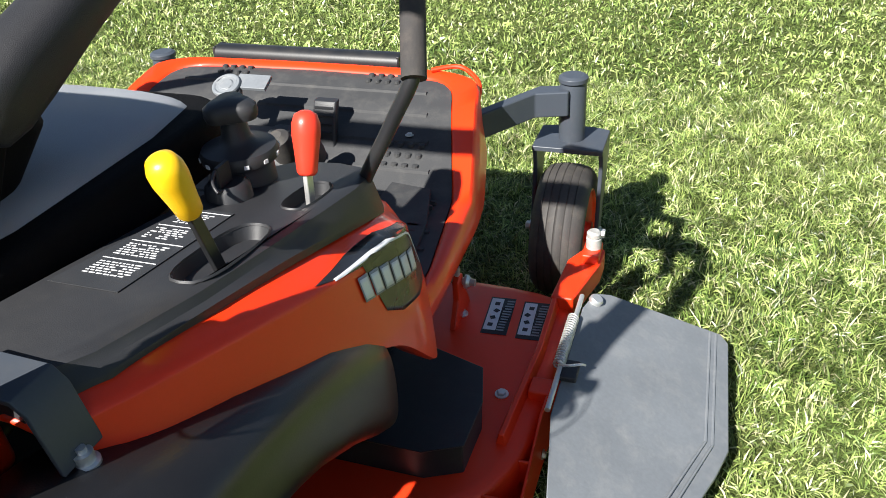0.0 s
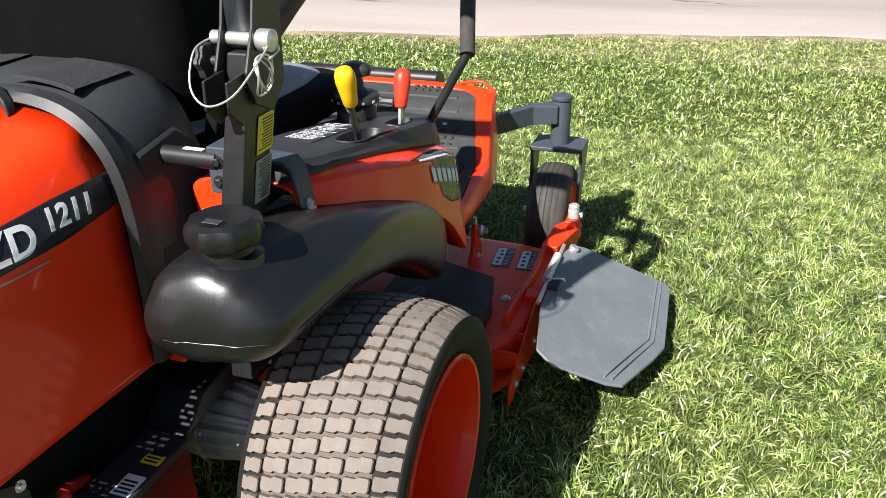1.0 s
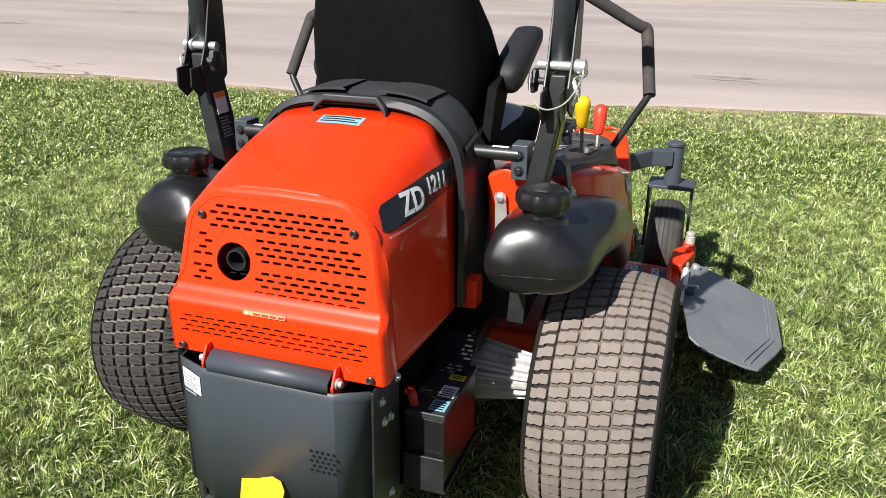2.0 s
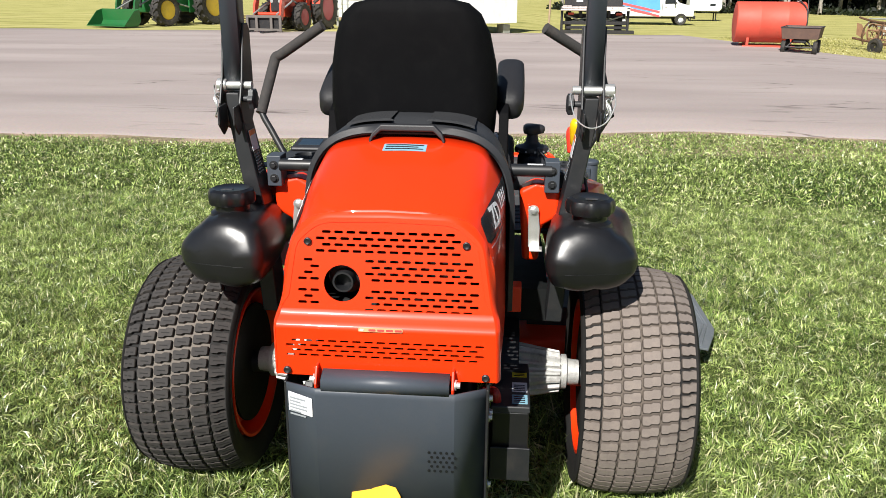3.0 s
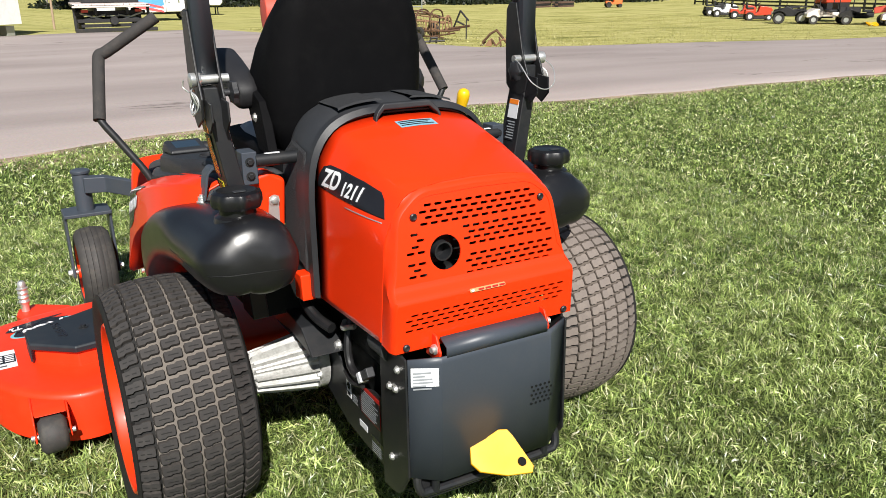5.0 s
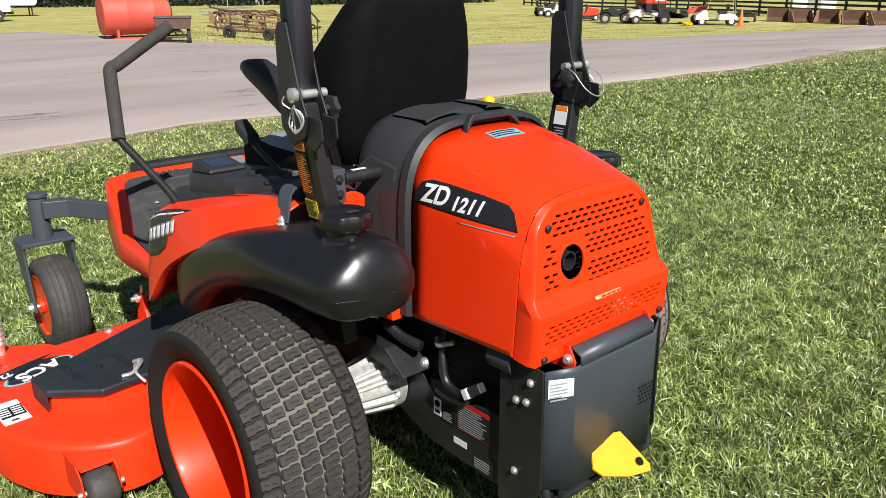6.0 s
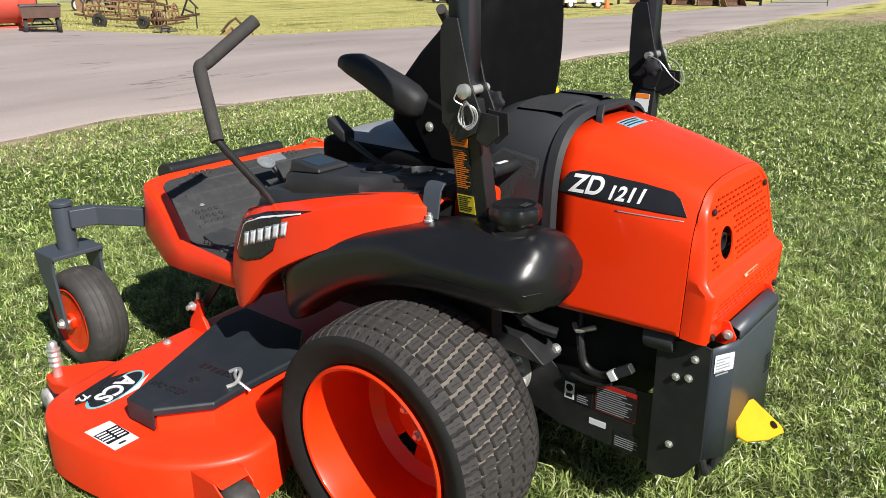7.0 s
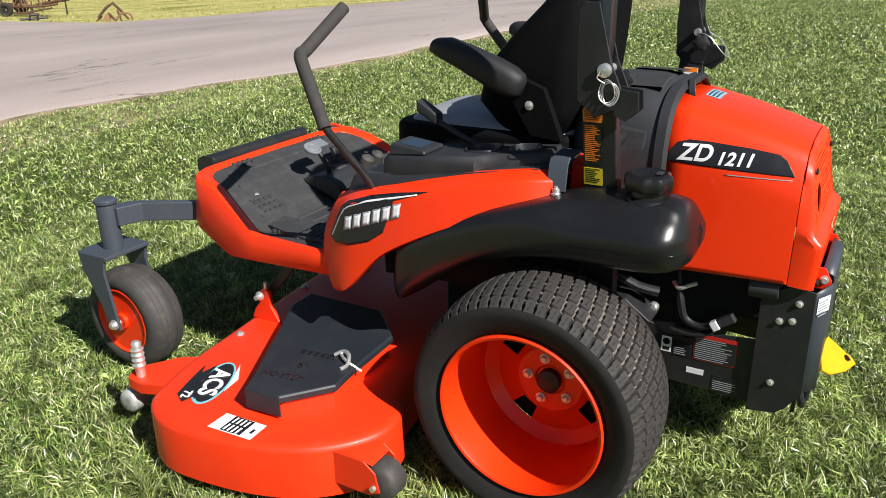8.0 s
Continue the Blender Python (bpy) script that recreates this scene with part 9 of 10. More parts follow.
riding_mower(26.6, 23.3, 60, IRON, "black riding mower with white wheel hubs")
riding_mower(25.9, 22.2, 52, TRUCK_WHITE, "grey and black riding mower")
riding_mower(25.0, 20.5, 50, RED_PAINT, "orange-red riding mower with pale wheel hubs")
riding_mower(24.2, 19.1, 50, RED_PAINT, "orange-red riding mower with pale wheel hubs")
quad(23.2, 16.75, -140)
utility_cart(23.75, 15.75, -128, CREAM, "cream utility cart with open cage and dark bed", IRON, 0)
utility_cart(24.25, 14.75, -146, IRON, "dark utility cart with faded red cargo bed", TANK_RED, 10)
golf_cart(24.4, 13.4, -143)
rm = yard_thing("baler", "red baling machine standing behind small vehicles", "baler", 25.6, 16.9, -20)
solid("housing", rm, RED_PAINT, ((0, 0, 1.45), (1.7, 1.3, 0.8)), bevel=0.1)
solid("pale_panel", rm, TRUCK_WHITE, ((0.2, -0.66, 1.5), (0.7, 0.03, 0.5)))
for s in (-1, 1):
    wheel(rm, (s * 0.9, 0.1, 0.5), 0.5, 0.3, IRON, s)
solid("frame", rm, IRON, ((0, 0, 0.8), (1.5, 1.2, 0.6)))
solid("pickup", rm, IRON, ((0, -0.9, 0.5), (1.8, 0.4, 0.3)), bevel=0.04)
yt = yard_thing("coiled_strap", "yellow strap coil lying on grass", "strap", 23.6, 13.95, 10)
bm = B()
for k in range(4):
    tube(bm, [((0.30 + 0.03 * k) * math.cos(a * 0.4), 0.22 * math.sin(a * 0.4) + 0.04 * k, 0.06 + 0.035 * k + 0.03 * math.sin(a + k)) for a in range(16)], 0.03, 6)
part("coil", bm, YELLOW, yt)
ch = yard_thing("warning_sign", "yellow black-striped roof board held up on two poles", "sign", 24.9, 14.2, -64)
solid("board", ch, YELLOW, ((0, 0, 1.80), (0.06, 1.2, 0.28)))
for k in range(5):
    bm = B()
    slab(bm, [(-0.5 + 0.22 * k, 1.67), (-0.42 + 0.22 * k, 1.67), (-0.34 + 0.22 * k, 1.93), (-0.42 + 0.22 * k, 1.93)], "x", -0.036, 0.036)
    part("stripe", bm, IRON, ch)
bars("pole", ch, IRON, ((0, -0.5, 0), (0, -0.5, 1.7)), ((0, 0.5, 0), (0, 0.5, 1.7)), r=0.025)


def cone(x, y):
    t = yard_thing("traffic_cone", "orange traffic cone with black base on grass", "traffic cone", x, y, 20)
    bm = B()
    lathe(bm, [(0.17, 0.04), (0.04, 0.92), (0.03, 0.93), (0.002, 0.93)], 24)
    part("cone", bm, CONE_ORANGE, t, angle=40)
    solid("base", t, CONE_ORANGE, ((0, 0, 0.022), (0.46, 0.46, 0.044)))


cone(24.1, 12.3)


def bucket_tool(x, y, turn, label):
    t = yard_thing("loader_bucket", label, "loader bucket", x, y, turn, "row of loader buckets")
    bm = B()
    prof = [(-0.55, 0.02), (0.25, 0.02), (0.45, 0.22), (0.42, 0.80), (0.37, 0.80), (0.39, 0.24), (0.23, 0.06), (-0.55, 0.05)]
    slab(bm, prof, "x", -0.62, 0.62)
    part("shell", bm, RUST, t, bevel=0.005, segs=1)
    for s in (-1, 1):
        bm = B()
        slab(bm, [(-0.52, 0.03), (0.25, 0.03), (0.42, 0.22), (0.40, 0.80), (0.15, 0.72)], "x", s * 0.62, s * 0.65)
        part("side_plate", bm, RUST_PALE, t)
    solid("mount_plate", t, IRON, ((0.1, 0.5, 0.40), (0.8, 0.06, 0.6)))


for i in range(5):
    f = i / 4
    bucket_tool(28.4 - 0.5 * f, 13.2 - 3.9 * f, -62 + 24 * math.sin(i * 2.1), "rusty loader bucket standing by the fence")
tf = yard_thing("mower_deck_frame", "dark low trailer frame parked by the fence", "trailer", 27.2, 13.9, -62)
solid("frame", tf, IRON, ((0, 0, 0.42), (1.2, 2.6, 0.16)), ((0, 0.4, 0.62), (0.9, 1.2, 0.12)))
bars("side_rail", tf, GALV, ((-0.6, -1.3, 0.55), (-0.6, 1.3, 0.62)), r=0.03)
for s in (-1, 1):
    wheel(tf, (s * 0.66, 0.2, 0.26), 0.26, 0.16, GALV, s)


def fence(name_, pts, label):
    """Black board fence, four rails on square posts, along the land."""
    t = thing("fence", label, "fence", (0, 0, 0))
    pts = [lie(*p) for p in pts]
    for a, b in zip(pts, pts[1:]):
        n = max(1, int((b - a).length / 2.6))
        for k in range(n + (b == pts[-1])):
            p = a.lerp(b, k / n)
            solid("post", t, FENCE_BLACK, ((p.x, p.y, p.z + 0.70), (0.14, 0.14, 1.46)))
        d = b - a
        for k in range(n):
            p, q = a.lerp(b, k / n), a.lerp(b, (k + 1) / n)
            for z in (0.32, 0.64, 0.96, 1.28):
                bm = B()
                m = basis((p + q) / 2 + Vector((0, 0, z)), q - p, (0, 0, 1))
                bmesh.ops.create_cube(bm, size=1.0, matrix=m @ Matrix.Diagonal(((q - p).length - 0.01, 0.15, 0.035, 1)))
                part("rail", bm, FENCE_BLACK, t)


fence("fence", [(40.0, 37.0), (35.0, 28.0), (33.5, 17.8), (31.0, 13.0), (28.7, 8.6)], "black four-rail board fence behind the vehicles")
gt = thing("gate", "green tubular field gate beside a black post", "gate", tuple(lie(28.6, 8.2)), -62)
bars("bar", gt, GREEN_PAINT, *[((0, 0, z), (3.2, 0, z)) for z in (0.25, 0.5, 0.75, 1.0, 1.25)], r=0.022)
bars("stile", gt, GREEN_PAINT, ((0, 0, 0.2), (0, 0, 1.3)), ((3.2, 0, 0.0), (3.2, 0, 1.3)), r=0.03)
fs = yard_thing("far_shed", "pale metal shed behind the fence", "shed", 35.5, 15.2, -60)
solid("wall", fs, SIDING, ((0, 0, 1.6), (3.0, 2.4, 3.2)))
solid("roof", fs, GALV, ((0, 0, 3.25), (3.3, 2.7, 0.12)))
solid("door", fs, GALV, ((0, -1.21, 1.0), (0.9, 0.03, 2.0)))
om = yard_thing("riding_mower", "orange riding mower parked below the wood", "riding mower", 32.0, 36.0, 60)
bm = B()
slab(bm, [(-1.05, 0.32), (-1.08, 0.66), (-0.95, 0.82), (-0.30, 0.90), (-0.22, 0.55), (-0.05, 0.42), (0.05, 0.62), (0.55, 0.66), (0.58, 0.40), (-0.1, 0.30)], "x", -0.4, 0.4)
part("body", bm, CONE_ORANGE, om, bevel=0.04)
solid("seat", om, BLACK_PLASTIC, ((0, 0.25, 0.80), (0.42, 0.40, 0.2)), ((0, 0.47, 1.03), (0.42, 0.10, 0.36)), bevel=0.03)
for s in (-1, 1):
    wheel(om, (s * 0.5, 0.30, 0.28), 0.28, 0.22, IRON, s)
    wheel(om, (s * 0.48, -0.85, 0.2), 0.2, 0.14, IRON, s)
for px, py in ((29.3, 39.5), (30.9, 39.2)):
    lp = yard_thing("lumber_stack", "dark stack of rails below the wood", "lumber", px, py, 25, "stacks of rails")
    for k in range(3):
        for j in range(3):
            solid("board", lp, IRON if (k + j) % 2 else BOX_BROWN, ((0, -0.4 + 0.4 * j, 0.09 + 0.2 * k), (3.0, 0.36, 0.18)))


# ---- the wood ----
def bark_material():
    m = mat("pale_bark", (0.33, 0.30, 0.26), 0.9, 0, 0.35, 3, 30, 0.6, 0.05, 0, (0.12, 0.10, 0.08), 0.5, 0.2, 0.02)
    return m


def leaf_material(name, a, b):
    m = bpy.data.materials.new(name)
    m.use_nodes = True
    nt = m.node_tree
    p = nt.nodes["Principled BSDF"]
    g = nt.nodes.new("ShaderNodeNewGeometry")
    r = nt.nodes.new("ShaderNodeValToRGB")
    r.color_ramp.elements[0].color, r.color_ramp.elements[1].color = (*a, 1), (*b, 1)
    nt.links.new(g.outputs["Random Per Island"], r.inputs["Fac"])
    nt.links.new(r.outputs["Color"], p.inputs["Base Color"])
    p.inputs["Roughness"].default_value = 0.6
    tr = nt.nodes.new("ShaderNodeBsdfTranslucent")
    nt.links.new(r.outputs["Color"], tr.inputs["Color"])
    ms = nt.nodes.new("ShaderNodeMixShader")
    ms.inputs["Fac"].default_value = 0.25
    nt.links.new(p.outputs[0], ms.inputs[1])
    nt.links.new(tr.outputs[0], ms.inputs[2])
    nt.links.new(ms.outputs[0], nt.nodes["Material Output"].inputs["Surface"])
    return m


BARK = bark_material()
LEAF = leaf_material("wood_leaves", (0.016, 0.036, 0.010), (0.055, 0.085, 0.024))
# undergrowth leaf colours, about a third as bright as the crown leaves
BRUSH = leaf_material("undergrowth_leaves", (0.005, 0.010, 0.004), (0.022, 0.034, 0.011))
wr = np.random.default_rng(21)


def leaf_mesh(name, centres, size):
    """Many small bent leaves, one tilted quad each, about given centres."""
    n = len(centres)
    a = wr.normal(size=(n, 3))
    a /= np.linalg.norm(a, axis=1)[:, None]
    b = np.cross(a, wr.normal(size=(n, 3)))
    b /= np.linalg.norm(b, axis=1)[:, None]
    s = (size * wr.uniform(0.5, 1.3, n))[:, None]
    co = np.stack([centres - a * s, centres + b * s * 0.55, centres + a * s, centres - b * s * 0.55], 1).reshape(-1, 3)
    me = bpy.data.meshes.new(name)
    me.vertices.add(4 * n)
    me.vertices.foreach_set("co", co.ravel())
    me.loops.add(4 * n)
    me.loops.foreach_set("vertex_index", np.arange(4 * n, dtype=np.int32))
    me.polygons.add(n)
    me.polygons.foreach_set("loop_start", (np.arange(n) * 4).astype(np.int32))
    me.polygons.foreach_set("loop_total", np.full(n, 4, np.int32))
    me.update(calc_edges=True)
    return me


def tree_kind(seed, h):
    """A tall thin forest tree: tapered trunk, limbs, and a crown of leaf clumps."""
    r = random.Random(seed)
    t = thing("tree", "tall forest tree with pale trunk and green crown", "tree", (0, 0, -60), 0, "trees of the wood")
    bm = B()
    lean = r.uniform(-0.5, 0.5)
    trunk = [(0, 0, -0.3), (0.05, 0, 1.5), (lean * 0.3, 0.1, h * 0.35), (lean * 0.6, 0.2, h * 0.65), (lean, 0.2, h * 0.97)]
    tube(bm, smooth_path(trunk, 3), [0.24 - 0.21 * i / 12 for i in range(13)], 8)
    part("trunk", bm, BARK, t)
    clumps = []
    for k in range(9):
        z = h * r.uniform(0.26, 0.92)
        a = r.uniform(0, 6.28)
        L = r.uniform(1.4, 3.2) * (1.15 - z / h * 0.6)
        bm = B()
        p0 = Vector((lean * z / h, 0.1, z))
        p1 = p0 + Vector((math.cos(a) * L, math.sin(a) * L, L * 0.45))
        tube(bm, [p0, (p0 + p1) / 2 + Vector((0, 0, -0.1)), p1], [0.07, 0.05, 0.02], 6)
        part("limb", bm, BARK, t)
        clumps += [p1, (p0 + p1) / 2 + Vector((0, 0, 0.4))]
    clumps.append(Vector((lean, 0.2, h)))
    cs = np.concatenate([np.array(c) + wr.normal(size=(240, 3)) * np.array([1.15, 1.15, 0.8]) for c in clumps])
    me = leaf_mesh("crown", cs, 0.27)
    me.materials.append(LEAF)
    ob = new("crown", me)
    ob.parent = t
    return t


kinds = [tree_kind(3, 15.0), tree_kind(8, 17.5), tree_kind(14, 13.5), tree_kind(19, 16.0)]
tr_r = random.Random(4)
wood_line = [(3.0, 66.0), (12.0, 62.0), (23.0, 55.5), (33.0, 49.5), (46.0, 43.0)]


def along(f):
    f *= len(wood_line) - 1
    i = min(int(f), len(wood_line) - 2)
    a, b = Vector(wood_line[i]), Vector(wood_line[i + 1])
    return a.lerp(b, f - i)


first = True
for row, count_ in ((0, 15), (1, 17), (2, 19), (3, 19)):
    for k in range(count_):
        p = along((k + tr_r.uniform(0.1, 0.9)) / count_) + Vector((0.55, 0.83)) * (row * 3.2 + tr_r.uniform(0, 2.4))
        src = kinds[(k + row * 2 + tr_r.randint(0, 1)) % 4]
        q = lie(p.x, p.y)
        m = pose(q.x, q.y, q.z, 0, 0, tr_r.uniform(0, 360)) @ Matrix.Scale(tr_r.uniform(0.85, 1.2), 4)
        copy_thing(src, m)
for kd in kinds:
    for c in list(kd.children_recursive):
        bpy.data.objects.remove(c)
    bpy.data.objects.remove(kd)

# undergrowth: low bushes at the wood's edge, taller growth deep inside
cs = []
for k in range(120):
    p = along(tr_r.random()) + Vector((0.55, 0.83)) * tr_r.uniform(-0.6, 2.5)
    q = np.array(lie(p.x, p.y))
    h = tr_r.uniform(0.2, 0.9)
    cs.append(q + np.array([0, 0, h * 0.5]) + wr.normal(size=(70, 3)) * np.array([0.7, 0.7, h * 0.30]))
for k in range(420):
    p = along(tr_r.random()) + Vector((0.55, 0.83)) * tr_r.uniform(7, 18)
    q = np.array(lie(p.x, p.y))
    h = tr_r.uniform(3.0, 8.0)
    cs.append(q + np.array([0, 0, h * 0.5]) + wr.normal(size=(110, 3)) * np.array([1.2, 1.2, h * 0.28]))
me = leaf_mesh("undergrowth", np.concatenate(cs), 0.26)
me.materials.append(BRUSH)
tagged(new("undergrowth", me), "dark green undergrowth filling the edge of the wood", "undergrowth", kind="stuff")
# a near-black sheet added in place of deep shade at the wood's far side
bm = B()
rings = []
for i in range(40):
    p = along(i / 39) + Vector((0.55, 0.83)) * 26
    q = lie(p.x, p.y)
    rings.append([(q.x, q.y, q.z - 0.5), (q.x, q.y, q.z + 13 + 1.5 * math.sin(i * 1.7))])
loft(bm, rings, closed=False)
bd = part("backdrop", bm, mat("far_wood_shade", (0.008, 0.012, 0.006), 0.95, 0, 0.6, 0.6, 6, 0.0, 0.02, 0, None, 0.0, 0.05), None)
tagged(bd, "dark sheet standing in for shade behind the wood", "backdrop", kind="structure")


# ---- grass ----
def grass_material(name, dark, mid, light, straw):
    m = bpy.data.materials.new(name)
    m.use_nodes = True
    nt = m.node_tree
    out = nt.nodes["Material Output"]
    b = nt.nodes["Principled BSDF"]
    geo = nt.nodes.new("ShaderNodeNewGeometry")
    ramp = nt.nodes.new("ShaderNodeValToRGB")
    e = ramp.color_ramp.elements
    e[0].position, e[0].color = 0.0, (*dark, 1)
    e[1].position, e[1].color = 0.45, (*mid, 1)
    k = e.new(0.86)
    k.color = (*light, 1)
    k = e.new(0.955)
    k.color = (*straw, 1)
    nt.links.new(geo.outputs["Random Per Island"], ramp.inputs["Fac"])
    co = nt.nodes.new("ShaderNodeTexCoord")
    n = nt.nodes.new("ShaderNodeTexNoise")
    n.inputs["Scale"].default_value, n.inputs["Detail"].default_value = 0.9, 5.0
    nt.links.new(co.outputs["Object"], n.inputs["Vector"])
    mr = nt.nodes.new("ShaderNodeMapRange")
    mr.inputs["From Min"].default_value, mr.inputs["From Max"].default_value = 0.35, 0.68
    mr.inputs["To Min"].default_value, mr.inputs["To Max"].default_value = 0.0, 0.32
    nt.links.new(n.outputs["Fac"], mr.inputs["Value"])
    mx = nt.nodes.new("ShaderNodeMix")
    mx.data_type = "RGBA"
    mx.inputs["B"].default_value = (*light, 1)
    nt.links.new(mr.outputs["Result"], mx.inputs["Factor"])
    nt.links.new(ramp.outputs["Color"], mx.inputs["A"])
    # tufts: paler and darker clumps a hand's width across
    n2 = nt.nodes.new("ShaderNodeTexNoise")
    n2.inputs["Scale"].default_value, n2.inputs["Detail"].default_value = 9.0, 7.0
    nt.links.new(co.outputs["Object"], n2.inputs["Vector"])
    mr2 = nt.nodes.new("ShaderNodeMapRange")
    mr2.inputs["From Min"].default_value, mr2.inputs["From Max"].default_value = 0.34, 0.66
    mr2.inputs["To Min"].default_value, mr2.inputs["To Max"].default_value = 0.50, 1.34
    nt.links.new(n2.outputs["Fac"], mr2.inputs["Value"])
    sc = nt.nodes.new("ShaderNodeVectorMath")
    sc.operation = "SCALE"
    nt.links.new(mx.outputs["Result"], sc.inputs[0])
    nt.links.new(mr2.outputs["Result"], sc.inputs["Scale"])
    nt.links.new(sc.outputs["Vector"], b.inputs["Base Color"])
    b.inputs["Roughness"].default_value = 0.32
    b.inputs["Specular IOR Level"].default_value = 0.5
    tr = nt.nodes.new("ShaderNodeBsdfTranslucent")
    nt.links.new(sc.outputs["Vector"], tr.inputs["Color"])
    ms = nt.nodes.new("ShaderNodeMixShader")
    ms.inputs["Fac"].default_value = 0.22
    nt.links.new(b.outputs[0], ms.inputs[1])
    nt.links.new(tr.outputs[0], ms.inputs[2])
    nt.links.new(ms.outputs[0], out.inputs["Surface"])
    return m


GRASS = grass_material("grass_blades", (0.018, 0.046, 0.009), (0.155, 0.250, 0.050), (0.52, 0.61, 0.205), (0.74, 0.69, 0.45))
FIELD = grass_material("dry_field_grass", (0.20, 0.21, 0.045), (0.38, 0.365, 0.11), (0.52, 0.47, 0.18), (0.62, 0.53, 0.28))
rng = np.random.default_rng(7)


def wave(x, y):
    """A smooth field of clumps over the lawn, about 0 to 1."""
    a = np.sin(x * 2.3 + 1.7 * np.sin(y * 1.1)) * np.sin(y * 2.9 + 1.3 * np.sin(x * 0.9 + 2))
    b = np.sin(x * 7.1 + y * 3.3 + 2 * np.sin(y * 2.0)) * np.sin(y * 6.3 - x * 2.2)
    return 0.5 + 0.3 * a + 0.2 * b


def in_poly(px, py, poly):
    inside = np.zeros(len(px), bool)
    n = len(poly)
    for i in range(n):
        (x1, y1), (x2, y2) = poly[i], poly[(i + 1) % n]
        if y1 == y2:
            continue
        hit = ((y1 > py) != (y2 > py)) & (px < (x2 - x1) * (py - y1) / (y2 - y1) + x1)
        inside ^= hit
    return inside


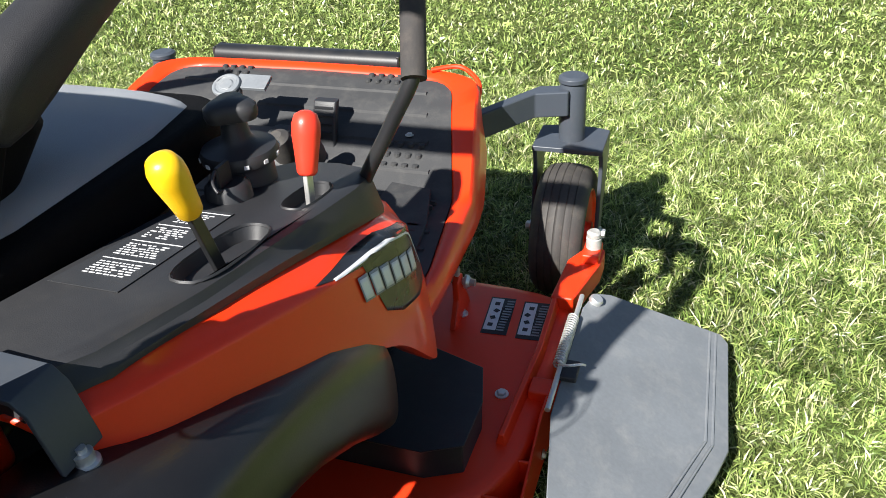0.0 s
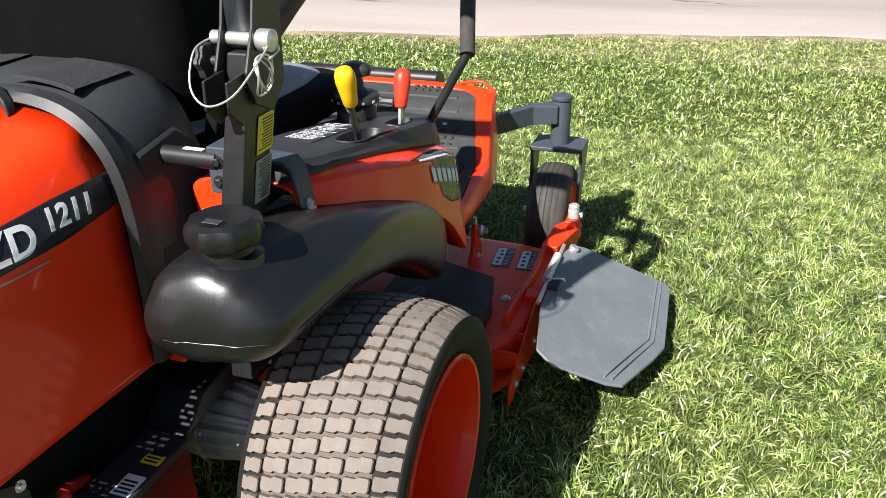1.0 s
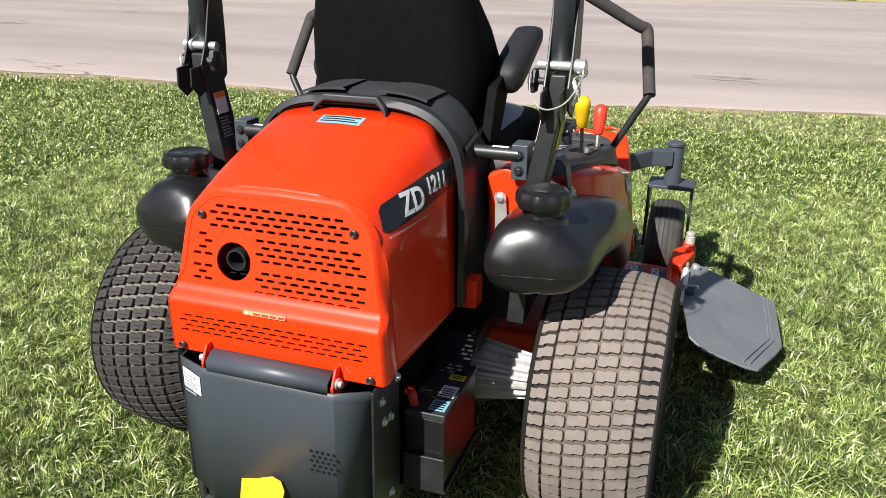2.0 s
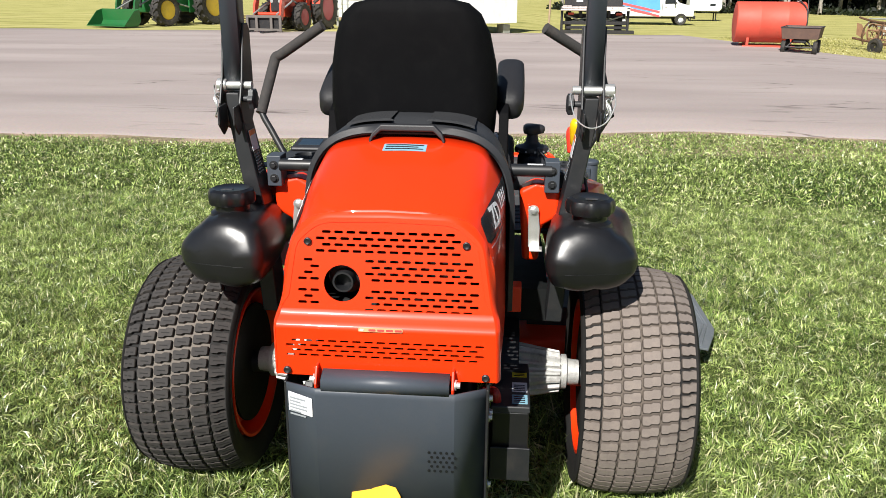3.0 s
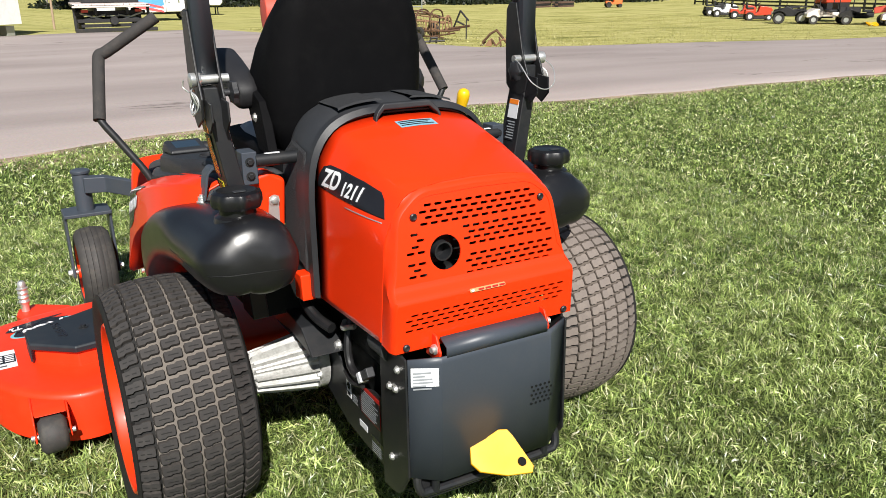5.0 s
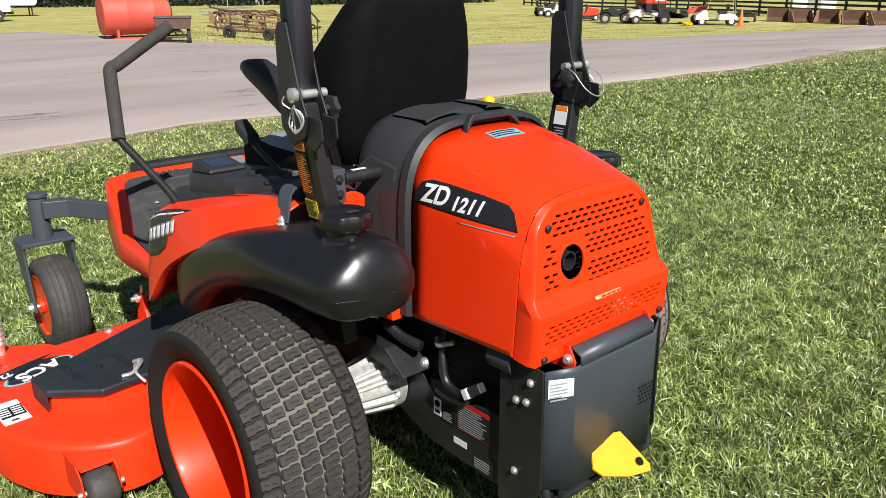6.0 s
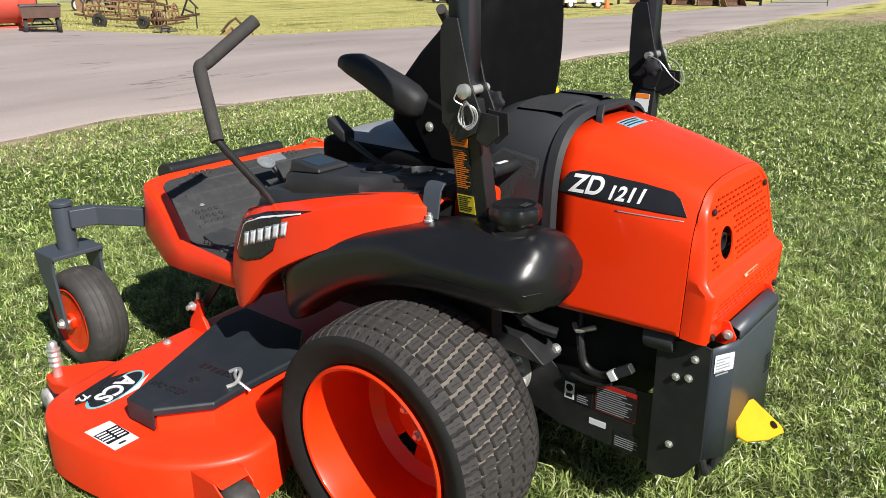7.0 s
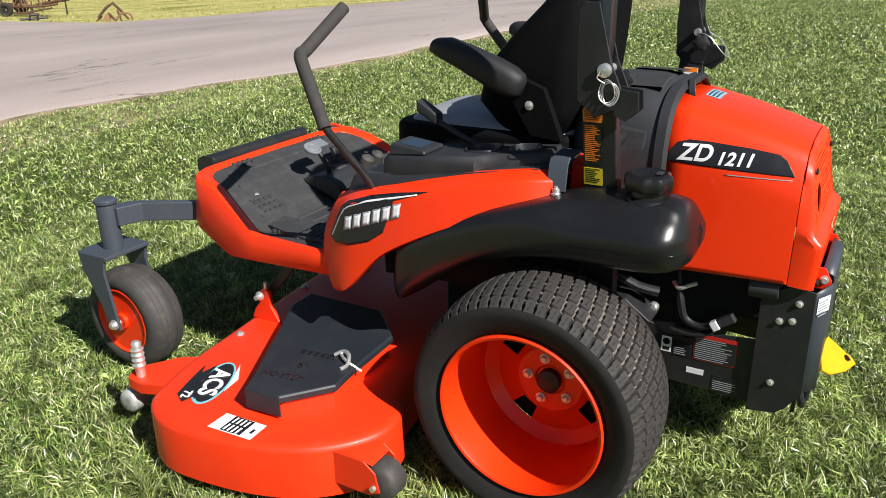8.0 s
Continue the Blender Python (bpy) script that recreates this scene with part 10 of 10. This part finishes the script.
def blades(name, x0, x1, y0, y1, per_m2, width, tall, label, keep=None, field=False):
    n = int((x1 - x0) * (y1 - y0) * per_m2)
    px, py = rng.uniform(x0, x1, n), rng.uniform(y0, y1, n)
    if field:
        ok = py > np.array([road_far(v) for v in np.round(px, 1)]) - 0.05 + 0.1 * rng.random(n)
    else:
        rim = np.array([road_near(v) for v in np.round(px, 1)])
        ok = (py < rim + 0.02) & (rng.random(n) < np.clip((rim - py) / 0.35, 0.06, 1))
    ok &= ~in_poly(px, py, grow(DECK, -0.03)[::1])
    for s in (-1, 1):
        ok &= ~((np.abs(px - s * 0.64) < 0.14) & (np.abs(py) < 0.12))
        ok &= ~((np.abs(px - s * 0.648) < 0.06) & (np.abs(py - 1.60) < 0.06))
    if keep is not None:
        ok &= keep(px, py)
    px, py = px[ok], py[ok]
    n = len(px)
    cl = wave(px, py)
    h = tall * (0.55 + 0.5 * cl) * rng.uniform(0.55, 1.2, n)
    # worn, shorter edge along the asphalt
    edge = np.ones(n) if field else np.clip((np.array([road_near(v) for v in np.round(px, 1)]) - py) / 0.35, 0.35, 1)
    h *= edge
    under = in_poly(px, py, [(0.78, 0.62), (1.13, 0.62), (1.13, 1.45), (0.78, 1.45)])
    h[under] *= 0.6
    w = width * rng.uniform(0.6, 1.3, n)
    # tufts share a lean and a height
    cell = (np.floor(px / 0.045 + 0.7 * np.sin(py * 23)) * 7919 + np.floor(py / 0.045 + 0.7 * np.sin(px * 19)) * 104729).astype(np.int64) % 4096
    tuft = rng.random((4096, 3))
    h *= 0.70 + 0.55 * tuft[cell, 0]
    # longer where the mower stands in it
    near = in_poly(px, py, grow(DECK, 0.10)) | ((np.abs(np.abs(px) - 0.63) < 0.26) & (np.abs(py) < 0.30))
    h[near] *= 1.55
    lean_dir = 2 * np.pi * tuft[cell, 1] + rng.normal(0, 1.5, n)
    lean = np.clip(np.abs(rng.normal(0.62 + 0.55 * tuft[cell, 2], 0.36, n)), 0.0, 1.45)
    base = np.array([lie(a, c) for a, c in zip(px, py)]) if x1 > 5 else np.stack([px, py, np.zeros(n)], 1)
    base[:, 2] -= 0.004
    # each blade is a slim kite that rises, bends over its widest point and comes to a tip
    out = np.stack([np.cos(lean_dir), np.sin(lean_dir)], 1)
    low, high = lean * 0.72, np.minimum(lean * 1.35 + 0.12, 1.75)
    mid = base + np.stack([out[:, 0] * np.sin(low), out[:, 1] * np.sin(low), np.cos(low)], 1) * (h * 0.55)[:, None]
    tip = mid + np.stack([out[:, 0] * np.sin(high), out[:, 1] * np.sin(high), np.cos(high)], 1) * (h * 0.60)[:, None]
    turn = lean_dir + np.pi / 2 + rng.normal(0, 0.55, n)
    side = np.stack([np.cos(turn), np.sin(turn), rng.normal(0, 0.65, n)], 1) * (w / 2)[:, None]
    co = np.stack([base, mid + side, tip, mid - side], 1).reshape(-1, 3)
    k = np.arange(n) * 4
    loops = np.stack([k, k + 1, k + 3, k + 1, k + 2, k + 3], 1).ravel()
    start = np.arange(2 * n) * 3
    total = np.full(2 * n, 3)
    me = bpy.data.meshes.new(name)
    me.vertices.add(len(co))
    me.vertices.foreach_set("co", co.ravel())
    me.loops.add(len(loops))
    me.loops.foreach_set("vertex_index", loops.astype(np.int32))
    me.polygons.add(2 * n)
    me.polygons.foreach_set("loop_start", start.astype(np.int32))
    me.polygons.foreach_set("loop_total", total.astype(np.int32))
    me.update(calc_edges=True)
    me.validate()
    me.materials.append(FIELD if field else GRASS)
    ob = new(name, me)
    tagged(ob, label, "grass", kind="stuff")


NEAR = (-3.2, 3.4, -1.9, 3.3)
blades("grass", *NEAR, 21500, 0.0038, 0.058, "dense sunlit green lawn grass")


def outside_near(x, y):
    return ~((x > NEAR[0]) & (x < NEAR[1]) & (y > NEAR[2]) & (y < NEAR[3]))


blades("grass", -6.0, 9.0, -2.5, 6.6, 3700, 0.0082, 0.056, "sunlit lawn grass beyond the mower", outside_near)


def outside_lawn(x, y):
    return ~((x > -6.0) & (y > -2.5)) & (np.hypot(x, y) < 10.5 + 1.5 * np.sin(3 * np.arctan2(y, x)))


blades("grass", -12.0, 9.0, -12.0, 6.6, 620, 0.0150, 0.060, "mown lawn grass round about", outside_lawn)
blades("grass", 9.0, 22.0, -3.0, 6.2, 1000, 0.0150, 0.062, "far lawn grass", outside_near)
blades("grass", 7.0, 26.0, 9.0, 26.0, 170, 0.016, 0.075, "dry olive grass of the field past the asphalt", None, True)
